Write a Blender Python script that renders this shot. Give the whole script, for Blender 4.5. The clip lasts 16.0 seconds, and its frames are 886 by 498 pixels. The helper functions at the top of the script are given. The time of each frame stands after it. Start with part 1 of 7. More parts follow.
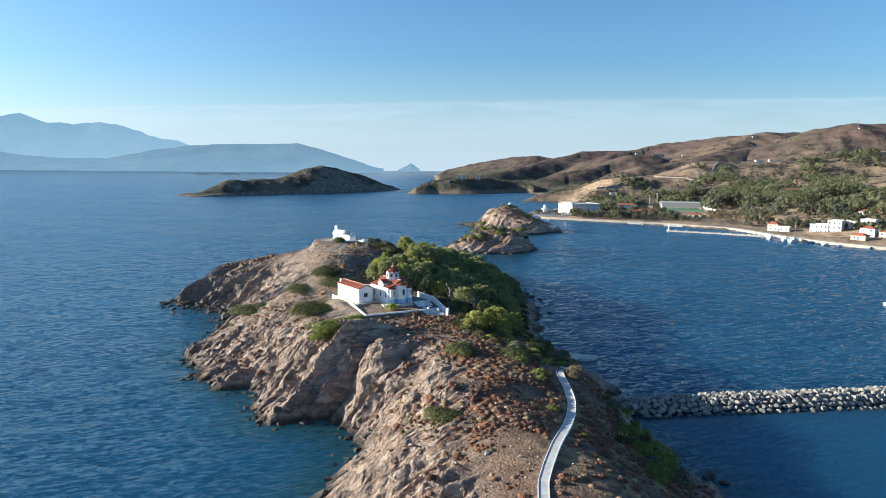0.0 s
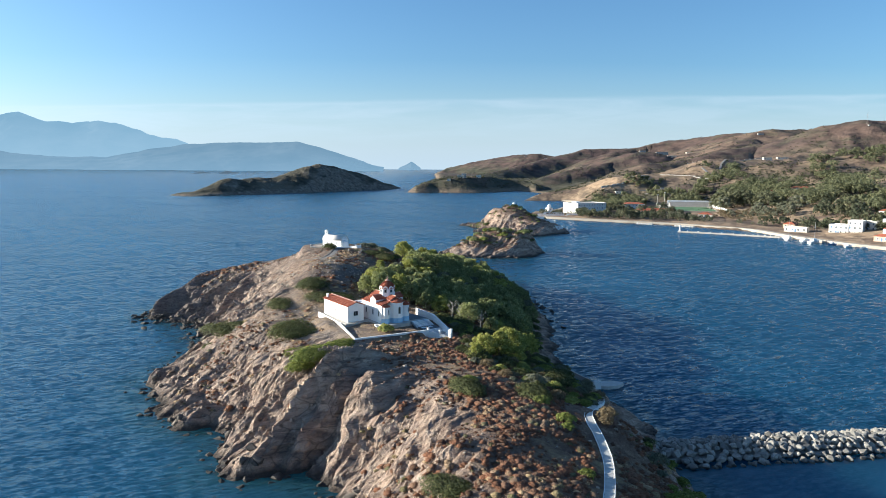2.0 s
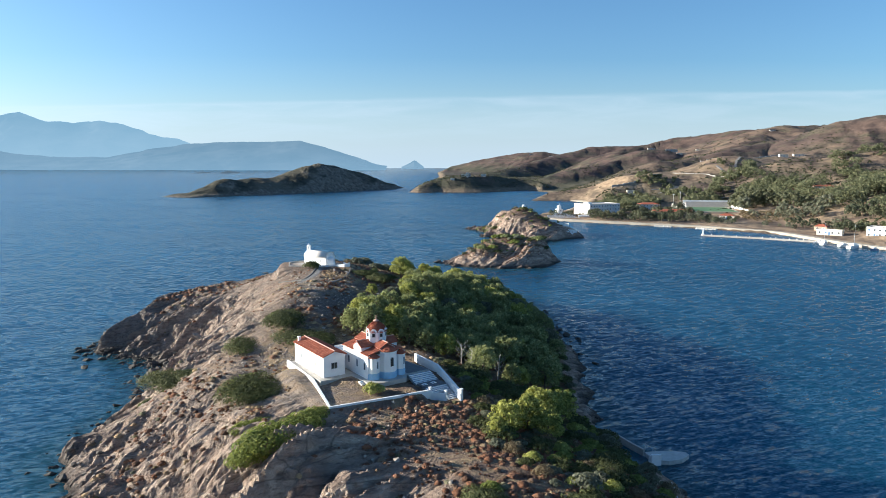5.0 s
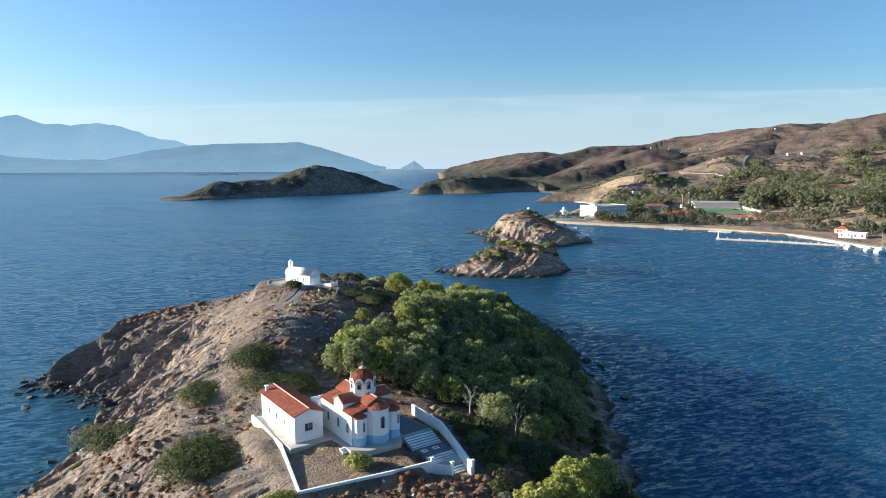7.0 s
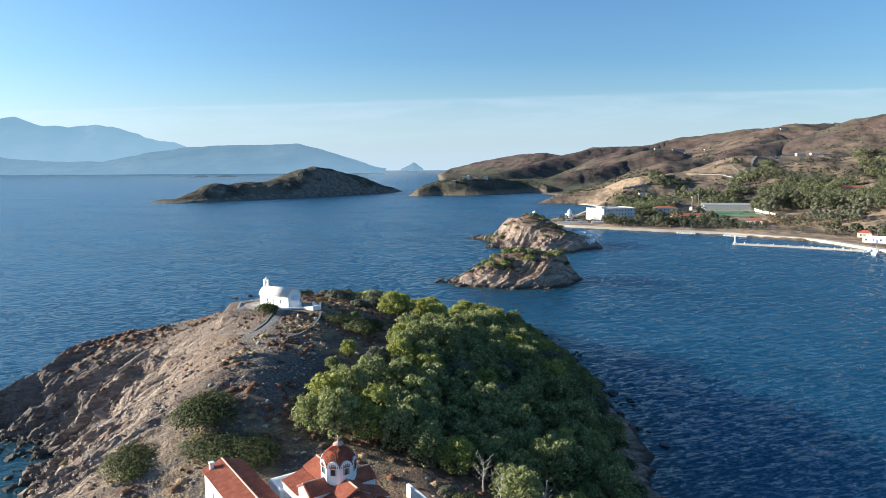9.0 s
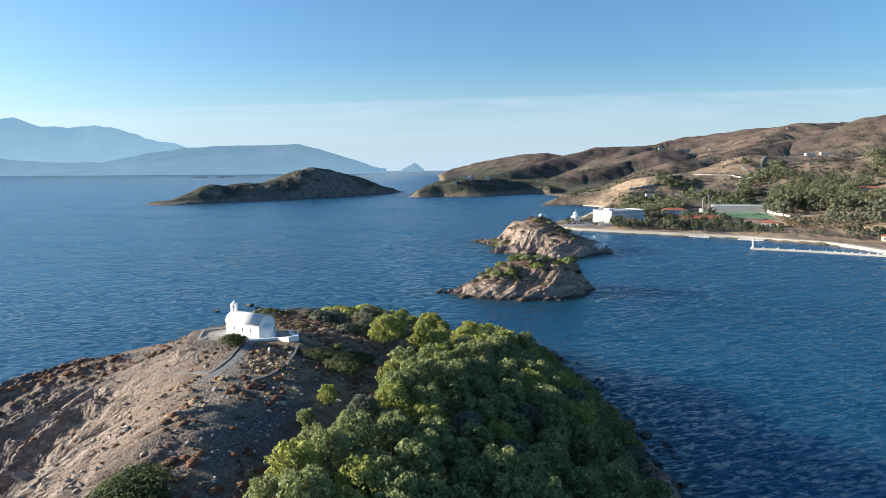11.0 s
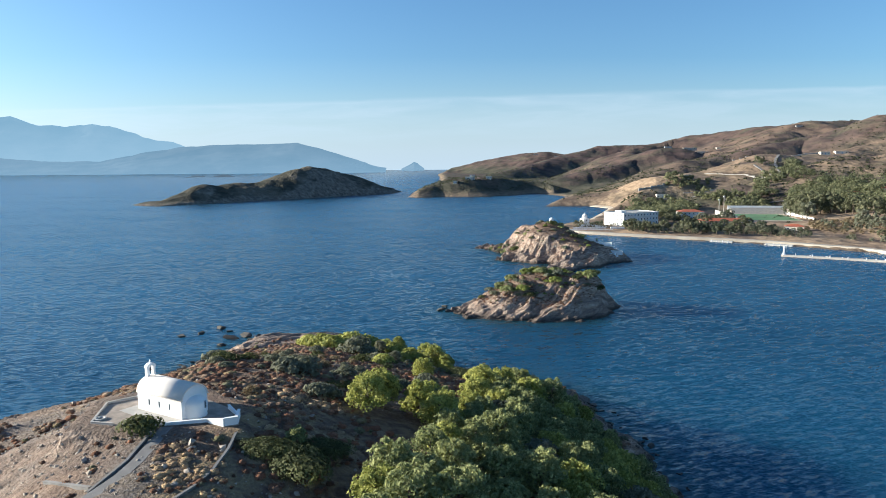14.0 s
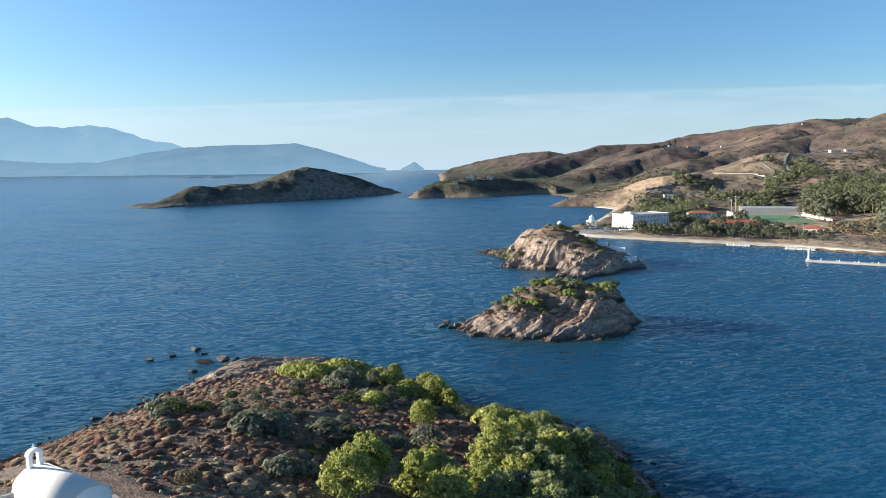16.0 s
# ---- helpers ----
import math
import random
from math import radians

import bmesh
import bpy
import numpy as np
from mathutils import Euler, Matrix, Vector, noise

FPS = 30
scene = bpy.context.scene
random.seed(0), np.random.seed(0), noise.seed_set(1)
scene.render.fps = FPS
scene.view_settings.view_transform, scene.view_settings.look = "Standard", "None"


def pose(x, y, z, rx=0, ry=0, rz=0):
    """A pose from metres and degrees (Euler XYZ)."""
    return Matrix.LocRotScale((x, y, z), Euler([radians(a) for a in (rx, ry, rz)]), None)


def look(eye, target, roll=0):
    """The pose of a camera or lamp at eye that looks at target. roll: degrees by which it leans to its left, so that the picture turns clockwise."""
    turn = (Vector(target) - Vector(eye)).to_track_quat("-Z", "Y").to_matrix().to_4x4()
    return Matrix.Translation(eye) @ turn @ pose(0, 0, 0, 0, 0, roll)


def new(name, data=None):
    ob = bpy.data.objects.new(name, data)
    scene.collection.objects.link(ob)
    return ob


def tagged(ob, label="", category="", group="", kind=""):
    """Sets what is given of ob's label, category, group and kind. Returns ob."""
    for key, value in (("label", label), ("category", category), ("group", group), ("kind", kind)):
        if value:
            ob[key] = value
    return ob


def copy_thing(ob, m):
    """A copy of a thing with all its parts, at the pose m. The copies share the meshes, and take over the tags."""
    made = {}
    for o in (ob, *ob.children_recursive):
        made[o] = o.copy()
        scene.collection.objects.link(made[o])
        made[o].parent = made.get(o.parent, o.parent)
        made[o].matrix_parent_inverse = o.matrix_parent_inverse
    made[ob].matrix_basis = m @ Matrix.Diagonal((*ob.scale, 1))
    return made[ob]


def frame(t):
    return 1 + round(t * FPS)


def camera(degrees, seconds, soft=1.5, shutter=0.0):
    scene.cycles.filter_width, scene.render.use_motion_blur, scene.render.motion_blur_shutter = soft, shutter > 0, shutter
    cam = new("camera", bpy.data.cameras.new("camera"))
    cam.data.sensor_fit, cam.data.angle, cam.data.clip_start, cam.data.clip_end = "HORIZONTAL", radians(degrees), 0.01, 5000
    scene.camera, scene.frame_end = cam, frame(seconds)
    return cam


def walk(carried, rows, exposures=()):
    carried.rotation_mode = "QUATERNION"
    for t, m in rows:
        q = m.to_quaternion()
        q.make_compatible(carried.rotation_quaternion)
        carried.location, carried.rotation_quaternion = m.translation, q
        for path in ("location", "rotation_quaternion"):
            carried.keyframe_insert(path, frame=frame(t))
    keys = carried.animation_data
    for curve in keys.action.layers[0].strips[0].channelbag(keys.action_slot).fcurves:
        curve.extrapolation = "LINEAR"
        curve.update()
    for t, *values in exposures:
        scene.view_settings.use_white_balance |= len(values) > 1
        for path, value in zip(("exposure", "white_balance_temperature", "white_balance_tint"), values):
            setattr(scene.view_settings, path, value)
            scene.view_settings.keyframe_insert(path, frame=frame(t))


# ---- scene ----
cam = camera(66.3, 16.0, soft=0.9)
PATH = [
    (0, (-4.33, -12.69, 47.995), (-4.213, -10.708, 47.753), 0.5),
    (0.5, (-4.037, -7.179, 47.981), (-3.922, -5.197, 47.738), 0.5),
    (1, (-3.819, -1.481, 47.976), (-3.704, 0.501, 47.731), 0.6),
    (1.5, (-3.572, 4.335, 47.976), (-3.456, 6.316, 47.731), 0.5),
    (2, (-3.288, 10.204, 47.959), (-3.173, 12.185, 47.712), 0.4),
    (2.5, (-3.011, 16.216, 48.042), (-2.898, 18.197, 47.793), 0.4),
    (3, (-2.711, 22.334, 48.16), (-2.599, 24.315, 47.911), 0.4),
    (3.5, (-2.336, 28.368, 48.26), (-2.227, 30.35, 48.01), 0.3),
    (4, (-2.123, 34.477, 48.4), (-2.015, 36.458, 48.149), 0.2),
    (4.2, (-2.02, 36.91, 48.436), (-1.914, 38.891, 48.184), 0.2),
    (6.5, (-1.178, 64.598, 49.021), (-1.073, 66.579, 48.771), -0.1),
    (7, (-0.918, 70.687, 49.052), (-0.814, 72.668, 48.802), -0.2),
    (7.5, (-0.72, 76.778, 49.106), (-0.616, 78.759, 48.857), -0.1),
    (8, (-0.563, 82.865, 49.102), (-0.46, 84.847, 48.854), -0.2),
    (8.5, (-0.416, 88.876, 49.004), (-0.312, 90.858, 48.757), -0.2),
    (9, (-0.159, 94.724, 48.89), (-0.055, 96.706, 48.644), -0.3),
    (9.2, (-0.076, 96.98, 48.88), (0.029, 98.962, 48.635), -0.2),
    (11.5, (0.939, 122.28, 49.072), (1.04, 124.262, 48.827), -0.4),
    (12, (1.098, 127.853, 49.11), (1.199, 129.835, 48.864), -0.4),
    (12.5, (1.323, 133.522, 49.188), (1.423, 135.505, 48.942), -0.4),
    (13, (1.526, 139.256, 49.203), (1.626, 141.238, 48.957), -0.5),
    (13.5, (1.64, 145.042, 49.219), (1.741, 147.024, 48.973), -0.4),
    (14, (1.764, 150.774, 49.246), (1.865, 152.756, 48.998), -0.4),
    (14.5, (1.942, 156.522, 49.272), (2.043, 158.504, 49.025), -0.5),
    (15, (2.095, 162.344, 49.325), (2.195, 164.326, 49.077), -0.5),
    (15.5, (2.195, 168.17, 49.293), (2.298, 170.152, 49.046), -0.6),
    (16, (2.431, 174.006, 49.291), (2.532, 175.988, 49.043), -0.6),
]
walk(cam, [(t, look(eye, target, roll)) for t, eye, target, roll in PATH], [(0.0, 1.5, 5450, 2), (16.0, 1.5, 5450, 2)])

# ---- world, sun, exposure ----
SUN_EL, SUN_DIR = 15.0, (-0.978, 0.208)
sun_az = math.atan2(SUN_DIR[0], SUN_DIR[1])
world = bpy.data.worlds.new("world")
scene.world = world
world.use_nodes = True
wn, wl = world.node_tree.nodes, world.node_tree.links
sky = wn.new("ShaderNodeTexSky")
sky.sky_type = "NISHITA"
sky.sun_disc = False
sky.sun_elevation, sky.sun_rotation = radians(SUN_EL), sun_az
sky.altitude, sky.air_density, sky.dust_density, sky.ozone_density = 0, 1.0, 0.9, 3.5
wl.new(sky.outputs[0], wn["Background"].inputs[0])
wn["Background"].inputs[1].default_value = 0.060
sun = new("sun", bpy.data.lights.new("sun", "SUN"))
sun.data.energy, sun.data.angle, sun.data.color = 5.0, radians(0.55), (1.0, 0.82, 0.62)
sun.matrix_world = look((0, 0, 300), (-SUN_DIR[0] * math.cos(radians(SUN_EL)), -SUN_DIR[1] * math.cos(radians(SUN_EL)), 300 - math.sin(radians(SUN_EL))))


# ---- materials ----
def material(name):
    m = bpy.data.materials.new(name)
    m.use_nodes = True
    nodes, links = m.node_tree.nodes, m.node_tree.links
    return m, nodes, links, nodes["Principled BSDF"]


def link_in(links, source, socket):
    if hasattr(source, "is_output"):
        links.new(source, socket)
    else:
        socket.default_value = source


class Net:
    """Short hand for shader nodes."""

    def __init__(self, name, rough=0.8, metal=0.0, spec=0.4):
        self.m, self.n, self.l, self.b = material(name)
        self.b.inputs["Roughness"].default_value = rough
        self.b.inputs["Metallic"].default_value = metal
        self.b.inputs["Specular IOR Level"].default_value = spec
        self.co = self.n.new("ShaderNodeTexCoord").outputs["Object"]
        self.geo = self.n.new("ShaderNodeNewGeometry")

    def mapped(self, scale=(1, 1, 1), turn=(0, 0, 0), where=None):
        k = self.n.new("ShaderNodeMapping")
        k.inputs["Scale"].default_value = scale
        if any(turn):
            r = self.n.new("ShaderNodeMapping")
            r.inputs["Rotation"].default_value = [radians(a) for a in turn]
            self.l.new(where or self.co, r.inputs[0])
            where = r.outputs[0]
        self.l.new(where or self.co, k.inputs[0])
        return k.outputs[0]

    def noise(self, scale, detail=4, where=None, rough=0.55, warp=0.0):
        k = self.n.new("ShaderNodeTexNoise")
        k.inputs["Scale"].default_value, k.inputs["Detail"].default_value = scale, detail
        k.inputs["Roughness"].default_value, k.inputs["Distortion"].default_value = rough, warp
        self.l.new(where or self.co, k.inputs[0])
        return k.outputs[0]

    def cells(self, scale, where=None, feature="F1"):
        k = self.n.new("ShaderNodeTexVoronoi")
        k.feature = feature
        k.inputs["Scale"].default_value = scale
        self.l.new(where or self.co, k.inputs[0])
        return k.outputs[0]

    def ramp(self, value, stops):
        k = self.n.new("ShaderNodeValToRGB")
        e = k.color_ramp.elements
        while len(e) < len(stops):
            e.new(0.5)
        for el, (p, c) in zip(e, stops):
            el.position = p
            el.color = (*c, 1) if isinstance(c, tuple) else (c, c, c, 1)
        self.l.new(value, k.inputs[0])
        return k.outputs[0]

    def mix(self, fac, a, b, how="MIX"):
        k = self.n.new("ShaderNodeMix")
        k.data_type, k.blend_type = "RGBA", how
        for s, v in ((k.inputs[0], fac), (k.inputs[6], a), (k.inputs[7], b)):
            if isinstance(v, tuple):
                v = (*v, 1)
            link_in(self.l, v, s)
        return k.outputs[2]

    def math(self, how, a, b=0.0):
        k = self.n.new("ShaderNodeMath")
        k.operation = how
        link_in(self.l, a, k.inputs[0])
        link_in(self.l, b, k.inputs[1])
        return k.outputs[0]

    def vector(self, how, a, b=None):
        k = self.n.new("ShaderNodeVectorMath")
        k.operation = how
        link_in(self.l, a, k.inputs[0])
        if b is not None:
            link_in(self.l, b, k.inputs[1])
        return k.outputs[0]

    def attr(self, name):
        k = self.n.new("ShaderNodeAttribute")
        k.attribute_name = name
        return k.outputs["Fac"]

    def xyz(self, i, where=None):
        k = self.n.new("ShaderNodeSeparateXYZ")
        self.l.new(where or self.co, k.inputs[0])
        return k.outputs[i]

    def random(self):
        return self.n.new("ShaderNodeObjectInfo").outputs["Random"]

    def island(self):
        return self.geo.outputs["Random Per Island"]

    def bump(self, height, strength=0.4, distance=0.05, after=None):
        k = self.n.new("ShaderNodeBump")
        k.inputs["Strength"].default_value, k.inputs["Distance"].default_value = strength, distance
        self.l.new(height, k.inputs["Height"])
        if after is not None:
            self.l.new(after, k.inputs["Normal"])
        self.l.new(k.outputs[0], self.b.inputs["Normal"])
        return k.outputs[0]

    def colour(self, c):
        link_in(self.l, (*c, 1) if isinstance(c, tuple) else c, self.b.inputs["Base Color"])
        return self

    def rough(self, r):
        link_in(self.l, r, self.b.inputs["Roughness"])
        return self


def plain(name, c, rough=0.7, spread=0.12, scale=3.0, metal=0.0, bump=0.15, distance=0.01):
    """A painted or cast surface: one colour with blotches, fine grain and a slight relief."""
    k = Net(name, rough, metal)
    a = k.noise(scale, 5)
    g = k.noise(scale * 14, 3)
    lo = tuple(v * (1 - spread) for v in c)
    hi = tuple(min(v * (1 + spread * 0.6), 0.92) for v in c)
    k.colour(k.mix(k.math("MULTIPLY", g, 0.35), k.ramp(a, [(0.3, lo), (0.7, hi)]), lo))
    k.bump(g, bump, distance)
    return k.m


def make_ground():
    k = Net("headland_ground", 0.92, spec=0.2)
    steep, dry, gravel = k.attr("rock"), k.attr("dry"), k.attr("gravel")
    z = k.xyz(2)
    mid, fine, grit = k.noise(0.5, 6, warp=0.6), k.noise(3.0, 6), k.noise(14, 4)
    strata = k.noise(1.0, 6, k.mapped((0.10, 0.75, 0.55), (12, 0, -34)), warp=0.6)
    layers = k.noise(1.0, 5, k.mapped((0.14, 2.6, 2.0), (12, 0, -34)), rough=0.7, warp=0.5)
    crack = k.cells(0.3, k.mapped((0.30, 1.2, 0.9), (12, 0, -34)), "DISTANCE_TO_EDGE")
    stone = k.ramp(strata, [(0.29, (0.172, 0.140, 0.126)), (0.43, (0.365, 0.280, 0.228)), (0.55, (0.605, 0.462, 0.358)), (0.72, (0.75, 0.61, 0.485))])
    stone = k.mix(k.ramp(mid, [(0.45, 0.0), (0.7, 0.55)]), stone, (0.32, 0.20, 0.14))
    stone = k.mix(k.ramp(layers, [(0.36, 0.6), (0.46, 0.0)]), stone, (0.110, 0.088, 0.076))
    stone = k.mix(k.ramp(crack, [(0.0, 0.5), (0.03, 0.0)]), stone, (0.06, 0.05, 0.042))
    dark = k.math("DIVIDE", k.math("ADD", z, k.math("MULTIPLY", mid, 7.0)), 9.0)
    stone = k.mix(k.ramp(dark, [(0.38, 0.55), (0.70, 0.0)]), stone, k.ramp(fine, [(0.3, (0.085, 0.076, 0.074)), (0.7, (0.215, 0.190, 0.180))]))
    schist = k.ramp(k.math("ADD", k.math("DIVIDE", k.xyz(0), -90.0), k.math("MULTIPLY", mid, 0.35)), [(0.72, 0.0), (0.92, 0.7)])
    stone = k.mix(schist, stone, k.ramp(layers, [(0.35, (0.070, 0.062, 0.060)), (0.65, (0.270, 0.235, 0.215))]))
    soil = k.ramp(mid, [(0.3, (0.130, 0.080, 0.058)), (0.52, (0.225, 0.150, 0.106)), (0.75, (0.37, 0.268, 0.192))])
    soil = k.mix(k.ramp(fine, [(0.42, 0.0), (0.6, 0.8)]), soil, (0.10, 0.062, 0.042))
    grey = k.ramp(fine, [(0.3, (0.125, 0.108, 0.098)), (0.6, (0.255, 0.222, 0.198)), (0.8, (0.40, 0.355, 0.315))])
    chip = k.cells(2.4, k.mapped((1, 1, 1.4)))
    grey = k.mix(k.ramp(chip, [(0.28, 0.0), (0.62, 0.75)]), grey, (0.075, 0.064, 0.058))
    grass = k.ramp(fine, [(0.3, (0.23, 0.16, 0.08)), (0.7, (0.42, 0.31, 0.17))])
    c = k.mix(gravel, soil, grey)
    c = k.mix(k.math("MULTIPLY", dry, k.ramp(mid, [(0.42, 0.0), (0.6, 1.0)])), c, grass)
    c = k.mix(steep, c, stone)
    c = k.mix(k.ramp(grit, [(0.35, 0.4), (0.55, 0.0)]), c, (0.10, 0.08, 0.062))
    wet = k.math("ADD", z, k.math("MULTIPLY", mid, 1.6))
    c = k.mix(k.ramp(k.math("DIVIDE", wet, 3.2), [(0.36, 0.85), (0.66, 0.0)]), c, (0.045, 0.04, 0.036))
    k.colour(c)
    b = k.bump(k.math("ADD", k.math("MULTIPLY", k.math("ADD", strata, k.math("MULTIPLY", layers, 0.7)), steep), k.math("SUBTRACT", k.math("MULTIPLY", fine, 0.35), k.math("MULTIPLY", chip, 0.10))), 1.0, 1.3)
    k.bump(grit, 0.7, 0.12, b)
    return k.m


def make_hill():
    k = Net("haze_tinted_heath", 0.95, spec=0.15)
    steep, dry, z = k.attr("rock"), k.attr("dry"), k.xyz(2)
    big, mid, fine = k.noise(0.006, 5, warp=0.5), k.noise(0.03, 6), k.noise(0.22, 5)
    # Heath browns greyed towards violet: haze over the far slopes put into the colour.
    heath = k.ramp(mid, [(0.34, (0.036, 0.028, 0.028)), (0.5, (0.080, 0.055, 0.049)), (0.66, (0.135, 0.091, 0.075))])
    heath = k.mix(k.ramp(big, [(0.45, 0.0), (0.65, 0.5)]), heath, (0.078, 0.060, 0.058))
    olive = k.ramp(fine, [(0.35, (0.055, 0.058, 0.040)), (0.6, (0.125, 0.116, 0.075))])
    straw = k.ramp(fine, [(0.3, (0.225, 0.158, 0.100)), (0.7, (0.440, 0.324, 0.212))])
    c = k.mix(k.ramp(k.noise(0.018, 6, warp=1.0), [(0.5, 0.0), (0.64, 0.6)]), heath, olive)
    c = k.mix(k.math("MULTIPLY", dry, k.ramp(mid, [(0.38, 0.25), (0.55, 1.0)])), c, straw)
    c = k.mix(k.math("MULTIPLY", k.attr("scrub"), k.ramp(fine, [(0.3, 1.0), (0.62, 0.55)])), c, k.ramp(mid, [(0.35, (0.040, 0.046, 0.032)), (0.7, (0.095, 0.095, 0.062))]))
    c = k.mix(steep, c, k.ramp(fine, [(0.3, (0.11, 0.085, 0.065)), (0.7, (0.36, 0.27, 0.18))]))
    c = k.mix(k.ramp(k.math("DIVIDE", z, 4.0), [(0.1, 0.7), (0.4, 0.0)]), c, (0.09, 0.075, 0.06))
    k.colour(c)
    k.bump(k.math("ADD", mid, k.math("MULTIPLY", fine, 0.4)), 1.0, 4.0)
    return k.m


def make_far_island():
    k = Net("dark_maquis", 0.95, spec=0.15)
    mid, fine = k.noise(0.035, 6, warp=0.5), k.noise(0.2, 5)
    c = k.ramp(mid, [(0.35, (0.03, 0.034, 0.026)), (0.5, (0.062, 0.058, 0.042)), (0.68, (0.15, 0.125, 0.09))])
    c = k.mix(k.attr("rock"), c, k.ramp(fine, [(0.3, (0.08, 0.07, 0.06)), (0.7, (0.27, 0.23, 0.18))]))
    k.colour(c)
    k.bump(k.math("ADD", mid, fine), 0.8, 3.0)
    return k.m


def make_sea():
    k = Net("sea_water", 0.12, spec=0.75)
    k.b.inputs["IOR"].default_value = 1.333
    k.b.subsurface_method = "BURLEY"
    k.b.inputs["Subsurface Weight"].default_value = 0.8
    k.b.inputs["Subsurface Radius"].default_value = (0.6, 0.9, 1.0)
    k.b.inputs["Subsurface Scale"].default_value = 45.0
    shallow = k.attr("shallow")
    gust = k.noise(0.006, 5, k.mapped((1, 2.6, 1), (0, 0, 12)), warp=0.7)
    cat = k.noise(0.02, 4, k.mapped((0.5, 1.6, 1), (0, 0, 8)), warp=0.5)
    deep = k.ramp(gust, [(0.3, (0.008, 0.046, 0.092)), (0.7, (0.014, 0.070, 0.136))])
    c = k.mix(k.ramp(shallow, [(0.0, 0.0), (0.5, 0.15), (1.0, 0.6)]), deep, (0.024, 0.075, 0.078))
    k.colour(c)
    k.rough(k.math("ADD", 0.20, k.math("MULTIPLY", gust, 0.08)))
    slope = None
    for scale, turn, lean in (((0.10, 0.36, 1), -17, (0.25, 0.35, 0)), ((0.46, 1.15, 1), -18, (0.95, 1.05, 0)), ((1.4, 2.6, 1), -8, (0.8, 0.7, 0))):
        n = k.n.new("ShaderNodeTexNoise")
        n.inputs["Scale"].default_value, n.inputs["Detail"].default_value, n.inputs["Distortion"].default_value = 1.0, 1.5, 0.4
        k.l.new(k.mapped(scale, (0, 0, turn)), n.inputs[0])
        tilt = k.vector("MULTIPLY", k.vector("SUBTRACT", n.outputs["Color"], (0.5, 0.5, 0.5)), lean)
        slope = tilt if slope is None else k.vector("ADD", slope, tilt)
    far = k.vector("LENGTH", k.co).node.outputs["Value"]
    wind = k.math("MULTIPLY", k.math("ADD", 0.65, k.math("MULTIPLY", k.math("ADD", gust, cat), 0.35)), k.ramp(k.math("DIVIDE", far, 5000.0), [(0.06, 1.0), (0.45, 0.34), (0.85, 0.16)]))
    # Still water in the shelter of the breakwater.
    lee = k.math("MULTIPLY", k.ramp(k.math("DIVIDE", k.xyz(0), 200.0), [(0.17, 0.0), (0.24, 0.78)]), k.ramp(k.math("DIVIDE", k.math("SUBTRACT", k.xyz(1), k.math("MULTIPLY", k.xyz(0), 0.073)), 250.0), [(0.43, 1.0), (0.46, 0.0)]))
    wind = k.math("MULTIPLY", wind, k.math("SUBTRACT", 1.0, lee))
    each = k.n.new("ShaderNodeCombineXYZ")
    for i in range(3):
        k.l.new(wind, each.inputs[i])
    # Normals get an added south tilt, stronger eastward, lifting reflections over the hills.
    reflect_tilt = k.n.new("ShaderNodeCombineXYZ")
    reflect_tilt.inputs[2].default_value = 1.0
    k.l.new(k.math("MULTIPLY", k.ramp(k.math("ADD", k.math("DIVIDE", k.xyz(0), 900.0), 0.5), [(0.40, 0.03), (0.62, 0.12)]), -1.0), reflect_tilt.inputs[1])
    up = k.vector("ADD", k.vector("MULTIPLY", slope, each.outputs[0]), reflect_tilt.outputs[0])
    k.l.new(k.vector("NORMALIZE", up), k.b.inputs["Normal"])
    return k.m


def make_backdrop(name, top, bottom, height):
    """Land so far off that the air in front of it gives it its colour. The haze is painted in as a glow."""
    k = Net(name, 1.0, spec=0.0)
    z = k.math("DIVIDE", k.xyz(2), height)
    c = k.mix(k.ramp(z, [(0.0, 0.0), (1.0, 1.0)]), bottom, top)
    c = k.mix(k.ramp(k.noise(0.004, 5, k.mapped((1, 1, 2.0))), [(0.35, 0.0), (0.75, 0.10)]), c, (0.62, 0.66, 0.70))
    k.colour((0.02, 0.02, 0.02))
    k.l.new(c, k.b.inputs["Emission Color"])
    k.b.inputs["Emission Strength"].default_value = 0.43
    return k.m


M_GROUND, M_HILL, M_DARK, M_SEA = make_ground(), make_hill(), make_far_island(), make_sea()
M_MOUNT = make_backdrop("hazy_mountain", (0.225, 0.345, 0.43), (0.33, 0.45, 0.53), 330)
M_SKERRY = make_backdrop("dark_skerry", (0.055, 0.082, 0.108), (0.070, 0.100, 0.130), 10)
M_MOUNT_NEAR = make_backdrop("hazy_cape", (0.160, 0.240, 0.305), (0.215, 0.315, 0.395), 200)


# ---- ground shapes ----
LATTICE = np.random.RandomState(7).rand(256, 256) * 2 - 1


def wave(x, y, seed=0):
    """Smooth value noise in -1..1."""
    x, y = x + seed * 37.13, y + seed * 91.7
    i, j = np.floor(x).astype(int), np.floor(y).astype(int)
    u, v = x - i, y - j
    u, v = u * u * u * (u * (u * 6 - 15) + 10), v * v * v * (v * (v * 6 - 15) + 10)
    g = lambda a, b: LATTICE[a % 256, b % 256]
    return (g(i, j) * (1 - u) + g(i + 1, j) * u) * (1 - v) + (g(i, j + 1) * (1 - u) + g(i + 1, j + 1) * u) * v


def fbm(x, y, octaves=4, seed=0, gain=0.5):
    total, size = 0, 1.0
    for o in range(octaves):
        total = total + size * wave(x, y, seed + o * 3)
        x, y, size = x * 2.03 + 1.7, y * 2.03 - 3.1, size * gain
    return total


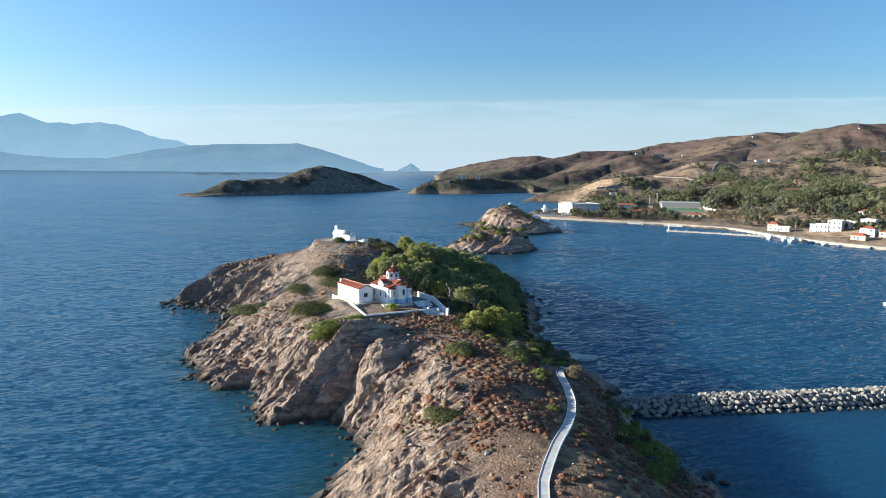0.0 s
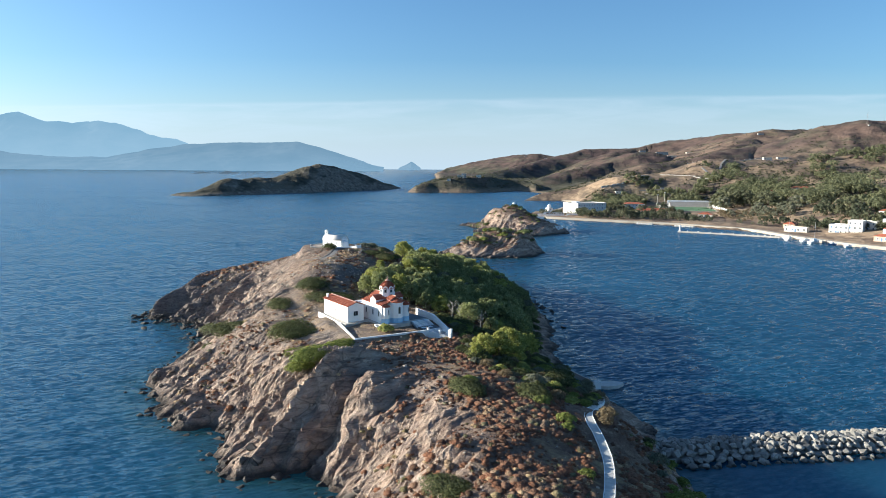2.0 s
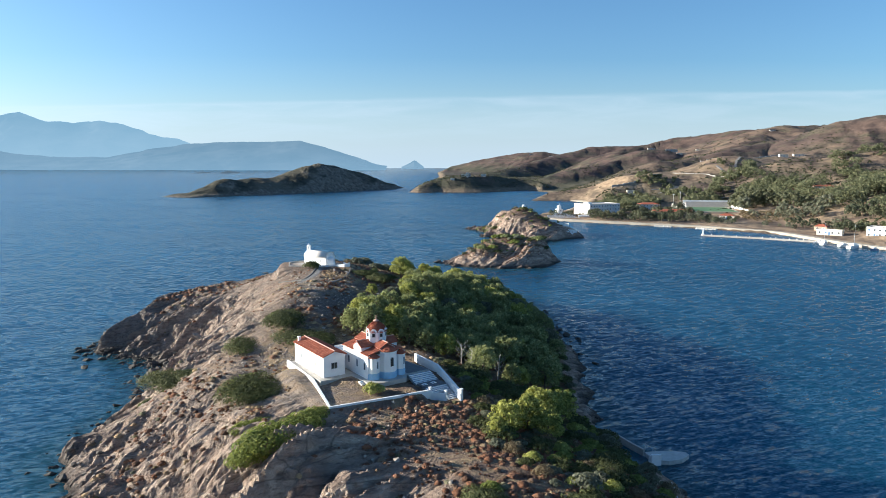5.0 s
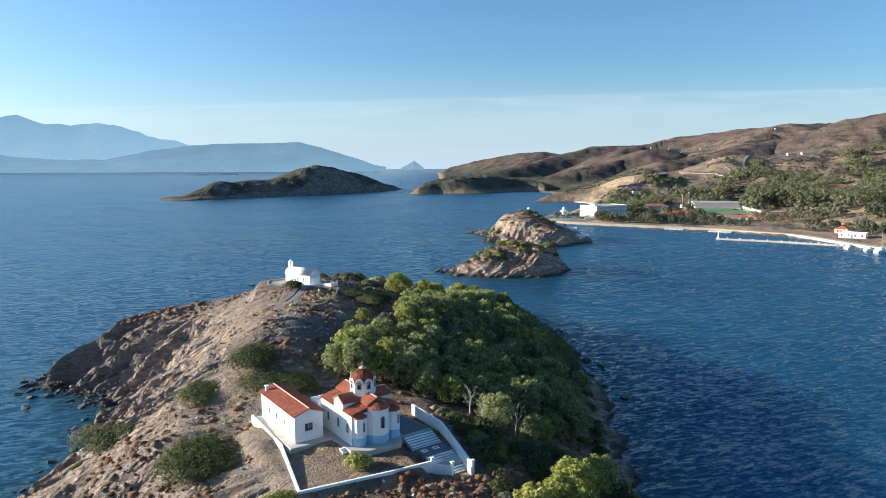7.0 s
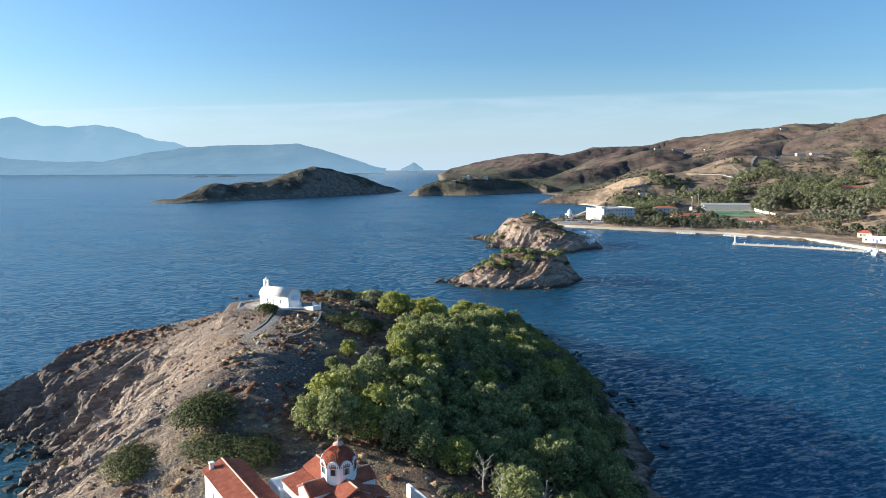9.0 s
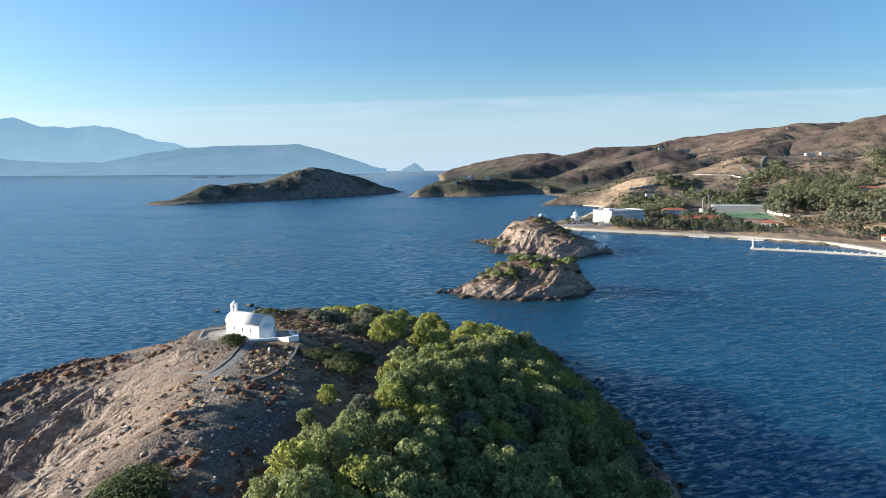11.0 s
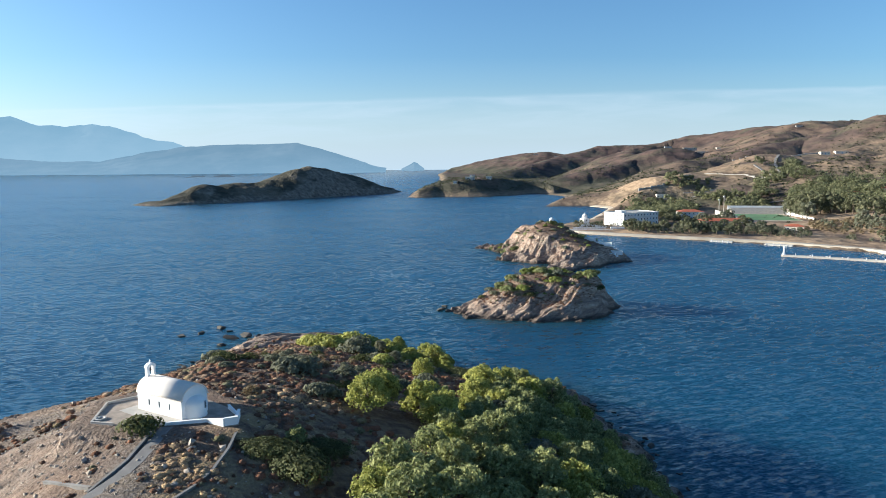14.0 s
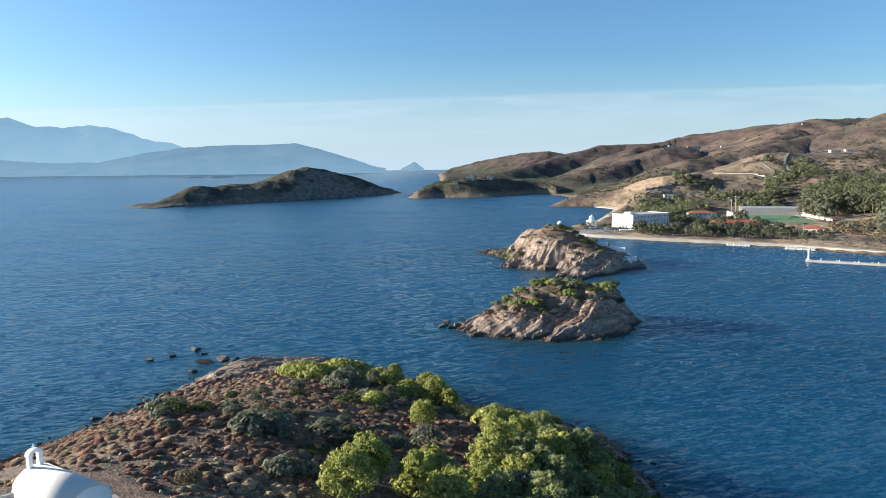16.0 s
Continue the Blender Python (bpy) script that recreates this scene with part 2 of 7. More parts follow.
def ridged(x, y, octaves=3, seed=0):
    total, size = 0, 1.0
    for o in range(octaves):
        total = total + size * (1 - 2 * np.abs(wave(x, y, seed + o * 5)))
        x, y, size = x * 2.1 + 4.2, y * 2.1, size * 0.5
    return total


def slabs(v, size, along, seed):
    """Tilted beds of rock in -1..1: long flat backs, short broken edges, no two alike."""
    p = v / size + 0.5 * wave(along, v / size * 0.3, seed)
    f = p - np.floor(p)
    thick = 0.55 + 0.45 * wave(np.floor(p) * 7.31, along, seed + 3)
    return thick * (np.minimum(f / 0.72, (1 - f) / 0.28) * 2 - 1)


def smooth(a, b, v):
    t = np.clip((v - a) / (b - a), 0, 1)
    return t * t * (3 - 2 * t)


def spline_surface(spots):
    """A thin plate bent over the given spots (x, y, height)."""
    p = np.array(spots, float)
    size = np.abs(p[:, :2]).max()
    q = p[:, :2] / size
    d = np.linalg.norm(q[:, None] - q[None], axis=2)
    n = len(q)
    a = np.zeros((n + 3, n + 3))
    a[:n, :n] = np.where(d > 0, d * d * np.log(d + 1e-12), 0) + np.eye(n) * 2e-5
    a[:n, n], a[:n, n + 1:] = 1, q
    a[n:, :n] = a[:n, n:].T
    w = np.linalg.solve(a, np.concatenate([p[:, 2], np.zeros(3)]))

    def height(x, y):
        x, y = np.asarray(x, float) / size, np.asarray(y, float) / size
        out = w[n] + w[n + 1] * x + w[n + 2] * y
        for (px, py), k in zip(q, w[:n]):
            r2 = (x - px) ** 2 + (y - py) ** 2
            out = out + k * 0.5 * r2 * np.log(r2 + 1e-12)
        return out
    return height


def inside_by(poly, x, y):
    """Metres from the edge of a closed outline: positive inside."""
    x, y = np.asarray(x, float), np.asarray(y, float)
    best, odd = np.full(x.shape, 1e9), np.zeros(x.shape, bool)
    for (ax, ay), (bx, by) in zip(poly, poly[1:] + poly[:1]):
        ex, ey = bx - ax, by - ay
        t = np.clip(((x - ax) * ex + (y - ay) * ey) / (ex * ex + ey * ey), 0, 1)
        best = np.minimum(best, np.hypot(x - ax - t * ex, y - ay - t * ey))
        if by != ay:
            odd ^= ((ay > y) != (by > y)) & (x < ex * (y - ay) / (by - ay) + ax)
    return np.where(odd, best, -best)


def sheet(name, X, Y, Z, keep, mat, attrs=(), facets=False):
    """A mesh from a grid of places, less the cells that are not to be kept."""
    n, m = X.shape
    k = keep[:-1, :-1] | keep[1:, :-1] | keep[:-1, 1:] | keep[1:, 1:]
    idx = np.arange(n * m).reshape(n, m)
    f = np.stack([idx[:-1, :-1][k], idx[:-1, 1:][k], idx[1:, 1:][k], idx[1:, :-1][k]], 1)
    used = np.unique(f)
    back = np.full(n * m, -1)
    back[used] = np.arange(len(used))
    f = back[f]
    co = np.stack([X.ravel(), Y.ravel(), Z.ravel()], 1)[used]
    me = bpy.data.meshes.new(name)
    me.vertices.add(len(co))
    me.vertices.foreach_set("co", co.ravel())
    me.loops.add(f.size)
    me.loops.foreach_set("vertex_index", f.ravel())
    me.polygons.add(len(f))
    me.polygons.foreach_set("loop_start", np.arange(0, f.size, 4))
    me.update(calc_edges=True)
    rounded = np.ones(len(f), bool)
    for key, values in attrs:
        if key == "rock" and facets:
            rounded = values.ravel()[used][f].mean(1) < 0.45
    me.polygons.foreach_set("use_smooth", rounded)
    for key, values in attrs:
        me.attributes.new(key, "FLOAT", "POINT").data.foreach_set("value", values.ravel()[used].astype(np.float32))
    me.materials.append(mat)
    return new(name, me)


COAST_WEST = [(-10, -60), (-14, 40), (-16.5, 70), (-17, 81.5), (-14.5, 87), (-12, 92), (-10.5, 98), (-13, 105), (-17, 109), (-23, 111), (-33.5, 111.8), (-33.5, 121), (-37, 130), (-44.5, 130.7), (-50.3, 138), (-54, 146), (-60, 157), (-58.5, 170), (-55, 182), (-55.5, 190), (-60.5, 198), (-59.5, 204), (-64, 212), (-74, 216), (-84, 222), (-82.5, 240), (-77, 262), (-66, 285), (-56, 305), (-47, 325), (-43, 342)]
COAST_EAST = [(-30, 345), (-15, 340), (0, 325), (14, 307), (28, 298), (38, 288), (40, 268), (41, 240), (41, 210), (38, 190), (34, 167), (35, 152), (39, 138), (42, 125), (39, 111), (40, 93), (43, 79), (46, 40), (50, -60)]
HEADLAND = COAST_WEST + COAST_EAST
SPOTS_NEAR = [(8, 20, 11.5), (11, 58, 11.5), (14, 93, 11.9), (3, 90, 12.4), (22, 114, 10.6), (25, 106, 10.6), (29, 108, 10.2), (31, 124, 6.5), (11, 118, 13.4), (-3, 117, 11.4), (-17, 117, 10), (-16, 125, 13.8), (-24, 136, 11.5), (-37, 149, 7.5), (-33, 157, 13), (14, 130, 11), (-10, 136, 12.9), (-15, 132, 12.9), (0, 139, 12.6), (7, 141, 12.0), (-5, 100, 6), (33, 140, 3.5), (-47, 158, 6)]
SPOTS_RIDGE = [(-28, 160, 13), (-37, 176, 13), (-25, 189, 20), (-29, 185, 17.7), (-21, 213, 21.3), (-25, 225, 22), (-33, 232, 21), (-42, 237, 16.6), (-49, 238, 14.8), (-57, 237, 13.8), (-66, 238, 11.3), (-73, 238, 8.8), (-50, 204, 6.6), (-64, 218, 3.5), (-48, 186, 6.6), (-15, 222, 21.2), (-15, 248, 17.8), (-28, 262, 17), (-24, 251, 19), (-16, 265, 15.3), (-31, 306, 6.5), (-52, 262, 10)]
SPOTS_EAST = [(-13, 303, 6.5), (-1, 287, 7.5), (-1, 268, 11), (16, 263, 9), (-3, 216, 17), (-2, 232, 16.5), (19, 232, 10), (25, 227, 8.5), (16, 221, 12), (28, 195, 4), (10, 174, 10.5), (-1, 202, 16), (-11, 192, 16.5), (26, 165, 4), (12, 158, 11.5)]
land_plate = spline_surface([(x, y, 0.0) for x, y in HEADLAND] + SPOTS_NEAR + SPOTS_RIDGE + SPOTS_EAST)

# The church stands askew to the ridge: its own axes, and a level place for it and for the chapel.
CH_O, CH_TURN = Vector((-8.0, 151.2, 14.5)), 32.0
CX, CY = Vector((math.cos(radians(CH_TURN)), math.sin(radians(CH_TURN)))), Vector((-math.sin(radians(CH_TURN)), math.cos(radians(CH_TURN))))


def church_xy(x, y):
    return (CH_O.x + CX.x * x + CY.x * y, CH_O.y + CX.y * x + CY.y * y)


CHURCH_LEVEL = [church_xy(*p) for p in ((-8.6, -2.2), (7.2, -2.6), (7.6, 9), (-2, 12.5), (-8.6, 12.5))]
STAIR_HIGH = [church_xy(*p) for p in ((6.5, -0.9), (11.6, -0.9), (11.5, -4.4), (6.3, -4.4))]
STAIR_LOW = [church_xy(*p) for p in ((6.3, -5.6), (11.5, -5.6), (11.3, -11.5), (5.6, -11.0))]
YARD_LEVEL = [(-13, 141.5), (-3, 145.6), (2.5, 148.5), (3.5, 155), (-4, 151), (-10, 149), (-17, 152.5)]
CHAPEL_LEVEL = [(-34.4, 221.6), (-24, 219.8), (-16.2, 219.9), (-17, 226.5), (-24, 232.6), (-29.5, 233.8), (-35.2, 229.5)]


def land_height(x, y, rough=True):
    x, y = np.asarray(x, float), np.asarray(y, float)
    d = inside_by(HEADLAND, x, y) + 1.6 * fbm(x * 0.16, y * 0.16, 3, 11)
    h = np.where(d > 0, np.maximum(land_plate(x, y), np.minimum(d * 0.5, 2.5)), d * 0.45)
    h = np.minimum(h, np.maximum(d, 0) * np.where(x < 5, 0.95, 1.7) + 0.2) * (d > 0) + h * (d <= 0)
    west = smooth(42, 9, d) * smooth(13, -11, x - 0.05 * (y - 100)) + 0.75 * smooth(10, 2, d)
    west = np.clip(west + 0.6 * smooth(-2, -22, x) * smooth(150, 125, y) + 0.75 * smooth(9, 0, x - 0.03 * (y - 80)) * smooth(124, 116, y + 0.5 * x), 0, 1) * smooth(-4, 2, d)
    if rough:
        u, v = 0.84 * x + 0.54 * y, -0.54 * x + 0.84 * y
        warp = 3.5 * fbm(x * 0.045, y * 0.045, 3, 5)
        ribs = slabs(v + warp, 10.5, u * 0.03, 2)
        beds = slabs(v + 0.8 * warp + 0.9 * wave(u * 0.07, v * 0.2, 6), 3.9, u * 0.03, 14)
        fine = slabs(v + 0.8 * warp + 0.5 * wave(u * 0.1, v * 0.3, 7), 1.7, u * 0.04, 17)
        breaks = ridged(u * 0.13 + 0.8 * wave(v * 0.1, u * 0.1, 9), v * 0.16, 3, 8)
        amount = west * (0.5 + 0.5 * smooth(24, 7, d)) * (0.5 + 0.5 * smooth(300, 255, y)) * smooth(-3, 3, d)
        h = h + amount * ((2.0 + 1.4 * fbm(x * 0.035, y * 0.035, 2, 27)) * ribs + (1.15 + 0.8 * fbm(x * 0.06, y * 0.06, 2, 29)) * beds + 0.42 * fine + 0.55 * breaks) + 0.28 * fbm(x * 0.12, y * 0.12, 4, 21)
    for outline, level, soft in ((CHURCH_LEVEL, 14.42, 3.0), (YARD_LEVEL, 13.75, 3.0), (STAIR_HIGH, 13.2, 1.0), (STAIR_LOW, 12.3, 1.5), (CHAPEL_LEVEL, 21.95, 2.5)):
        w = smooth(-soft, 0.3, inside_by(outline, x, y))
        h = h * (1 - w) + level * w
    return h, d, west


def ground_at(x, y):
    return float(land_height(np.array([x]), np.array([y]))[0][0])


TRAIL = [(-27.2, 206.5), (-22, 196), (-19, 184), (-17.5, 177), (-24.5, 174.5), (-30, 169), (-25, 163), (-18.5, 157)]


def build_headland():
    xs, ys = np.arange(-96, 60, 0.45), np.arange(-66, 356, 0.45)
    X, Y = np.meshgrid(xs, ys)
    Z, d, west = land_height(X, Y)
    gx, gy = np.gradient(Z, 0.45)[::-1]
    slope = np.hypot(gx, gy)
    rock = np.clip(west * 0.75 + smooth(0.55, 1.0, slope) * 0.6, 0, 1)
    jag = west * smooth(-2, 3, d)
    X2 = X + jag * 0.55 * fbm(Z * 0.5, Y * 0.35, 3, 31)
    Y2 = Y + jag * 0.55 * fbm(X * 0.35, Z * 0.5, 3, 37)
    rough = np.random.RandomState(2)
    X2, Y2 = X2 + rock * rough.uniform(-0.08, 0.08, X.shape), Y2 + rock * rough.uniform(-0.08, 0.08, X.shape)
    Z = Z + rock * smooth(-1, 2, d) * rough.uniform(-0.06, 0.06, X.shape)
    trail = 99.0 + 0 * X
    for (ax, ay), (bx, by) in zip(TRAIL, TRAIL[1:]):
        ex, ey = bx - ax, by - ay
        t = np.clip(((X - ax) * ex + (Y - ay) * ey) / (ex * ex + ey * ey), 0, 1)
        trail = np.minimum(trail, np.hypot(X - ax - t * ex, Y - ay - t * ey))
    gravel = np.clip(smooth(14, 30, np.hypot(X + 30, (Y - 175) * 0.5)) * -1 + 1, 0, 1) + smooth(40, 10, np.hypot(X + 48, Y - 225))
    gravel = gravel + smooth(13, 5, np.hypot(X + 19, Y - 144)) + 0.8 * smooth(12, 4, np.hypot(X + 30, Y - 164))
    gravel = np.clip(gravel * (0.6 + 0.6 * fbm(X * 0.07, Y * 0.07, 3, 41)), 0, 1)
    gravel = np.maximum(gravel, smooth(1.7, 0.8, trail + 0.5 * fbm(X * 0.3, Y * 0.3, 2, 43)))
    dry = np.clip(0.35 + 0.9 * fbm(X * 0.06, Y * 0.06, 3, 51), 0, 1) * (1 - rock)
    ob = sheet("ground", X2, Y2, Z, d > -7, M_GROUND, (("rock", rock), ("gravel", gravel), ("dry", dry)), True)
    return tagged(ob, "rocky brown headland with folded cliffs and dry soil", "headland", kind="structure")


build_headland()


def islet(name, label, outline, spots, step, ribs=1.0, seed=3, fall=1.0, coves=0.0):
    plate = spline_surface([(x, y, 0) for x, y in outline] + spots)
    px, py = [p[0] for p in outline], [p[1] for p in outline]
    X, Y = np.meshgrid(np.arange(min(px) - 6, max(px) + 6, step), np.arange(min(py) - 6, max(py) + 6, step))

    def height(x, y):
        x, y = np.asarray(x, float), np.asarray(y, float)
        d = inside_by(outline, x, y) + 1.5 * fbm(x * 0.14, y * 0.14, 3, seed) + coves * fbm(x * 0.05, y * 0.05, 2, seed + 4)
        u, v = 0.84 * x + 0.54 * y, -0.54 * x + 0.84 * y
        bend = 3.0 * fbm(x * 0.06, y * 0.06, 2, seed + 8)
        steep = fall * (0.75 + 0.75 * smooth(-0.4, 0.6, wave(x * 0.045, y * 0.045, seed + 12)))
        h = np.where(d > 0, np.minimum(np.maximum(plate(x, y), 0.5), np.maximum(d, 0) * steep + 0.3), d * 0.5)
        edge = smooth(20, 4, d) * smooth(-3, 2, d)
        h = h + ribs * edge * (1.3 * slabs(v + bend, 8.5, u * 0.04, seed) + 0.75 * slabs(v + 0.8 * bend + 0.6 * wave(u * 0.1, v * 0.2, seed + 3), 3.4, u * 0.05, seed + 1) + 0.3 * slabs(v + 0.8 * bend, 1.6, u * 0.07, seed + 4) + 0.5 * fbm(x * 0.3, y * 0.3, 3, seed + 2))
        return h, d, edge
    Z, d, edge = height(X, Y)
    X2, Y2 = X + edge * 0.4 * fbm(Z * 0.5, Y * 0.3, 3, seed + 5), Y + edge * 0.4 * fbm(X * 0.3, Z * 0.5, 3, seed + 6)
    gy, gx = np.gradient(Z, step)
    rock = np.clip(edge * 0.7 + smooth(0.5, 0.9, np.hypot(gx, gy)) * 0.45, 0, 0.95)
    ob = sheet(name, X2, Y2, Z, d > -4, M_GROUND, (("rock", rock), ("gravel", 0 * X), ("dry", 0.06 + 0 * X)), True)
    tagged(ob, label, "islet", kind="structure")
    return height


ISLET_NEAR = [(15, 372), (22, 365), (33, 360), (47, 357), (60, 360), (70, 368), (74, 378), (68, 390), (55, 398), (40, 397), (27, 388), (18, 379)]
near_islet_height = islet("ground_near_islet", "small rocky islet with green scrub on top", ISLET_NEAR, [(45, 381, 12), (38, 378, 10.5), (55, 382, 11), (65, 379, 10), (69, 376, 8), (30, 376, 6.5), (48, 367, 5.5), (62, 369, 8.5), (25, 374, 3.5), (55, 365, 6)], 0.6, 1.0, 3, 0.95, 1.5)
ISLET_FAR = [(40, 547), (50, 533), (55, 516), (45, 495), (55, 486), (70, 477), (66, 456), (76, 447), (86, 461), (99, 473), (113, 482), (117, 492), (110, 505), (98, 525), (80, 545), (60, 560)]
far_islet_height = islet("ground_far_islet", "rocky islet with tan cliffs and scrub on top", ISLET_FAR, [(58, 525, 14), (68, 512, 16), (84, 508, 16), (92, 492, 10.5), (76, 488, 11), (60, 500, 11), (103, 487, 6), (82, 470, 8), (66, 480, 9), (50, 525, 8)], 0.9, 1.6, 9, 0.7, 3.0)

MAINLAND_SHORE = [(900, 150), (430, 240), (287, 378), (264, 430), (256, 500), (220, 548), (152, 597), (122, 622), (112, 650), (126, 690), (160, 730), (214, 852), (226, 890), (212, 928), (160, 928), (176, 960), (220, 1010), (236, 1130), (231, 1190), (213, 1272), (177, 1222), (127, 1180), (93, 1172), (53, 1183), (15, 1160), (-2, 1180)]
MAINLAND_BACK = [(20, 1350), (60, 1600), (80, 1800), (100, 2200), (130, 2900), (150, 3400), (600, 3800), (2400, 3800), (2400, 150)]
MAINLAND = MAINLAND_SHORE + MAINLAND_BACK
HILL_FOOT = [(401, 800, 30), (477, 750, 35), (587, 800, 46), (382, 1600, 20), (261, 1700, 15), (314, 850, 15), (341, 620, 10), (384, 560, 19), (365, 470, 17), (65, 1230, 14), (160, 1280, 16), (110, 1500, 12), (180, 680, 2.5), (250, 620, 2.5), (300, 520, 3.5), (320, 420, 5), (290, 690, 4), (285, 740, 4), (330, 735, 4.5), (305, 775, 5), (330, 1180, 14), (300, 1300, 12), (420, 1010, 30), (520, 1000, 40), (260, 1450, 14), (1000, 500, 85), (620, 600, 45)]
main_plate = spline_surface([(x, y, 0) for x, y in MAINLAND_SHORE] + HILL_FOOT)

# The ridges behind the harbour: a crest line (x, y, height), how steeply its sides fall, how deep its gullies are, how dry it is.
RIDGE_CAPE = [(194, 3300, 28), (327, 3200, 62), (499, 3100, 94), (589, 3000, 98), (649, 2950, 87), (789, 2950, 105), (1001, 2950, 121)]
RIDGE_FAR = [(199, 1900, 18), (338, 2100, 39), (497, 2300, 73), (642, 2400, 105), (731, 2400, 108), (785, 2350, 109), (900, 2300, 118)]
RIDGE_MAIN = [(453, 1650, 34), (587, 1900, 83), (671, 1950, 101), (769, 1950, 122), (844, 1900, 131), (886, 1800, 136), (960, 1700, 132)]
RIDGE_RED = [(287, 1350, 26), (350, 1400, 40), (419, 1450, 52), (502, 1500, 75), (538, 1520, 80), (600, 1540, 66), (700, 1560, 92)]
RIDGE_SPUR = [(330, 1050, 32), (408, 1120, 50), (486, 1180, 58), (555, 1230, 65), (643, 1350, 82), (752, 1480, 111), (827, 1530, 132), (918, 1560, 133), (994, 1600, 138)]
RIDGE_EAST = [(520, 1180, 64), (595, 1220, 78), (658, 1250, 89), (714, 1250, 101), (775, 1225, 122), (827, 1200, 130), (1000, 1150, 128)]
RIDGE_ROAD = [(418, 960, 47), (457, 1000, 57), (519, 1020, 58), (583, 1050, 62), (671, 1100, 75), (760, 1130, 90)]
RIDGE_WOOD = [(428, 850, 38), (464, 860, 47), (506, 870, 56), (542, 860, 63), (640, 840, 76), (900, 800, 100)]
RIDGE_BANK = [(216, 858, 9), (252, 900, 25), (301, 930, 33), (349, 950, 38), (379, 930, 38)]
RIDGE_POINT = [(164, 930, 2), (193, 960, 9), (232, 980, 12), (272, 1020, 15), (330, 1080, 23)]
RIDGE_LOW = [(20, 1185, 15), (56, 1200, 20), (98, 1230, 26), (136, 1245, 27), (165, 1262, 30), (196, 1285, 26), (226, 1300, 14)]
RIDGES = [(RIDGE_CAPE, 0.32, 16, 0.0), (RIDGE_FAR, 0.30, 18, 0.0), (RIDGE_MAIN, 0.34, 20, 0.05), (RIDGE_RED, 0.32, 15, 0.0), (RIDGE_SPUR, 0.30, 9, 0.25), (RIDGE_EAST, 0.34, 11, 0.1),
          (RIDGE_ROAD, 0.34, 10, 0.6), (RIDGE_WOOD, 0.30, 8, 0.5), (RIDGE_BANK, 0.36, 6, 0.9), (RIDGE_POINT, 0.40, 3, 0.35), (RIDGE_LOW, 0.42, 7, 0.1)]


def ridge_height(x, y, line, fall, gully, seed):
    best, away_by = np.full(x.shape, -999.0), 0 * x
    for (ax, ay, az), (bx, by, bz) in zip(line, line[1:]):
        ex, ey = bx - ax, by - ay
        l = math.hypot(ex, ey)
        t = np.clip(((x - ax) * ex + (y - ay) * ey) / (l * l), 0, 1)
        off = np.hypot(x - ax - t * ex, y - ay - t * ey)
        w = 22.0
        h = az + (bz - az) * t - fall * (np.hypot(off, w) - w)
        win = h > best
        best, away_by = np.where(win, h, best), np.where(win, off, away_by)
    (ax, ay, _), (bx, by, _) = line[0], line[-1]
    side = ((x - ax) * (bx - ax) + (y - ay) * (by - ay)) / math.hypot(bx - ax, by - ay) + 22 * fbm(x * 0.01, y * 0.01, 3, seed)
    cut = 0.5 - 0.5 * ridged(side * 0.0085, away_by * 0.002 + seed, 2, seed + 1)
    return best - 0.7 * gully * smooth(8, 130, away_by) * cut


def mainland_height(x, y, dryness=False):
    x, y = np.asarray(x, float), np.asarray(y, float)
    d = inside_by(MAINLAND, x, y) + 4 * fbm(x * 0.02, y * 0.02, 3, 61) * smooth(560, 900, y)
    inland = smooth(2000, 1250, y)
    h = np.maximum(main_plate(x, y) * inland + 10 * (1 - inland), np.minimum(1.6 + d * 0.02, 3))
    h = h + smooth(4, 30, h) * 4 * fbm(x * 0.009, y * 0.009, 4, 63)
    dry = 0.7 * smooth(900, 700, y) + smooth(50, 18, np.hypot(x - 305, y - 585)) + 0.5 * smooth(0.0, 0.4, fbm(x * 0.02, y * 0.02, 2, 35)) * smooth(1000, 800, y)
    dry = np.clip(dry, 0, 1)
    for i, (line, fall, gully, tan) in enumerate(RIDGES):
        r = ridge_height(x, y, line, fall, gully, 100 + 4 * i)
        dry = np.where(r > h, tan, dry)
        h = np.maximum(h, r)
    h = h + smooth(4, 40, h) * (3.0 * fbm(x * 0.012, y * 0.012, 4, 66)) * smooth(2400, 1500, y) + smooth(6, 20, h) * 1.3 * fbm(x * 0.035, y * 0.035, 3, 68)
    h = np.where(d > 0, np.minimum(h, d * 0.55 + 0.4), d * 0.2)
    return (h, d, dry) if dryness else (h, d)


def blurred(a, n):
    for axis in (0, 1):
        c = np.cumsum(np.concatenate([np.repeat(np.take(a, [0], axis), n + 1, axis), a, np.repeat(np.take(a, [-1], axis), n, axis)], axis), axis)
        k = a.shape[axis]
        a = (np.take(c, range(2 * n + 1, 2 * n + 1 + k), axis) - np.take(c, range(k), axis)) / (2 * n + 1)
    return a


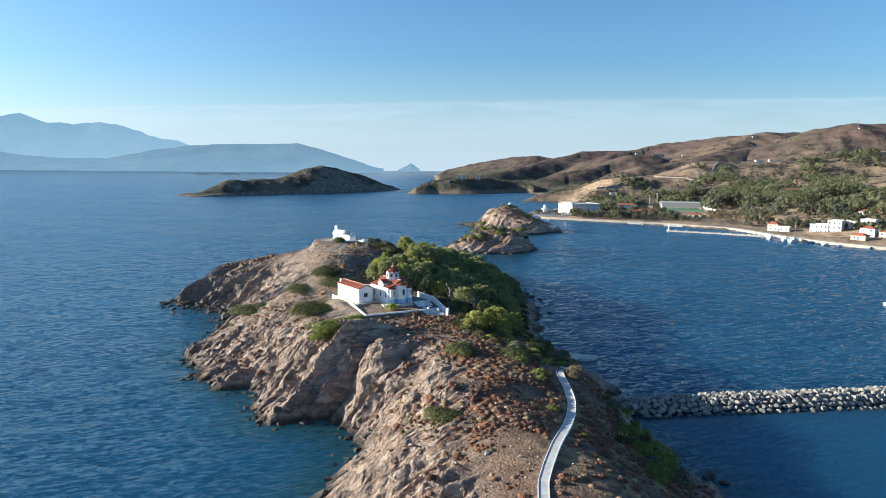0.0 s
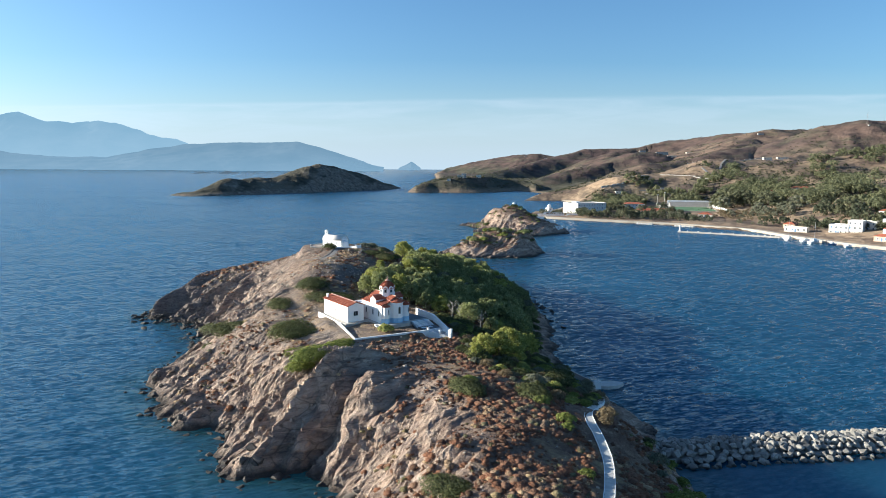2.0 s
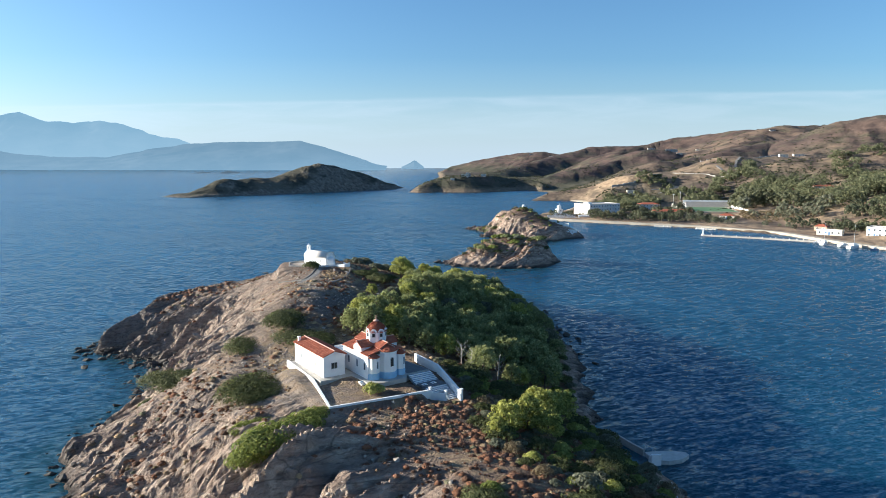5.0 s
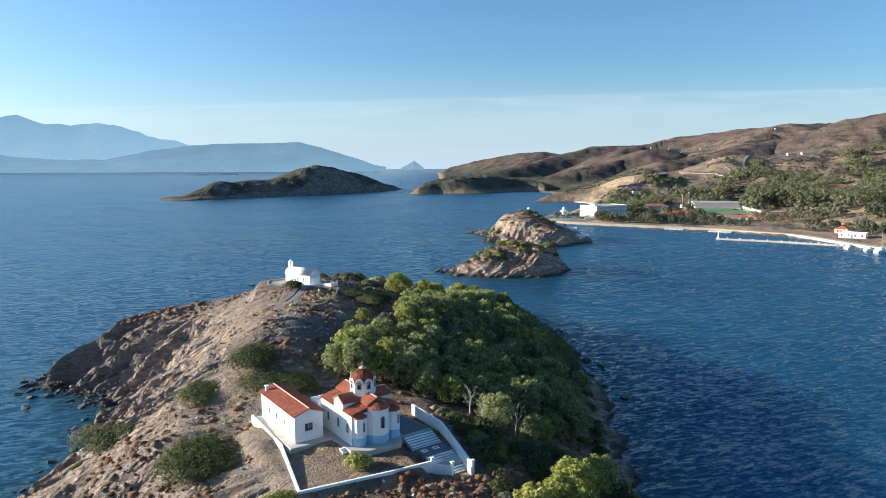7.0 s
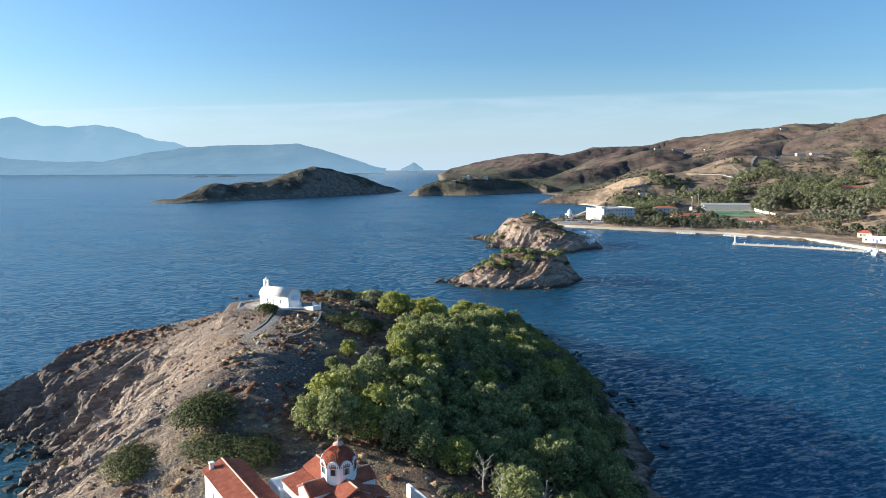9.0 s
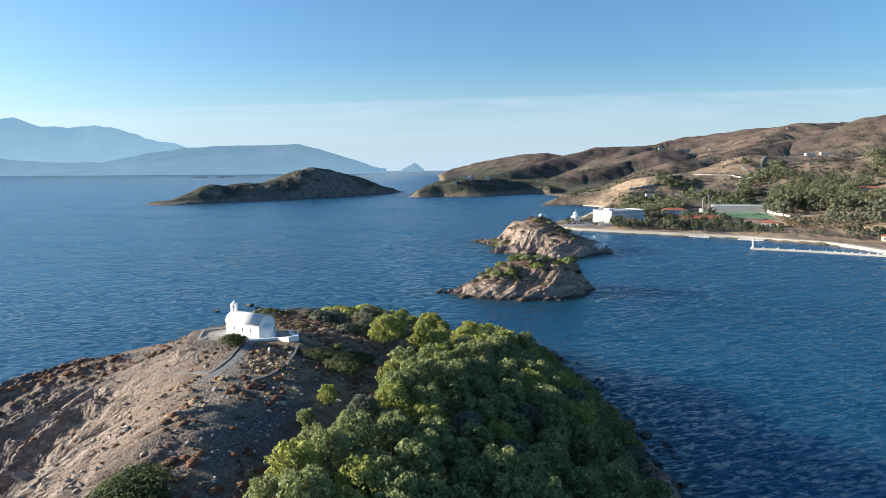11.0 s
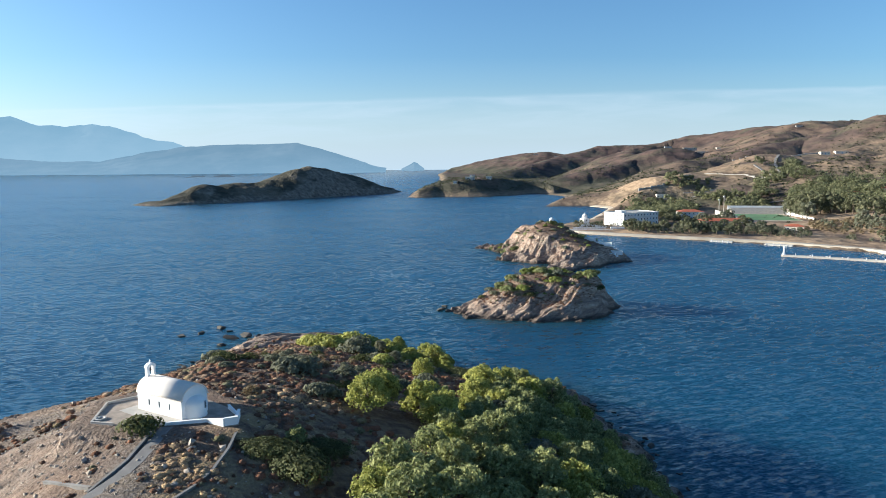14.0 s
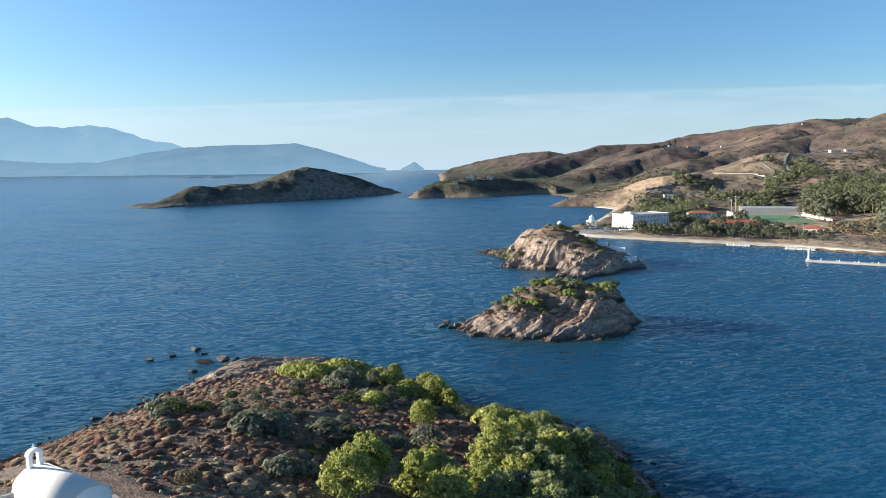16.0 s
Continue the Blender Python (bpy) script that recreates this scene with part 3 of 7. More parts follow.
def build_mainland():
    a, r = np.meshgrid(np.radians(np.linspace(-4, 66, 560)), 330 * 1.0083 ** np.arange(300))
    X, Y = r * np.sin(a), -60 + r * np.cos(a)
    Z, d, dry = mainland_height(X, Y, True)
    gr = np.gradient(Z, axis=0) / (r * 0.0083)
    ga = np.gradient(Z, axis=1) / (r * np.radians(70 / 559))
    rock = smooth(0.5, 0.9, np.hypot(gr, ga)) * 0.7 + 0.7 * smooth(16, 4, d) * (Y > 800)
    # Hollows take the dark scrub tint too, by depth below the ground around.
    hollow = smooth(0.3, 5.0, blurred(Z, 8) - Z)
    low = smooth(60, 16, Z) * smooth(700, 800, Y) * (0.5 + 0.9 * fbm(X * 0.012, Y * 0.012, 4, 97))
    headland = 0.8 * smooth(1050, 1110, Y) * smooth(1500, 1380, Y) * smooth(330, 240, X)
    scrub = np.clip((low + headland) * (1 - 0.85 * dry) + 0.8 * hollow * (0.6 + 0.8 * fbm(X * 0.01, Y * 0.01, 3, 98)), 0, 1)
    keep = (d > -12) & (Y < 3600) & (X < 2300)
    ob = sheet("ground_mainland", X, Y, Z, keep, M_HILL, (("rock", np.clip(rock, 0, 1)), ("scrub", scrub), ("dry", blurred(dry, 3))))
    return tagged(ob, "brown heath hills behind the harbour with olive scrub", "hills", kind="structure")


build_mainland()

DARK_ISLAND = [(-355, 1036), (-309, 1005), (-250, 1062), (-172, 1140), (-100, 1228), (-25, 1312), (-8, 1385), (-120, 1420), (-250, 1270), (-330, 1100)]


def build_dark_island():
    plate = spline_surface([(x, y, 0) for x, y in DARK_ISLAND] + [(-146, 1240, 44), (-283, 1085, 21), (-64, 1340, 21), (-200, 1190, 27), (-240, 1140, 22), (-100, 1300, 33)])
    X, Y = np.meshgrid(np.arange(-375, 15, 2.2), np.arange(990, 1440, 2.6))
    d = inside_by(DARK_ISLAND, X, Y) + 4 * fbm(X * 0.03, Y * 0.03, 3, 71)
    Z = np.where(d > 0, np.minimum(np.maximum(plate(X, Y), 1) + 2.4 * fbm(X * 0.03, Y * 0.03, 4, 73), d * 0.9 + 0.3), d * 0.3)
    gy, gx = np.gradient(Z, 2.6, 2.2)
    rock = np.clip(smooth(0.45, 0.9, np.hypot(gx, gy)) + smooth(16, 5, d) * 0.7, 0, 1)
    ob = sheet("ground_dark_island", X, Y, Z, d > -6, M_DARK, (("rock", rock),))
    return tagged(ob, "low island dark with scrub, rocky at the waterline", "island", kind="structure")


build_dark_island()


def backdrop_range(name, label, mat, depth, profile, seed, detail):
    """A far mountain side: a slope that leans back from the water to its crest."""
    px, pz = np.array([p[0] for p in profile], float), np.array([p[1] for p in profile], float)
    xs = np.linspace(px[0], px[-1], 260)
    crest = np.interp(xs, px, pz)
    crest = np.maximum(crest + detail * fbm(xs * 0.01, xs * 0 + seed, 4, seed), 0)
    s = np.linspace(0, 1, 30)[:, None]
    X = xs[None] + 0 * s
    Z = -10 + (crest[None] + 10) * s ** 0.8 + 10 * fbm(X * 0.006, s * 4 + 0 * X, 3, seed) * s * (1 - s)
    Y = depth + 260 * s + 25 * fbm(X * 0.005, s * 5 + 0 * X, 4, seed + 2)
    ob = sheet(name, X, Y, Z, np.ones(X.shape, bool), mat)
    return tagged(ob, label, "mountain", kind="structure")


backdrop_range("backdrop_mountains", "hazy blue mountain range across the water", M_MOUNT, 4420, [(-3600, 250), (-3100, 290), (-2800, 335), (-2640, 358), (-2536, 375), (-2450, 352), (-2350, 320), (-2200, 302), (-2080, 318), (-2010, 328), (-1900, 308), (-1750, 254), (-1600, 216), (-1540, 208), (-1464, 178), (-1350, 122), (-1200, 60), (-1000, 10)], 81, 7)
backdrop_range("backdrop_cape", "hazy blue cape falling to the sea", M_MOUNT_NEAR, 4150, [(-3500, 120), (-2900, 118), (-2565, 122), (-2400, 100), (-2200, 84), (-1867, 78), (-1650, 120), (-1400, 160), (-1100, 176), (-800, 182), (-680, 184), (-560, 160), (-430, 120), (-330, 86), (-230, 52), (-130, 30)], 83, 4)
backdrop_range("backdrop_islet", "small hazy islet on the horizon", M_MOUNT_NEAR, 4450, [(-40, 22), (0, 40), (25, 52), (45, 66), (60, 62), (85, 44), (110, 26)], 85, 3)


def build_sea():
    """One sheet to the horizon, lifted a little towards the far shore to meet the haze."""
    r = np.concatenate([np.arange(0, 60, 1) * 5.0, 300 * 1.045 ** np.arange(0, 64)])
    a = np.radians(np.linspace(0, 360, 241))
    A, R = np.meshgrid(a, r)
    X, Y = R * np.sin(A), 150 + R * np.cos(A)
    Z = 14 * smooth(3300, 4750, Y - 150) ** 2.2
    keep = R < 5200
    d = np.full(X.shape, -99.0)
    near = R < 700
    for outline in (HEADLAND, ISLET_NEAR, ISLET_FAR):
        d[near] = np.maximum(d[near], inside_by(outline, X[near], Y[near]))
    ob = sheet("water", X, Y, Z, keep, M_SEA, (("shallow", smooth(-18, 2, d)),))
    return tagged(ob, "deep blue sea with small wind waves", "sea", kind="structure")


build_sea()


def build_haze():
    """Pale haze and thin streaks of cloud low over the whole horizon. The sheet itself glows."""
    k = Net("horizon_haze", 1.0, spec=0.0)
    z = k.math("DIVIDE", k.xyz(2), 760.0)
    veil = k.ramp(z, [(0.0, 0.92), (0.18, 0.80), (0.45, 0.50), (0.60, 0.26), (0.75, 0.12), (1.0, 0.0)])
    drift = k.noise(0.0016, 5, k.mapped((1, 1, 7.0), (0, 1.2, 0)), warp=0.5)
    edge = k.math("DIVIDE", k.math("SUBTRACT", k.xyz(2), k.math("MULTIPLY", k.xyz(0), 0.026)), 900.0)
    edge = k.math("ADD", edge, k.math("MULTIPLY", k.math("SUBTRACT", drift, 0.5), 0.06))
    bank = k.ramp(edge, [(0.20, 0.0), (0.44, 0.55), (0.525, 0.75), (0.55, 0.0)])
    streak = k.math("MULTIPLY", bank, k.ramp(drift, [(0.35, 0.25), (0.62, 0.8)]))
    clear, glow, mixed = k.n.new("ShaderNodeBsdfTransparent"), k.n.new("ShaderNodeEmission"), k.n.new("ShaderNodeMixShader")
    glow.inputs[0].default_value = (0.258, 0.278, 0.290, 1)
    # Extra glow towards the west, past the view, brightens the sea's reflections there.
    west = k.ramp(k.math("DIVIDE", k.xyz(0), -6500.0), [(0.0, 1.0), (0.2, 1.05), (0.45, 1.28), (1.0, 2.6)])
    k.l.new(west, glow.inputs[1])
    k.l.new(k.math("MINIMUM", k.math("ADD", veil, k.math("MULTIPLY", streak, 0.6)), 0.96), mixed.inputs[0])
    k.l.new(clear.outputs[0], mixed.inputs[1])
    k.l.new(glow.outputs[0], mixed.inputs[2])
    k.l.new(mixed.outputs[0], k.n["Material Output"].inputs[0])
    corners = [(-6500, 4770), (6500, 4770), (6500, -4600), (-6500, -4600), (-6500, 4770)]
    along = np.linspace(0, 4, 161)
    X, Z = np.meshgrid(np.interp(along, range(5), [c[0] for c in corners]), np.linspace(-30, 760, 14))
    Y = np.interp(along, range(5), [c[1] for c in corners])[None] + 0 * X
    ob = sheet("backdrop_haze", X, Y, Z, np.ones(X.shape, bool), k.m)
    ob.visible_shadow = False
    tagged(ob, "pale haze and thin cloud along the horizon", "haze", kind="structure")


build_haze()
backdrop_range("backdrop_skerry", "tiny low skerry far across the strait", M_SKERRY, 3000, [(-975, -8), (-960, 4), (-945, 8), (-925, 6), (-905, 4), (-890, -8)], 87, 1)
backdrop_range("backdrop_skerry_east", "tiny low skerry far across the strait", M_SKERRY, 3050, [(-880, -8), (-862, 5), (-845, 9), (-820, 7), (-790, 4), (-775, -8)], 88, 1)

# ---- tools for things ----
class Build:
    """Corners and faces of one part."""

    def __init__(self):
        self.v, self.f = [], []

    def add(self, verts, faces):
        o = len(self.v)
        self.v += [tuple(p) for p in verts]
        self.f += [tuple(i + o for i in face) for face in faces]
        return self

    def box(self, x0, x1, y0, y1, z0, z1, inset=0.0):
        i = inset
        v = [(x0, y0, z0), (x1, y0, z0), (x1, y1, z0), (x0, y1, z0), (x0 + i, y0 + i, z1), (x1 - i, y0 + i, z1), (x1 - i, y1 - i, z1), (x0 + i, y1 - i, z1)]
        return self.add(v, [(3, 2, 1, 0), (4, 5, 6, 7), (0, 1, 5, 4), (1, 2, 6, 5), (2, 3, 7, 6), (3, 0, 4, 7)])

    def bevelled(self, x0, x1, y0, y1, z0, z1, b=0.03):
        """A block whose upper edges are worn round."""
        ring = lambda i, z: [(x0 + i, y0 + i, z), (x1 - i, y0 + i, z), (x1 - i, y1 - i, z), (x0 + i, y1 - i, z)]
        v = ring(0, z0) + ring(0, z1 - b) + ring(b * 0.3, z1 - b * 0.3) + ring(b, z1)
        f = [(3, 2, 1, 0), (12, 13, 14, 15)]
        for r in range(3):
            f += [(r * 4 + i, r * 4 + (i + 1) % 4, r * 4 + 4 + (i + 1) % 4, r * 4 + 4 + i) for i in range(4)]
        return self.add(v, f)

    def prism(self, outline, z0, z1):
        n = len(outline)
        z0 = z0 if hasattr(z0, "__len__") else [z0] * n
        z1 = z1 if hasattr(z1, "__len__") else [z1] * n
        v = [(x, y, z) for (x, y), z in zip(outline, z0)] + [(x, y, z) for (x, y), z in zip(outline, z1)]
        f = [tuple(range(n - 1, -1, -1)), tuple(range(n, 2 * n))] + [(i, (i + 1) % n, n + (i + 1) % n, n + i) for i in range(n)]
        return self.add(v, f)

    def lathe(self, profile, n, cx=0, cy=0, start=0.0, sweep=360.0, cap=True):
        """Rings of (radius, height) turned round the upright through (cx, cy)."""
        full = abs(sweep - 360) < 1e-6
        m = n if full else n + 1
        v = [(cx + r * math.cos(radians(start + sweep * k / n)), cy + r * math.sin(radians(start + sweep * k / n)), z) for r, z in profile for k in range(m)]
        f = []
        for j in range(len(profile) - 1):
            for k in range(n):
                a, b = j * m + k, j * m + (k + 1) % m
                f.append((a, b, b + m, a + m))
        if cap and full:
            f.append(tuple(range(m - 1, -1, -1)))
            f.append(tuple(range((len(profile) - 1) * m, len(profile) * m)))
        return self.add(v, f)

    def tube(self, points, radii, n=7):
        v, f = [], []
        for i, p in enumerate(points):
            p = Vector(p)
            way = (Vector(points[min(i + 1, len(points) - 1)]) - Vector(points[max(i - 1, 0)])).normalized()
            side = way.cross(Vector((0.3, 0.9, 0.2))).normalized()
            up = side.cross(way)
            v += [p + radii[i] * (side * math.cos(2 * math.pi * k / n) + up * math.sin(2 * math.pi * k / n)) for k in range(n)]
        for i in range(len(points) - 1):
            f += [(i * n + k, i * n + (k + 1) % n, i * n + n + (k + 1) % n, i * n + n + k) for k in range(n)]
        f += [tuple(range(n - 1, -1, -1)), tuple(range(len(v) - n, len(v)))]
        return self.add(v, f)

    def tiles(self, a, b, c, d, pitch=0.24, course=0.42, rise=0.045):
        """A slope of barrel tiles: a to b along the eave, d to c along the ridge."""
        a, b, c, d = Vector(a), Vector(b), Vector(c), Vector(d)
        cols = max(2, int(round(max((b - a).length, (c - d).length) / pitch))) * 4
        rows = max(1, int(round(((d + c) / 2 - (a + b) / 2).length / course)))
        up = (b - a).cross((d + c) / 2 - a).normalized()
        if up.z < 0:
            up = -up
        v = []
        for r in range(rows):
            for edge in (0, 1):
                t = (r + edge) / rows
                lift = 0.03 if edge == 0 else 0.0
                for k in range(cols + 1):
                    s = k / cols
                    p = (a.lerp(b, s)).lerp(d.lerp(c, s), t)
                    v.append(p + up * (0.05 + lift + rise * abs(math.sin(math.pi * k / 4))))
        f = []
        m = cols + 1
        for j in range(2 * rows - 1):
            f += [(j * m + k, j * m + k + 1, j * m + m + k + 1, j * m + m + k) for k in range(cols)]
        self.add(v, f)
        n = [a, b, c, d] if (c - d).length > 0.01 else [a, b, c]
        e = len(n)
        return self.add([p + up * 0.05 for p in n] + [p - up * 0.07 for p in n], [tuple(range(e)), tuple(range(2 * e - 1, e - 1, -1))] + [(i, i + e, (i + 1) % e + e, (i + 1) % e) for i in range(e)])


def part(name, build, mat, parent=None, label="", rounded=False):
    me = bpy.data.meshes.new(name)
    me.from_pydata(build.v, [], build.f)
    me.validate()
    if rounded:
        me.polygons.foreach_set("use_smooth", [True] * len(me.polygons))
    me.materials.append(mat)
    ob = new(name, me)
    ob.parent = parent
    return tagged(ob, label)


def thing(name, label, category, x=0, y=0, z=0, turn=0, group="", kind=""):
    ob = new(name)
    ob.empty_display_size = 0.3
    ob.matrix_basis = pose(x, y, z, 0, 0, turn)
    return tagged(ob, label, category, group, kind)


def leaf_mat(name, dark, light, tip, rough=0.75, patch=0.9):
    k = Net(name, rough, spec=0.25)
    c = k.ramp(k.island(), [(0.0, dark), (0.6, light), (1.0, tip)])
    c = k.mix(k.math("MULTIPLY", k.random(), 0.45), c, k.mix(0.5, light, tip))
    c = k.mix(k.ramp(k.noise(patch, 3), [(0.35, 0.55), (0.6, 0.0)]), c, dark)
    k.colour(c)
    thin, both = k.n.new("ShaderNodeBsdfTranslucent"), k.n.new("ShaderNodeMixShader")
    both.inputs[0].default_value = 0.42
    k.l.new(c, thin.inputs[0])
    k.l.new(k.b.outputs[0], both.inputs[1])
    k.l.new(thin.outputs[0], both.inputs[2])
    k.l.new(both.outputs[0], k.n["Material Output"].inputs[0])
    return k.m


M_WHITE = plain("whitewash", (0.80, 0.80, 0.79), 0.75, 0.07, 0.9, bump=0.2, distance=0.012)
M_LIME = plain("limed_vault", (0.70, 0.64, 0.58), 0.8, 0.10, 0.8, bump=0.25, distance=0.015)
M_BLUE = plain("pale_blue_plinth_paint", (0.32, 0.50, 0.68), 0.7, 0.10, 1.2)
M_CONC = plain("weathered_concrete", (0.44, 0.41, 0.37), 0.85, 0.22, 0.7, bump=0.3, distance=0.01)
M_PAVE = plain("pale_path_concrete", (0.50, 0.49, 0.46), 0.85, 0.22, 1.1, bump=0.3, distance=0.01)
M_ASPH = plain("old_grey_screed", (0.21, 0.20, 0.19), 0.9, 0.25, 0.8, bump=0.4, distance=0.02)
M_EARTH = plain("trodden_earth", (0.33, 0.275, 0.225), 0.95, 0.35, 0.9, bump=0.6, distance=0.04)
M_TREAD = plain("grey_blue_stair_tread", (0.27, 0.31, 0.36), 0.8, 0.15, 1.5)
M_DARKPAVE = plain("dark_slate_paving", (0.15, 0.15, 0.155), 0.8, 0.2, 1.5)
M_GLASS = plain("dark_window_glass", (0.03, 0.04, 0.05), 0.12, 0.1, 1.0, bump=0.0)
M_PANE = plain("dark_curtained_window", (0.035, 0.045, 0.06), 0.55, 0.15, 0.6, bump=0.0)
M_RIDGE = plain("mortared_ridge_tile", (0.52, 0.33, 0.26), 0.85, 0.2, 3.0)
M_FRAME = plain("grey_window_frame", (0.33, 0.37, 0.42), 0.6, 0.1, 3.0)
M_SHUTTER = plain("blue_shutter", (0.12, 0.22, 0.38), 0.6, 0.1, 3.0)
M_IRON = plain("dark_iron", (0.05, 0.05, 0.055), 0.5, 0.2, 4.0, metal=0.6)
M_STEEL = plain("galvanised_steel", (0.45, 0.46, 0.47), 0.45, 0.1, 4.0, metal=0.7)
M_WOOD = plain("grey_wood", (0.22, 0.18, 0.14), 0.8, 0.25, 2.0)
M_BARK = plain("pine_bark", (0.17, 0.13, 0.10), 0.95, 0.35, 4.0, bump=0.6, distance=0.05)
M_DEADWOOD = plain("bleached_branch", (0.42, 0.39, 0.36), 0.9, 0.2, 5.0)
M_PINK = plain("ochre_plaster", (0.55, 0.40, 0.30), 0.85, 0.12, 0.5)
M_CREAM = plain("cream_plaster", (0.66, 0.60, 0.50), 0.85, 0.1, 0.5)
M_PITCH = plain("green_pitch_turf", (0.10, 0.20, 0.09), 0.95, 0.15, 0.06)
M_SAND = plain("pale_beach_sand", (0.50, 0.42, 0.32), 0.95, 0.18, 0.2)
M_HULL = plain("white_boat_hull", (0.78, 0.78, 0.77), 0.35, 0.05, 0.6)
M_BOATBLUE = plain("blue_boat_paint", (0.07, 0.16, 0.32), 0.4, 0.1, 0.6)


def make_tile():
    k = Net("terracotta_roof_tile", 0.8, spec=0.3)
    patch, grain = k.noise(1.3, 5), k.noise(9.0, 3)
    c = k.ramp(patch, [(0.3, (0.27, 0.075, 0.042)), (0.55, (0.40, 0.125, 0.066)), (0.75, (0.50, 0.20, 0.11))])
    k.colour(k.mix(k.ramp(grain, [(0.35, 0.6), (0.6, 0.0)]), c, (0.20, 0.065, 0.045)))
    k.bump(grain, 0.3, 0.015)
    return k.m


def make_boulder():
    k = Net("boulder_stone", 0.9, spec=0.25)
    a, g = k.noise(0.8, 5), k.noise(7.0, 4)
    c = k.ramp(k.math("ADD", k.math("MULTIPLY", k.random(), 0.5), k.math("MULTIPLY", a, 0.6)), [(0.2, (0.13, 0.125, 0.118)), (0.5, (0.245, 0.235, 0.215)), (0.8, (0.40, 0.38, 0.34))])
    c = k.mix(k.ramp(g, [(0.35, 0.6), (0.6, 0.0)]), c, (0.13, 0.115, 0.095))
    z = k.xyz(2, k.geo.outputs["Position"])
    k.colour(k.mix(k.ramp(k.math("DIVIDE", z, 2.0), [(0.08, 0.85), (0.32, 0.0)]), c, (0.045, 0.045, 0.04)))
    k.bump(k.math("ADD", a, k.math("MULTIPLY", g, 0.5)), 0.6, 0.08)
    return k.m


def make_shore_rock():
    k = Net("dark_shore_rock", 0.85, spec=0.3)
    a, g = k.noise(0.7, 5), k.noise(5.0, 4)
    c = k.ramp(a, [(0.3, (0.06, 0.052, 0.046)), (0.6, (0.15, 0.125, 0.10)), (0.8, (0.27, 0.22, 0.17))])
    z = k.xyz(2, k.geo.outputs["Position"])
    k.colour(k.mix(k.ramp(k.math("DIVIDE", z, 2.0), [(0.1, 0.9), (0.5, 0.0)]), c, (0.03, 0.03, 0.028)))
    k.bump(k.math("ADD", a, k.math("MULTIPLY", g, 0.5)), 0.7, 0.1)
    return k.m


def make_tuft():
    """Low dry brush: rust, straw and grey-green cushions."""
    k = Net("dry_brush", 0.9, spec=0.15)
    c = k.ramp(k.attr("tone"), [(0.0, (0.130, 0.072, 0.046)), (0.35, (0.300, 0.140, 0.078)), (0.55, (0.225, 0.158, 0.112)), (0.75, (0.60, 0.43, 0.24)), (0.9, (0.17, 0.16, 0.075)), (1.0, (0.25, 0.23, 0.15))])
    c = k.mix(k.math("MULTIPLY", k.island(), 0.35), c, k.mix(0.5, c, (0.03, 0.022, 0.015)))
    twig = k.noise(5.0, 4, rough=0.7)
    k.colour(k.mix(k.ramp(twig, [(0.36, 0.6), (0.52, 0.0)]), c, (0.06, 0.040, 0.028)))
    k.bump(twig, 1.0, 0.35)
    return k.m


M_CHIP = plain("pale_stone_chip", (0.40, 0.34, 0.275), 0.9, 0.35, 0.5, bump=0.5, distance=0.05)
M_TILE, M_BOULDER, M_SHORE, M_TUFT = make_tile(), make_boulder(), make_shore_rock(), make_tuft()
M_PINE = leaf_mat("pine_needles", (0.110, 0.132, 0.060), (0.295, 0.320, 0.130), (0.490, 0.490, 0.205))
# Yellow-green trees' own hue, also used to put sunlight into pine crowns.
M_PINE_Y = leaf_mat("sunny_pine_needles", (0.140, 0.160, 0.042), (0.395, 0.405, 0.105), (0.580, 0.560, 0.165))
M_MASTIC = leaf_mat("mastic_leaves", (0.036, 0.046, 0.020), (0.100, 0.114, 0.042), (0.205, 0.210, 0.080))
M_LIVE = leaf_mat("bright_shrub_leaves", (0.078, 0.105, 0.024), (0.225, 0.260, 0.060), (0.390, 0.395, 0.105))
M_OLIVE = leaf_mat("grey_green_leaves", (0.084, 0.091, 0.058), (0.192, 0.198, 0.132), (0.324, 0.324, 0.234))
M_TOWN = leaf_mat("town_tree_leaves", (0.036, 0.046, 0.032), (0.096, 0.110, 0.066), (0.175, 0.182, 0.108))
M_SCRUB = leaf_mat("hill_scrub_leaves", (0.022, 0.027, 0.014), (0.052, 0.060, 0.030), (0.100, 0.105, 0.055))
M_STRAW = leaf_mat("straw_shrub_twigs", (0.110, 0.080, 0.045), (0.230, 0.180, 0.105), (0.340, 0.280, 0.170))


def leaf_cloud(rng, centres, radii, count, size, squash=0.8, lean=0.14, core=0.82):
    """Small leaf blades in round tufts: more at the rind of a tuft than within."""
    centres, radii = np.asarray(centres, float), np.asarray(radii, float)
    n = len(centres) * count
    c, r = np.repeat(centres, count, 0), np.repeat(radii, count)
    u = rng.normal(size=(n, 3))
    u[:, 2] = np.abs(u[:, 2]) * 1.1 - 0.35
    u /= np.linalg.norm(u, axis=1)[:, None]
    p = c + u * (r * rng.uniform(core, 1.05, n))[:, None] * np.array([1, 1, squash])
    w = u * (1 - lean) + rng.normal(size=(n, 3)) * lean
    w /= np.linalg.norm(w, axis=1)[:, None]
    a = np.cross(w, rng.normal(size=(n, 3)))
    a /= np.linalg.norm(a, axis=1)[:, None]
    b = np.cross(w, a)
    s = rng.uniform(0.6, 1.3, n)[:, None] * size
    a, b = a * s, b * s * 0.5
    v = np.stack([p - a - b * 0.4, p + b - a * 0.2, p + a, p - b - a * 0.1], 1).reshape(-1, 3)
    return v, np.arange(n * 4).reshape(n, 4)


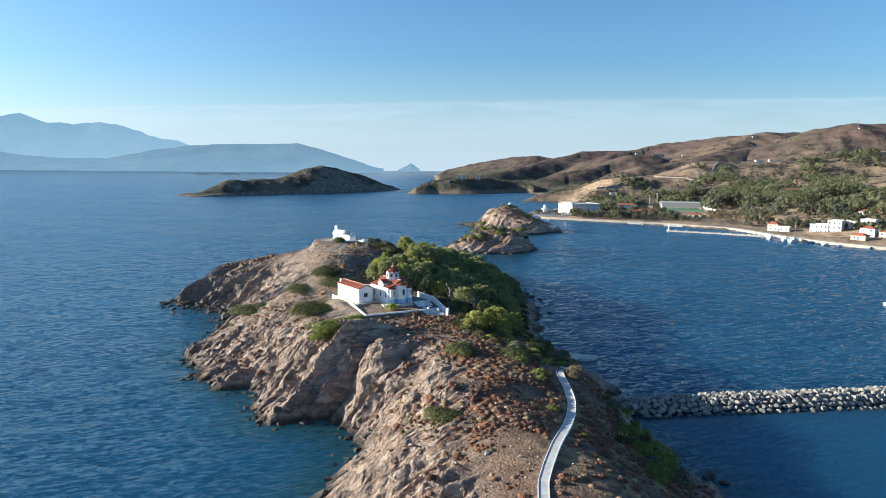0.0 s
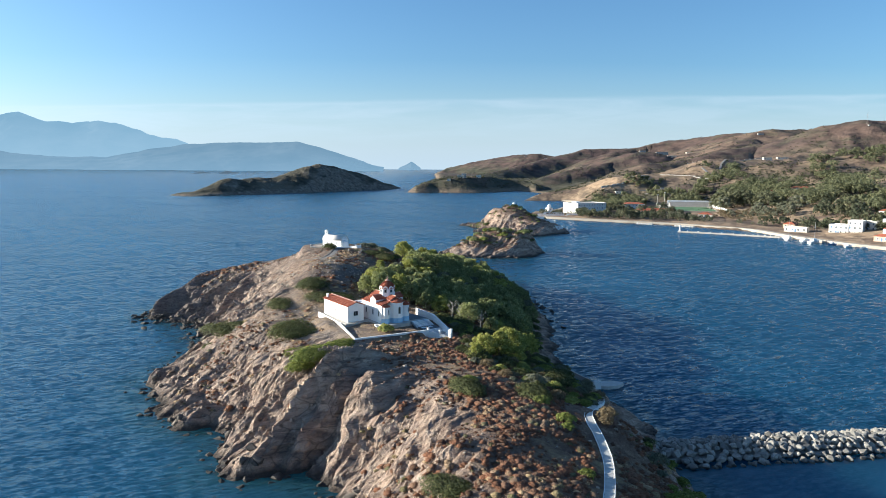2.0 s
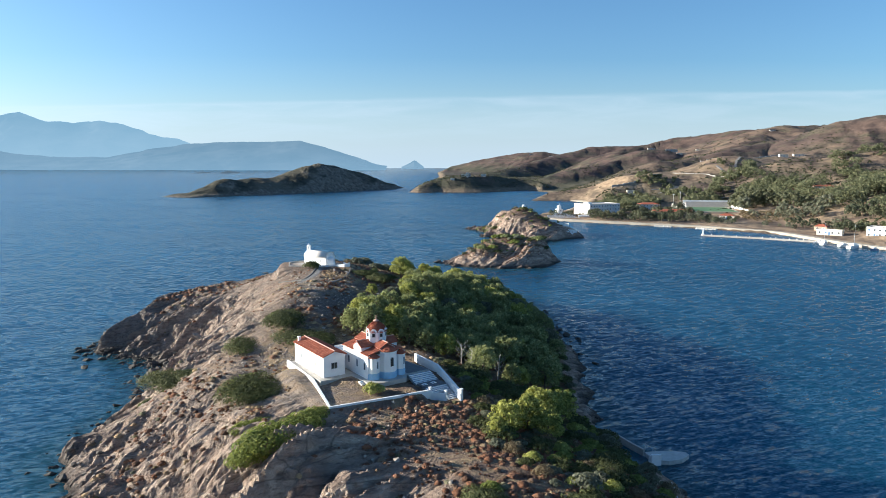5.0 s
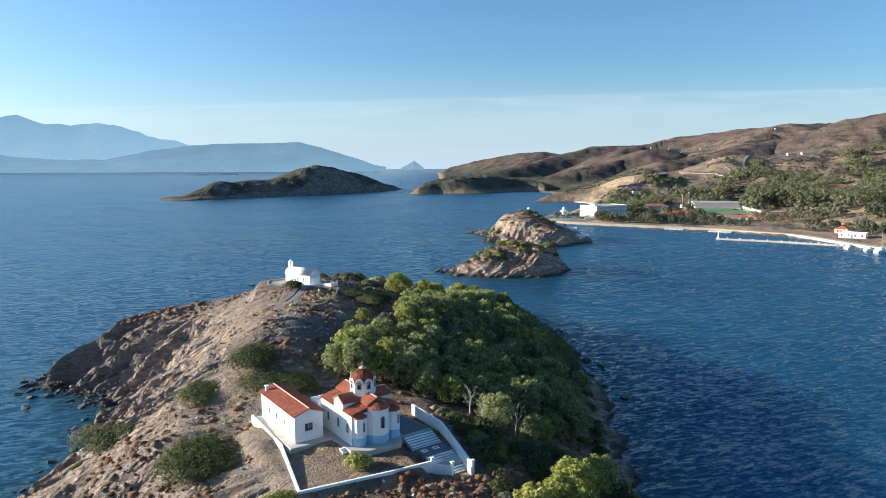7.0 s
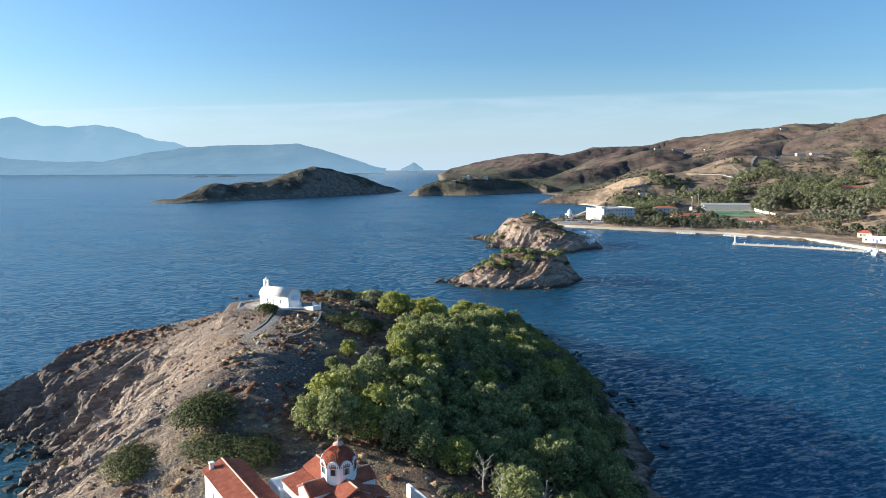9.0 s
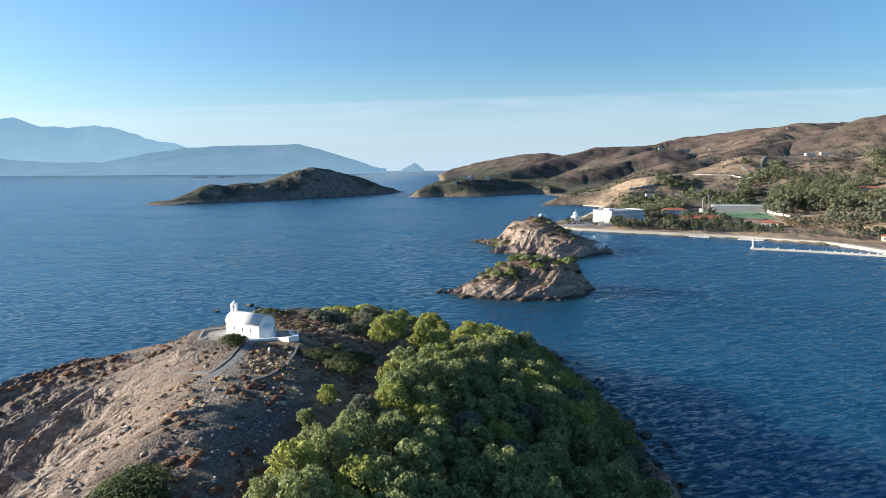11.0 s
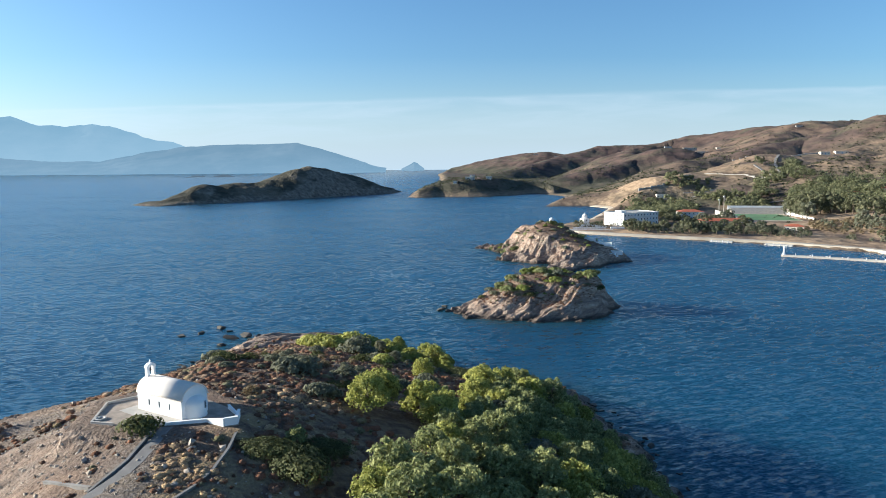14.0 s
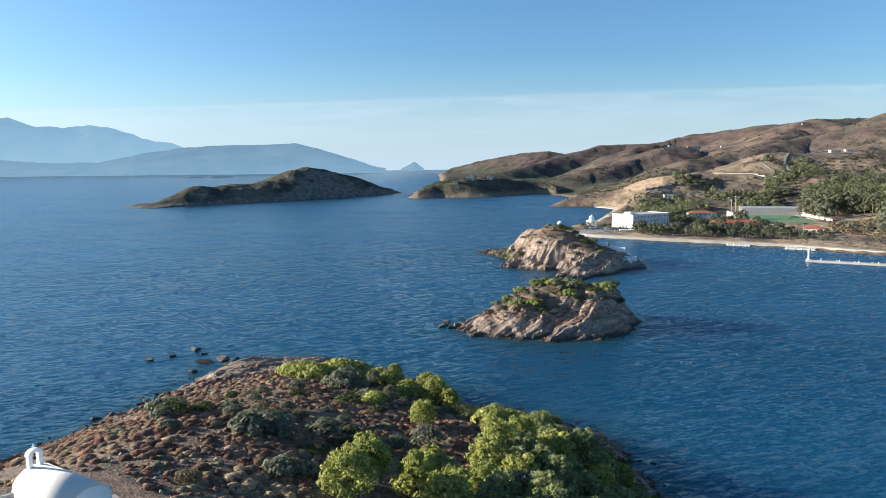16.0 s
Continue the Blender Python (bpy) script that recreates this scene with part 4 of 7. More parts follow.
def dome_cloud(rng, centres, radii, squash=0.6, sides=7):
    """Rounded uneven cushions: rings of corners drawn in to a blunt top."""
    n = len(centres)
    rings = np.array([(1.0, -0.25), (0.92, 0.30), (0.62, 0.74), (0.05, 0.95)])
    a = np.arange(sides) * 2 * math.pi / sides
    turn = rng.uniform(0, 6.28, (n, 1, 1)) + a[None, None]
    grow = rng.uniform(0.72, 1.15, (n, len(rings), sides)) * rings[None, :, :1]
    out = np.stack([grow * np.cos(turn), grow * np.sin(turn), squash * (rings[None, :, 1:] + rng.uniform(-0.1, 0.1, grow.shape))], 3)
    v = np.asarray(centres)[:, None, None] + out * np.asarray(radii)[:, None, None, None]
    i = np.arange(sides)
    f = np.concatenate([np.stack([i + k * sides, (i + 1) % sides + k * sides, (i + 1) % sides + (k + 1) * sides, i + (k + 1) * sides], 1) for k in range(len(rings) - 1)])
    return v.reshape(-1, 3), (f[None] + (np.arange(n) * sides * len(rings))[:, None, None]).reshape(-1, 4)


def cloud_mesh(name, v, f, mat, tone=None):
    me = bpy.data.meshes.new(name)
    me.vertices.add(len(v))
    me.vertices.foreach_set("co", v.ravel())
    me.loops.add(f.size)
    me.loops.foreach_set("vertex_index", f.ravel())
    me.polygons.add(len(f))
    me.polygons.foreach_set("loop_start", np.arange(0, f.size, f.shape[1]))
    me.update(calc_edges=True)
    if tone is not None:
        me.attributes.new("tone", "FLOAT", "POINT").data.foreach_set("value", tone.astype(np.float32))
    me.materials.append(mat)
    return me


def pine(seed, height, spread, mat, label, tufts=64, blades=52, size=0.21, low=0.22, name="pine_tree", category="pine tree", bark=None):
    rng = np.random.RandomState(seed)
    tree = thing(name, label, category)
    top = Vector((rng.uniform(-0.4, 0.4), rng.uniform(-0.4, 0.4), height * 0.8))
    b = Build()
    mid = top * 0.5 + Vector((rng.uniform(-0.3, 0.3), rng.uniform(-0.3, 0.3), 0))
    b.tube([(0, 0, -0.8), mid * 0.4, mid, top], [0.20, 0.17, 0.12, 0.05])
    centres, radii = [], []
    for k in range(tufts):
        a = 2.39996 * k + rng.uniform(-0.4, 0.4)
        h = low + (0.92 - low) * ((k + 0.5) / tufts) ** 0.8
        wide = spread * (1 - 0.75 * max(0, (h - 0.45) / 0.55) ** 1.6) * (0.65 + 0.35 * min(1, h / 0.45)) * rng.uniform(0.55, 1.05)
        centres.append((top.x * h + wide * math.cos(a), top.y * h + wide * math.sin(a), height * h + rng.uniform(-0.3, 0.3)))
        radii.append(rng.uniform(0.20, 0.36) * spread * (1.1 - 0.3 * h) * (1.0 if tufts > 40 else 1.2))
        if k % 5 == 0:
            e = Vector(centres[-1])
            s = mid.lerp(top, min(1, max(0, h - 0.35)))
            b.tube([s, s.lerp(e, 0.5) + Vector((0, 0, -0.15)), e], [0.07, 0.05, 0.02], 5)
    part("trunk", b, bark or M_BARK, tree, rounded=True)
    v, f = leaf_cloud(rng, centres, radii, blades, size, lean=0.34 if size < 0.3 else 0.14)
    crown = new("crown", cloud_mesh("crown", v, f, mat))
    crown.parent = tree
    return tree


def shrub(seed, wide, tall, mat, label, tufts=12, blades=90, size=0.15, name="shrub", category="shrub"):
    rng = np.random.RandomState(seed)
    bush = thing(name, label, category)
    b = Build()
    centres, radii = [], []
    for k in range(tufts):
        a, q = 2.39996 * k, math.sqrt((k + 0.4) / tufts)
        c = (wide * 0.72 * q * math.cos(a), wide * 0.72 * q * math.sin(a), tall * (0.62 - 0.38 * q * q) + rng.uniform(-0.08, 0.08) * tall)
        centres.append(c)
        radii.append(max(wide, tall) * rng.uniform(0.30, 0.42))
        if k % 3 == 0:
            b.tube([(c[0] * 0.15, c[1] * 0.15, -0.4), (c[0] * 0.5, c[1] * 0.5, c[2] * 0.5), c], [0.05, 0.035, 0.015], 5)
    part("stem", b, M_BARK, bush)
    v, f = leaf_cloud(rng, centres, radii, blades, size, squash=0.75)
    leaves = new("leaves", cloud_mesh("leaves", v, f, mat))
    leaves.parent = bush
    return bush


def away(ob):
    """Takes the pattern of a repeated thing out again, once its copies stand."""
    for o in (*ob.children_recursive, ob):
        bpy.data.objects.remove(o)


def placed(ob, x, y, z, turn, size):
    m = copy_thing(ob, pose(x, y, z, 0, 0, turn))
    m.scale = (size, size, size)
    return m


def spread_over(outline, gap, seed, limit=9999, jitter=0.9):
    """Loose even spacing inside an outline."""
    rng = random.Random(seed)
    xs, ys = [p[0] for p in outline], [p[1] for p in outline]
    out, cells = [], {}
    for _ in range(60000):
        x, y = rng.uniform(min(xs), max(xs)), rng.uniform(min(ys), max(ys))
        key = (int(x // gap), int(y // gap))
        if any((x - a) ** 2 + (y - b) ** 2 < gap * gap for i in (-1, 0, 1) for j in (-1, 0, 1) for a, b in cells.get((key[0] + i, key[1] + j), ())):
            continue
        cells.setdefault(key, []).append((x, y))
        out.append((x, y))
        if len(out) >= 4000:
            break
    pts = np.array(out)
    keep = inside_by(outline, pts[:, 0], pts[:, 1]) > 0
    return [tuple(p) for p in pts[keep]][:limit]


def grounded(points):
    p = np.array(points, float)
    return land_height(p[:, 0], p[:, 1])[0]


# ---- the church and its court ----
def wall_panel(b, x0, x1, z0, z1, y, thick, holes=()):
    """An upright wall along x with openings (x0, x1, z0, z1) cut through it."""
    xs = sorted({x0, x1, *[h[0] for h in holes], *[h[1] for h in holes]})
    for a, c in zip(xs, xs[1:]):
        z = z0
        for h in sorted((h for h in holes if h[0] <= a and h[1] >= c), key=lambda h: h[2]):
            if h[2] > z:
                b.box(a, c, y, y + thick, z, h[2])
            z = h[3]
        if z < z1:
            b.box(a, c, y, y + thick, z, z1)
    return b


def oriented(b, m):
    b.v = [tuple(m @ Vector(p)) for p in b.v]
    return b


def window(parent, m, w, h, arched=False, frame=M_FRAME, sill=True, bars=1):
    """A window in its opening: m puts its middle foot on the wall's outer face, looking along -y."""
    win = new("window")
    win.parent = parent
    win.matrix_basis = m
    b = Build()
    t = 0.07
    b.box(-w / 2, -w / 2 + t, 0.04, 0.12, 0, h).box(w / 2 - t, w / 2, 0.04, 0.12, 0, h).box(-w / 2 + t, w / 2 - t, 0.04, 0.12, 0, t).box(-w / 2 + t, w / 2 - t, 0.04, 0.12, h - t, h)
    for k in range(bars):
        x = -w / 2 + w * (k + 1) / (bars + 1)
        b.box(x - 0.025, x + 0.025, 0.05, 0.11, t, h - t)
    part("window_frame", b, frame, win)
    part("pane", Build().box(-w / 2 + t, w / 2 - t, 0.075, 0.09, t, h - t), M_GLASS, win)
    if sill:
        part("window_sill", Build().bevelled(-w / 2 - 0.08, w / 2 + 0.08, -0.07, 0.06, -0.07, 0.0, 0.02), M_WHITE, win)
    return win


def slit(parent, m, w, h, label=""):
    """A narrow arched window with a raised surround."""
    win = new("window")
    win.parent = parent
    win.matrix_basis = m
    n, r = 8, w / 2
    arch = lambda rr, y: [(-rr, y, 0)] + [(rr * math.cos(math.pi - math.pi * k / n), y, h - r + rr * math.sin(math.pi * k / n)) for k in range(n + 1)] + [(rr, y, 0)]
    o, i = arch(r + 0.09, -0.05), arch(r, -0.05)
    ob_, ib = arch(r + 0.09, 0.03), arch(r, 0.03)
    k = len(o)
    faces = []
    for j in range(k - 1):
        faces += [(j, j + 1, k + j + 1, k + j), (2 * k + j, j, j + 1, 2 * k + j + 1)[::-1], (k + j, k + j + 1, 3 * k + j + 1, 3 * k + j)]
    part("window_frame", Build().add(o + i + ob_ + ib, faces), M_FRAME, win, label)
    pane = arch(r, -0.012)
    part("pane", Build().add(pane, [tuple(range(len(pane)))]), M_GLASS, win)
    return win


def gable_roof(parent, x0, x1, y0, y1, eave, ridge, along="y", over=0.22, name="roof"):
    """Two slopes of tiles and the row of ridge tiles."""
    mx, my = (x0 + x1) / 2, (y0 + y1) / 2
    roof = new(name)
    roof.parent = parent
    if along == "y":
        drop = (ridge - eave) / ((x1 - x0) / 2) * over
        a, b2 = y0 - over, y1 + over
        part("slope", Build().tiles((x0 - over, b2, eave - drop), (x0 - over, a, eave - drop), (mx, a, ridge), (mx, b2, ridge)), M_TILE, roof)
        part("slope", Build().tiles((x1 + over, a, eave - drop), (x1 + over, b2, eave - drop), (mx, b2, ridge), (mx, a, ridge)), M_TILE, roof)
        part("ridge_tiles", Build().tube([(mx, a, ridge + 0.05), (mx, my, ridge + 0.05), (mx, b2, ridge + 0.05)], [0.10] * 3, 8), M_RIDGE, roof)
    else:
        drop = (ridge - eave) / ((y1 - y0) / 2) * over
        a, b2 = x0 - over, x1 + over
        part("slope", Build().tiles((a, y0 - over, eave - drop), (b2, y0 - over, eave - drop), (b2, my, ridge), (a, my, ridge)), M_TILE, roof)
        part("slope", Build().tiles((b2, y1 + over, eave - drop), (a, y1 + over, eave - drop), (a, my, ridge), (b2, my, ridge)), M_TILE, roof)
        part("ridge_tiles", Build().tube([(a, my, ridge + 0.05), (mx, my, ridge + 0.05), (b2, my, ridge + 0.05)], [0.10] * 3, 8), M_RIDGE, roof)
    return roof


def build_hall():
    """The low parish hall: white, one storey, a shallow tiled roof."""
    hall = thing("parish_hall", "long white one-storey hall with a red tiled roof", "building", *church_xy(-5.4, 4.9), 14.5, CH_TURN)
    w, l, h, rz = 3.8, 11.5, 3.45, 4.1
    front = Build()
    wall_panel(front, 0, w, -0.3, h, 0, 0.25, [(1.35, 2.45, 1.15, 2.2)])
    front.prism([(0, 0.0), (w, 0.0), (w, 0.25), (0, 0.25)], h, h)
    part("front_wall", front, M_WHITE, hall)
    part("front_gable", oriented(Build().prism([(0, 0), (w, 0), (w / 2, rz - h)], 0, 0.25), Matrix.Translation((0, 0.25, h)) @ Matrix.Rotation(radians(90), 4, "X")), M_WHITE, hall)
    back = Build()
    wall_panel(back, 0, w, -0.3, h, l - 0.25, 0.25)
    part("back_wall", back, M_WHITE, hall)
    part("back_gable", oriented(Build().prism([(0, 0), (w, 0), (w / 2, rz - h)], 0, 0.25), Matrix.Translation((0, l, h)) @ Matrix.Rotation(radians(90), 4, "X")), M_WHITE, hall)
    spots = [2.6, 5.2, 8.0]
    side = Matrix.Translation((0, l - 0.25, 0)) @ Matrix.Rotation(radians(-90), 4, "Z")
    left = Build()
    wall_panel(left, 0, l - 0.5, -0.3, h, 0, 0.25, [(s - 0.2, s + 0.2, 1.2, 2.1) for s in spots])
    part("side_wall", oriented(left, side), M_WHITE, hall)
    for s in spots:
        window(hall, side @ Matrix.Translation((s, 0, 1.2)), 0.4, 0.9, bars=0)
    right = Build()
    wall_panel(right, 0.25, l - 0.25, -0.3, h, 0, 0.25, [(0.9, 1.8, 0.0, 2.1), (4.4, 5.3, 1.1, 2.1)])
    turn = Matrix.Translation((w, 0, 0)) @ Matrix.Rotation(radians(90), 4, "Z")
    part("side_wall", oriented(right, turn), M_WHITE, hall)
    window(hall, turn @ Matrix.Translation((4.85, 0, 1.1)), 0.9, 1.0)
    part("door", oriented(Build().box(0.9, 1.8, 0.06, 0.12, 0, 2.1), turn), M_IRON, hall, "dark door in the side wall")
    window(hall, Matrix.Translation((1.9, 0, 1.15)), 1.1, 1.05)
    gable_roof(hall, 0, w, 0, l, h, rz, "y", 0.24)
    part("chimney", Build().box(0.35, 0.75, l - 0.9, l - 0.5, h, h + 0.85).bevelled(0.28, 0.82, l - 0.97, l - 0.43, h + 0.85, h + 0.97), M_WHITE, hall)
    part("floor_slab", Build().box(0.25, w - 0.25, 0.25, l - 0.25, -0.2, 0.0), M_CONC, hall)
    return hall


def apse(parent, cx, y, r, wall, roof_top, sides, plinth):
    a = new("apse")
    a.parent = parent
    part("apse_wall", Build().lathe([(r, -0.4), (r, wall), (r - 0.22, wall), (r - 0.22, -0.4)], sides, cx, y, 180, 180), M_WHITE, a)
    part("plinth", Build().lathe([(r + 0.03, -0.4), (r + 0.03, plinth), (r + 0.003, plinth + 0.03)], sides, cx, y, 180, 180), M_BLUE, a)
    part("cornice", Build().lathe([(r, wall - 0.14), (r + 0.1, wall - 0.06), (r + 0.1, wall), (r, wall)], sides, cx, y, 180, 180), M_WHITE, a)
    roof = new("roof")
    roof.parent = a
    for k in range(sides):
        p = [(cx + (r + 0.14) * math.cos(radians(180 + 180 * (k + e) / sides)), y + (r + 0.14) * math.sin(radians(180 + 180 * (k + e) / sides)), wall) for e in (0, 1)]
        part("slope", Build().tiles(p[0], p[1], (cx, y, roof_top), (cx, y, roof_top), 0.2, 0.4, 0.03), M_TILE, roof)
    return a


def build_church():
    ch = thing("church", "white cross-domed church with red tiled roofs and a pale blue plinth", "church", CH_O.x, CH_O.y, CH_O.z, CH_TURN)
    W, L, low, arm, ridge = 6.8, 8.6, 3.85, 4.75, 5.45
    cx, cy = 3.6, 3.7
    c0, c1, t0, t1 = 2.25, 4.95, 2.4, 5.0
    walls = Build()
    wall_panel(walls, 0, W, -0.4, low, 0, 0.3)
    part("front_wall", walls, M_WHITE, ch)
    back = Build()
    wall_panel(back, 0, W, -0.4, low, L - 0.3, 0.3, [(2.8, 3.9, 0, 2.2)])
    part("back_wall", back, M_WHITE, ch)
    part("door", Build().box(2.8, 3.9, L - 0.2, L - 0.12, 0, 2.2), M_WOOD, ch, "brown wooden door")
    for x, turn, ys in ((0, -90, (1.2, 3.7, 6.6)), (W, 90, (1.2, 3.7, 6.6))):
        m = Matrix.Translation((x, L - 0.3 if turn < 0 else 0.3, 0)) @ Matrix.Rotation(radians(turn), 4, "Z")
        s = Build()
        wall_panel(s, 0, L - 0.6, -0.4, low, 0, 0.3)
        part("side_wall", oriented(s, m), M_WHITE, ch)
        for yy in ys:
            slit(ch, m @ Matrix.Translation((L - 0.3 - yy if turn < 0 else yy - 0.3, 0, 1.3)), 0.32, 1.15)
    part("plinth", Build().box(-0.025, W + 0.025, -0.025, 0.1, -0.4, 0.85).box(W - 0.1, W + 0.025, 0.1, L, -0.4, 0.85), M_BLUE, ch, "pale blue painted plinth")
    # Arms of the cross, each with a gable.
    part("cross_arm", Build().box(c0, c1, 0.06, L - 0.06, low, arm), M_WHITE, ch)
    part("cross_arm", Build().box(0.06, c0 - 0.005, t0, t1, low, arm).box(c1 + 0.005, W - 0.06, t0, t1, low, arm), M_WHITE, ch)
    for y, th in ((0.06, 0.25), (L - 0.31, 0.25)):
        part("gable", oriented(Build().prism([(c0, 0), (c1, 0), (cx, ridge - arm)], 0, th), Matrix.Translation((0, y + th, arm)) @ Matrix.Rotation(radians(90), 4, "X")), M_WHITE, ch)
    for x in (0.06, W - 0.31):
        part("gable", oriented(Build().prism([(t0, 0), (t1, 0), (cy, ridge - arm)], 0, 0.25), Matrix.Translation((x, 0, arm)) @ Matrix.Rotation(radians(90), 4, "Z") @ Matrix.Rotation(radians(90), 4, "X")), M_WHITE, ch)
    gable_roof(ch, c0, c1, 0.06, L - 0.06, arm, ridge, "y", 0.14)
    gable_roof(ch, 0.06, W - 0.06, t0, t1, arm, ridge, "x", 0.14)
    # Corner bays: lean-to tiles falling outwards.
    for xo, xi in ((0, c0), (W, c1)):
        s = 1 if xo > xi else -1
        for y0, y1 in ((0, t0), (t1, L)):
            r = new("bay_roof")
            r.parent = ch
            e, f = (xo + s * 0.16, y0 - 0.14 if y0 == 0 else y0), (xo + s * 0.16, y1 + 0.14 if y1 == L else y1)
            a, b = (e, f) if s > 0 else (f, e)
            part("slope", Build().tiles((a[0], a[1], low), (b[0], b[1], low), (xi, b[1], low + 0.62), (xi, a[1], low + 0.62)), M_TILE, r)
    # Drum, scalloped arches, domed roof.
    drum = new("drum")
    drum.parent = ch
    R = 1.66
    up = 0.62
    part("drum_wall", Build().lathe([(R, arm - 0.1), (R, 6.0 + up), (R - 0.25, 6.0 + up)], 8, cx, cy, 22.5), M_WHITE, drum)
    for k in range(8):
        a = 45 * k
        m = Matrix.Translation((cx, cy, 0)) @ Matrix.Rotation(radians(a + 90), 4, "Z") @ Matrix.Translation((0, -R * math.cos(radians(22.5)), 0))
        half = R * math.sin(radians(22.5))
        arc = [(-half * 0.98, 0)] + [(half * 0.98 * math.cos(math.pi - math.pi * j / 10), 0.72 * math.sin(math.pi * j / 10)) for j in range(1, 10)] + [(half * 0.98, 0)]
        part("arch", oriented(Build().prism(arc, -0.09, 0.3), m @ Matrix.Translation((0, 0.0, 5.96 + up)) @ Matrix.Rotation(radians(90), 4, "X") @ Matrix.Diagonal((1, 1, -1, 1))), M_WHITE, drum)
        slit(drum, m @ Matrix.Translation((0, -0.05, 5.35 + up)), 0.42, 0.95)
    dome = new("dome")
    dome.parent = ch
    prof = [(r, z + up) for r, z in ((R + 0.04, 6.1), (R * 0.96, 6.5), (R * 0.80, 6.95), (R * 0.52, 7.38), (0.26, 7.68))]
    part("dome_shell", Build().lathe([(r * 0.985, z - 0.05) for r, z in prof], 32, cx, cy), M_TILE, dome)
    ribs = Build()
    for k in range(54):
        a = 2 * math.pi * k / 54
        ribs.tube([(cx + r * math.cos(a), cy + r * math.sin(a), z) for r, z in prof], [0.035, 0.034, 0.03, 0.024, 0.012], 5)
    part("dome_tiles", ribs, M_TILE, dome)
    part("lantern", Build().lathe([(r, z + up) for r, z in ((0.30, 7.5), (0.30, 7.72), (0.52, 7.75), (0.50, 7.84), (0.05, 8.05))], 12, cx, cy), M_RIDGE, dome, "small pale cap under the cross")
    part("cross", Build().box(cx - 0.045, cx + 0.045, cy - 0.045, cy + 0.045, 7.95 + up, 8.65 + up).box(cx - 0.23, cx + 0.23, cy - 0.035, cy + 0.035, 8.32 + up, 8.41 + up), M_RIDGE, dome, "pale pink cross on the dome")
    apse(ch, cx, 0.0, 1.42, 4.35, 5.2, 5, 0.95)
    apse(ch, 1.0, 0.0, 0.84, 3.5, 4.1, 4, 0.95)
    apse(ch, 5.9, 0.0, 0.84, 3.5, 4.1, 4, 0.95)
    for x, r, z, w, h in ((cx, 1.42 * math.cos(radians(18)), 1.9, 0.46, 1.45), (1.0, 0.83 * math.cos(radians(22.5)), 1.75, 0.2, 1.1), (5.9, 0.83 * math.cos(radians(22.5)), 1.75, 0.2, 1.1)):
        m = Matrix.Translation((x, -r, z)) if r > 1 else Matrix.Translation((x, 0, 0)) @ Matrix.Rotation(radians(22.5), 4, "Z") @ Matrix.Translation((0, -r, z))
        slit(ch, m, w, h)
    # Narthex with a flat white roof behind the nave.
    nar = Build()
    nar.box(-0.4, W + 0.1, L + 0.004, L + 2.6, -0.4, 2.85)
    part("narthex", nar, M_WHITE, ch)
    part("parapet", Build().box(-0.46, W + 0.16, L + 2.45, L + 2.66, 2.854, 3.1).box(-0.46, -0.26, L + 0.3, L + 2.45, 2.854, 3.1), M_WHITE, ch)
    part("floor_slab", Build().box(0.3, W - 0.3, 0.3, L - 0.3, -0.35, -0.02), M_CONC, ch)
    return ch


build_hall()
build_church()


def wall_along(name, label, points, thick, over, mat=M_WHITE, below=0.7, cap=0.05, category="wall"):
    """A low plastered wall: points are (x, y, height of the top)."""
    w = thing(name, label, category)
    for i, ((ax, ay, az), (bx, by, bz)) in enumerate(zip(points, points[1:])):
        d = Vector((bx - ax, by - ay)).normalized()
        n = Vector((-d.y, d.x)) * thick / 2
        ax, ay = (ax - d.x * thick / 2, ay - d.y * thick / 2) if i == 0 else (ax + d.x * (thick / 2 + 0.003), ay + d.y * (thick / 2 + 0.003))
        bx, by = bx + d.x * thick / 2, by + d.y * thick / 2
        foot = min(az, bz) - over - below
        q = lambda s: [(ax + n.x * s, ay + n.y * s), (ax - n.x * s, ay - n.y * s), (bx - n.x * s, by - n.y * s), (bx + n.x * s, by + n.y * s)]
        part("wall_section", Build().prism(q(1)[::-1], foot, [bz, bz, az, az]), mat, w)
        part("coping", Build().prism(q(1.25)[::-1], [bz + 0.003, bz + 0.003, az + 0.003, az + 0.003], [bz + cap, bz + cap, az + cap, az + cap]), mat, w)
    return w


def post(x, y, z, h, s=0.34):
    p = thing("gate_post", "white square gate post with a flat cap", "gate post", x, y, z, CH_TURN, "posts of the court gate")
    part("shaft", Build().box(-s / 2, s / 2, -s / 2, s / 2, -0.6, h), M_WHITE, p)
    part("cap", Build().bevelled(-s / 2 - 0.06, s / 2 + 0.06, -s / 2 - 0.06, s / 2 + 0.06, h, h + 0.1), M_WHITE, p)
    return p


wall_along("court_wall", "low white wall with coping round the church court", [(*church_xy(-6.7, 16.6), 14.75), (-16.9, 152.4, 14.4), (-12.9, 140.8, 13.95), (-3.2, 145.0, 13.98), (1.7, 147.6, 13.9)], 0.24, 0.6)
wall_along("stair_wall", "white wall stepping down beside the church stairs", [(-0.4, 163.4, 15.15), (3.2, 156.9, 15.1), (4.6, 153.2, 14.4), (6.4, 147.2, 13.75)], 0.28, 0.9)
post(1.75, 147.7, 13.0, 1.25)
post(4.1, 147.2, 12.8, 1.1)
post(6.5, 147.0, 12.8, 1.35)
wall_along("gate_wall", "low white wall between the gate posts", [(1.95, 147.65, 13.5), (3.9, 147.25, 13.35)], 0.2, 0.5)


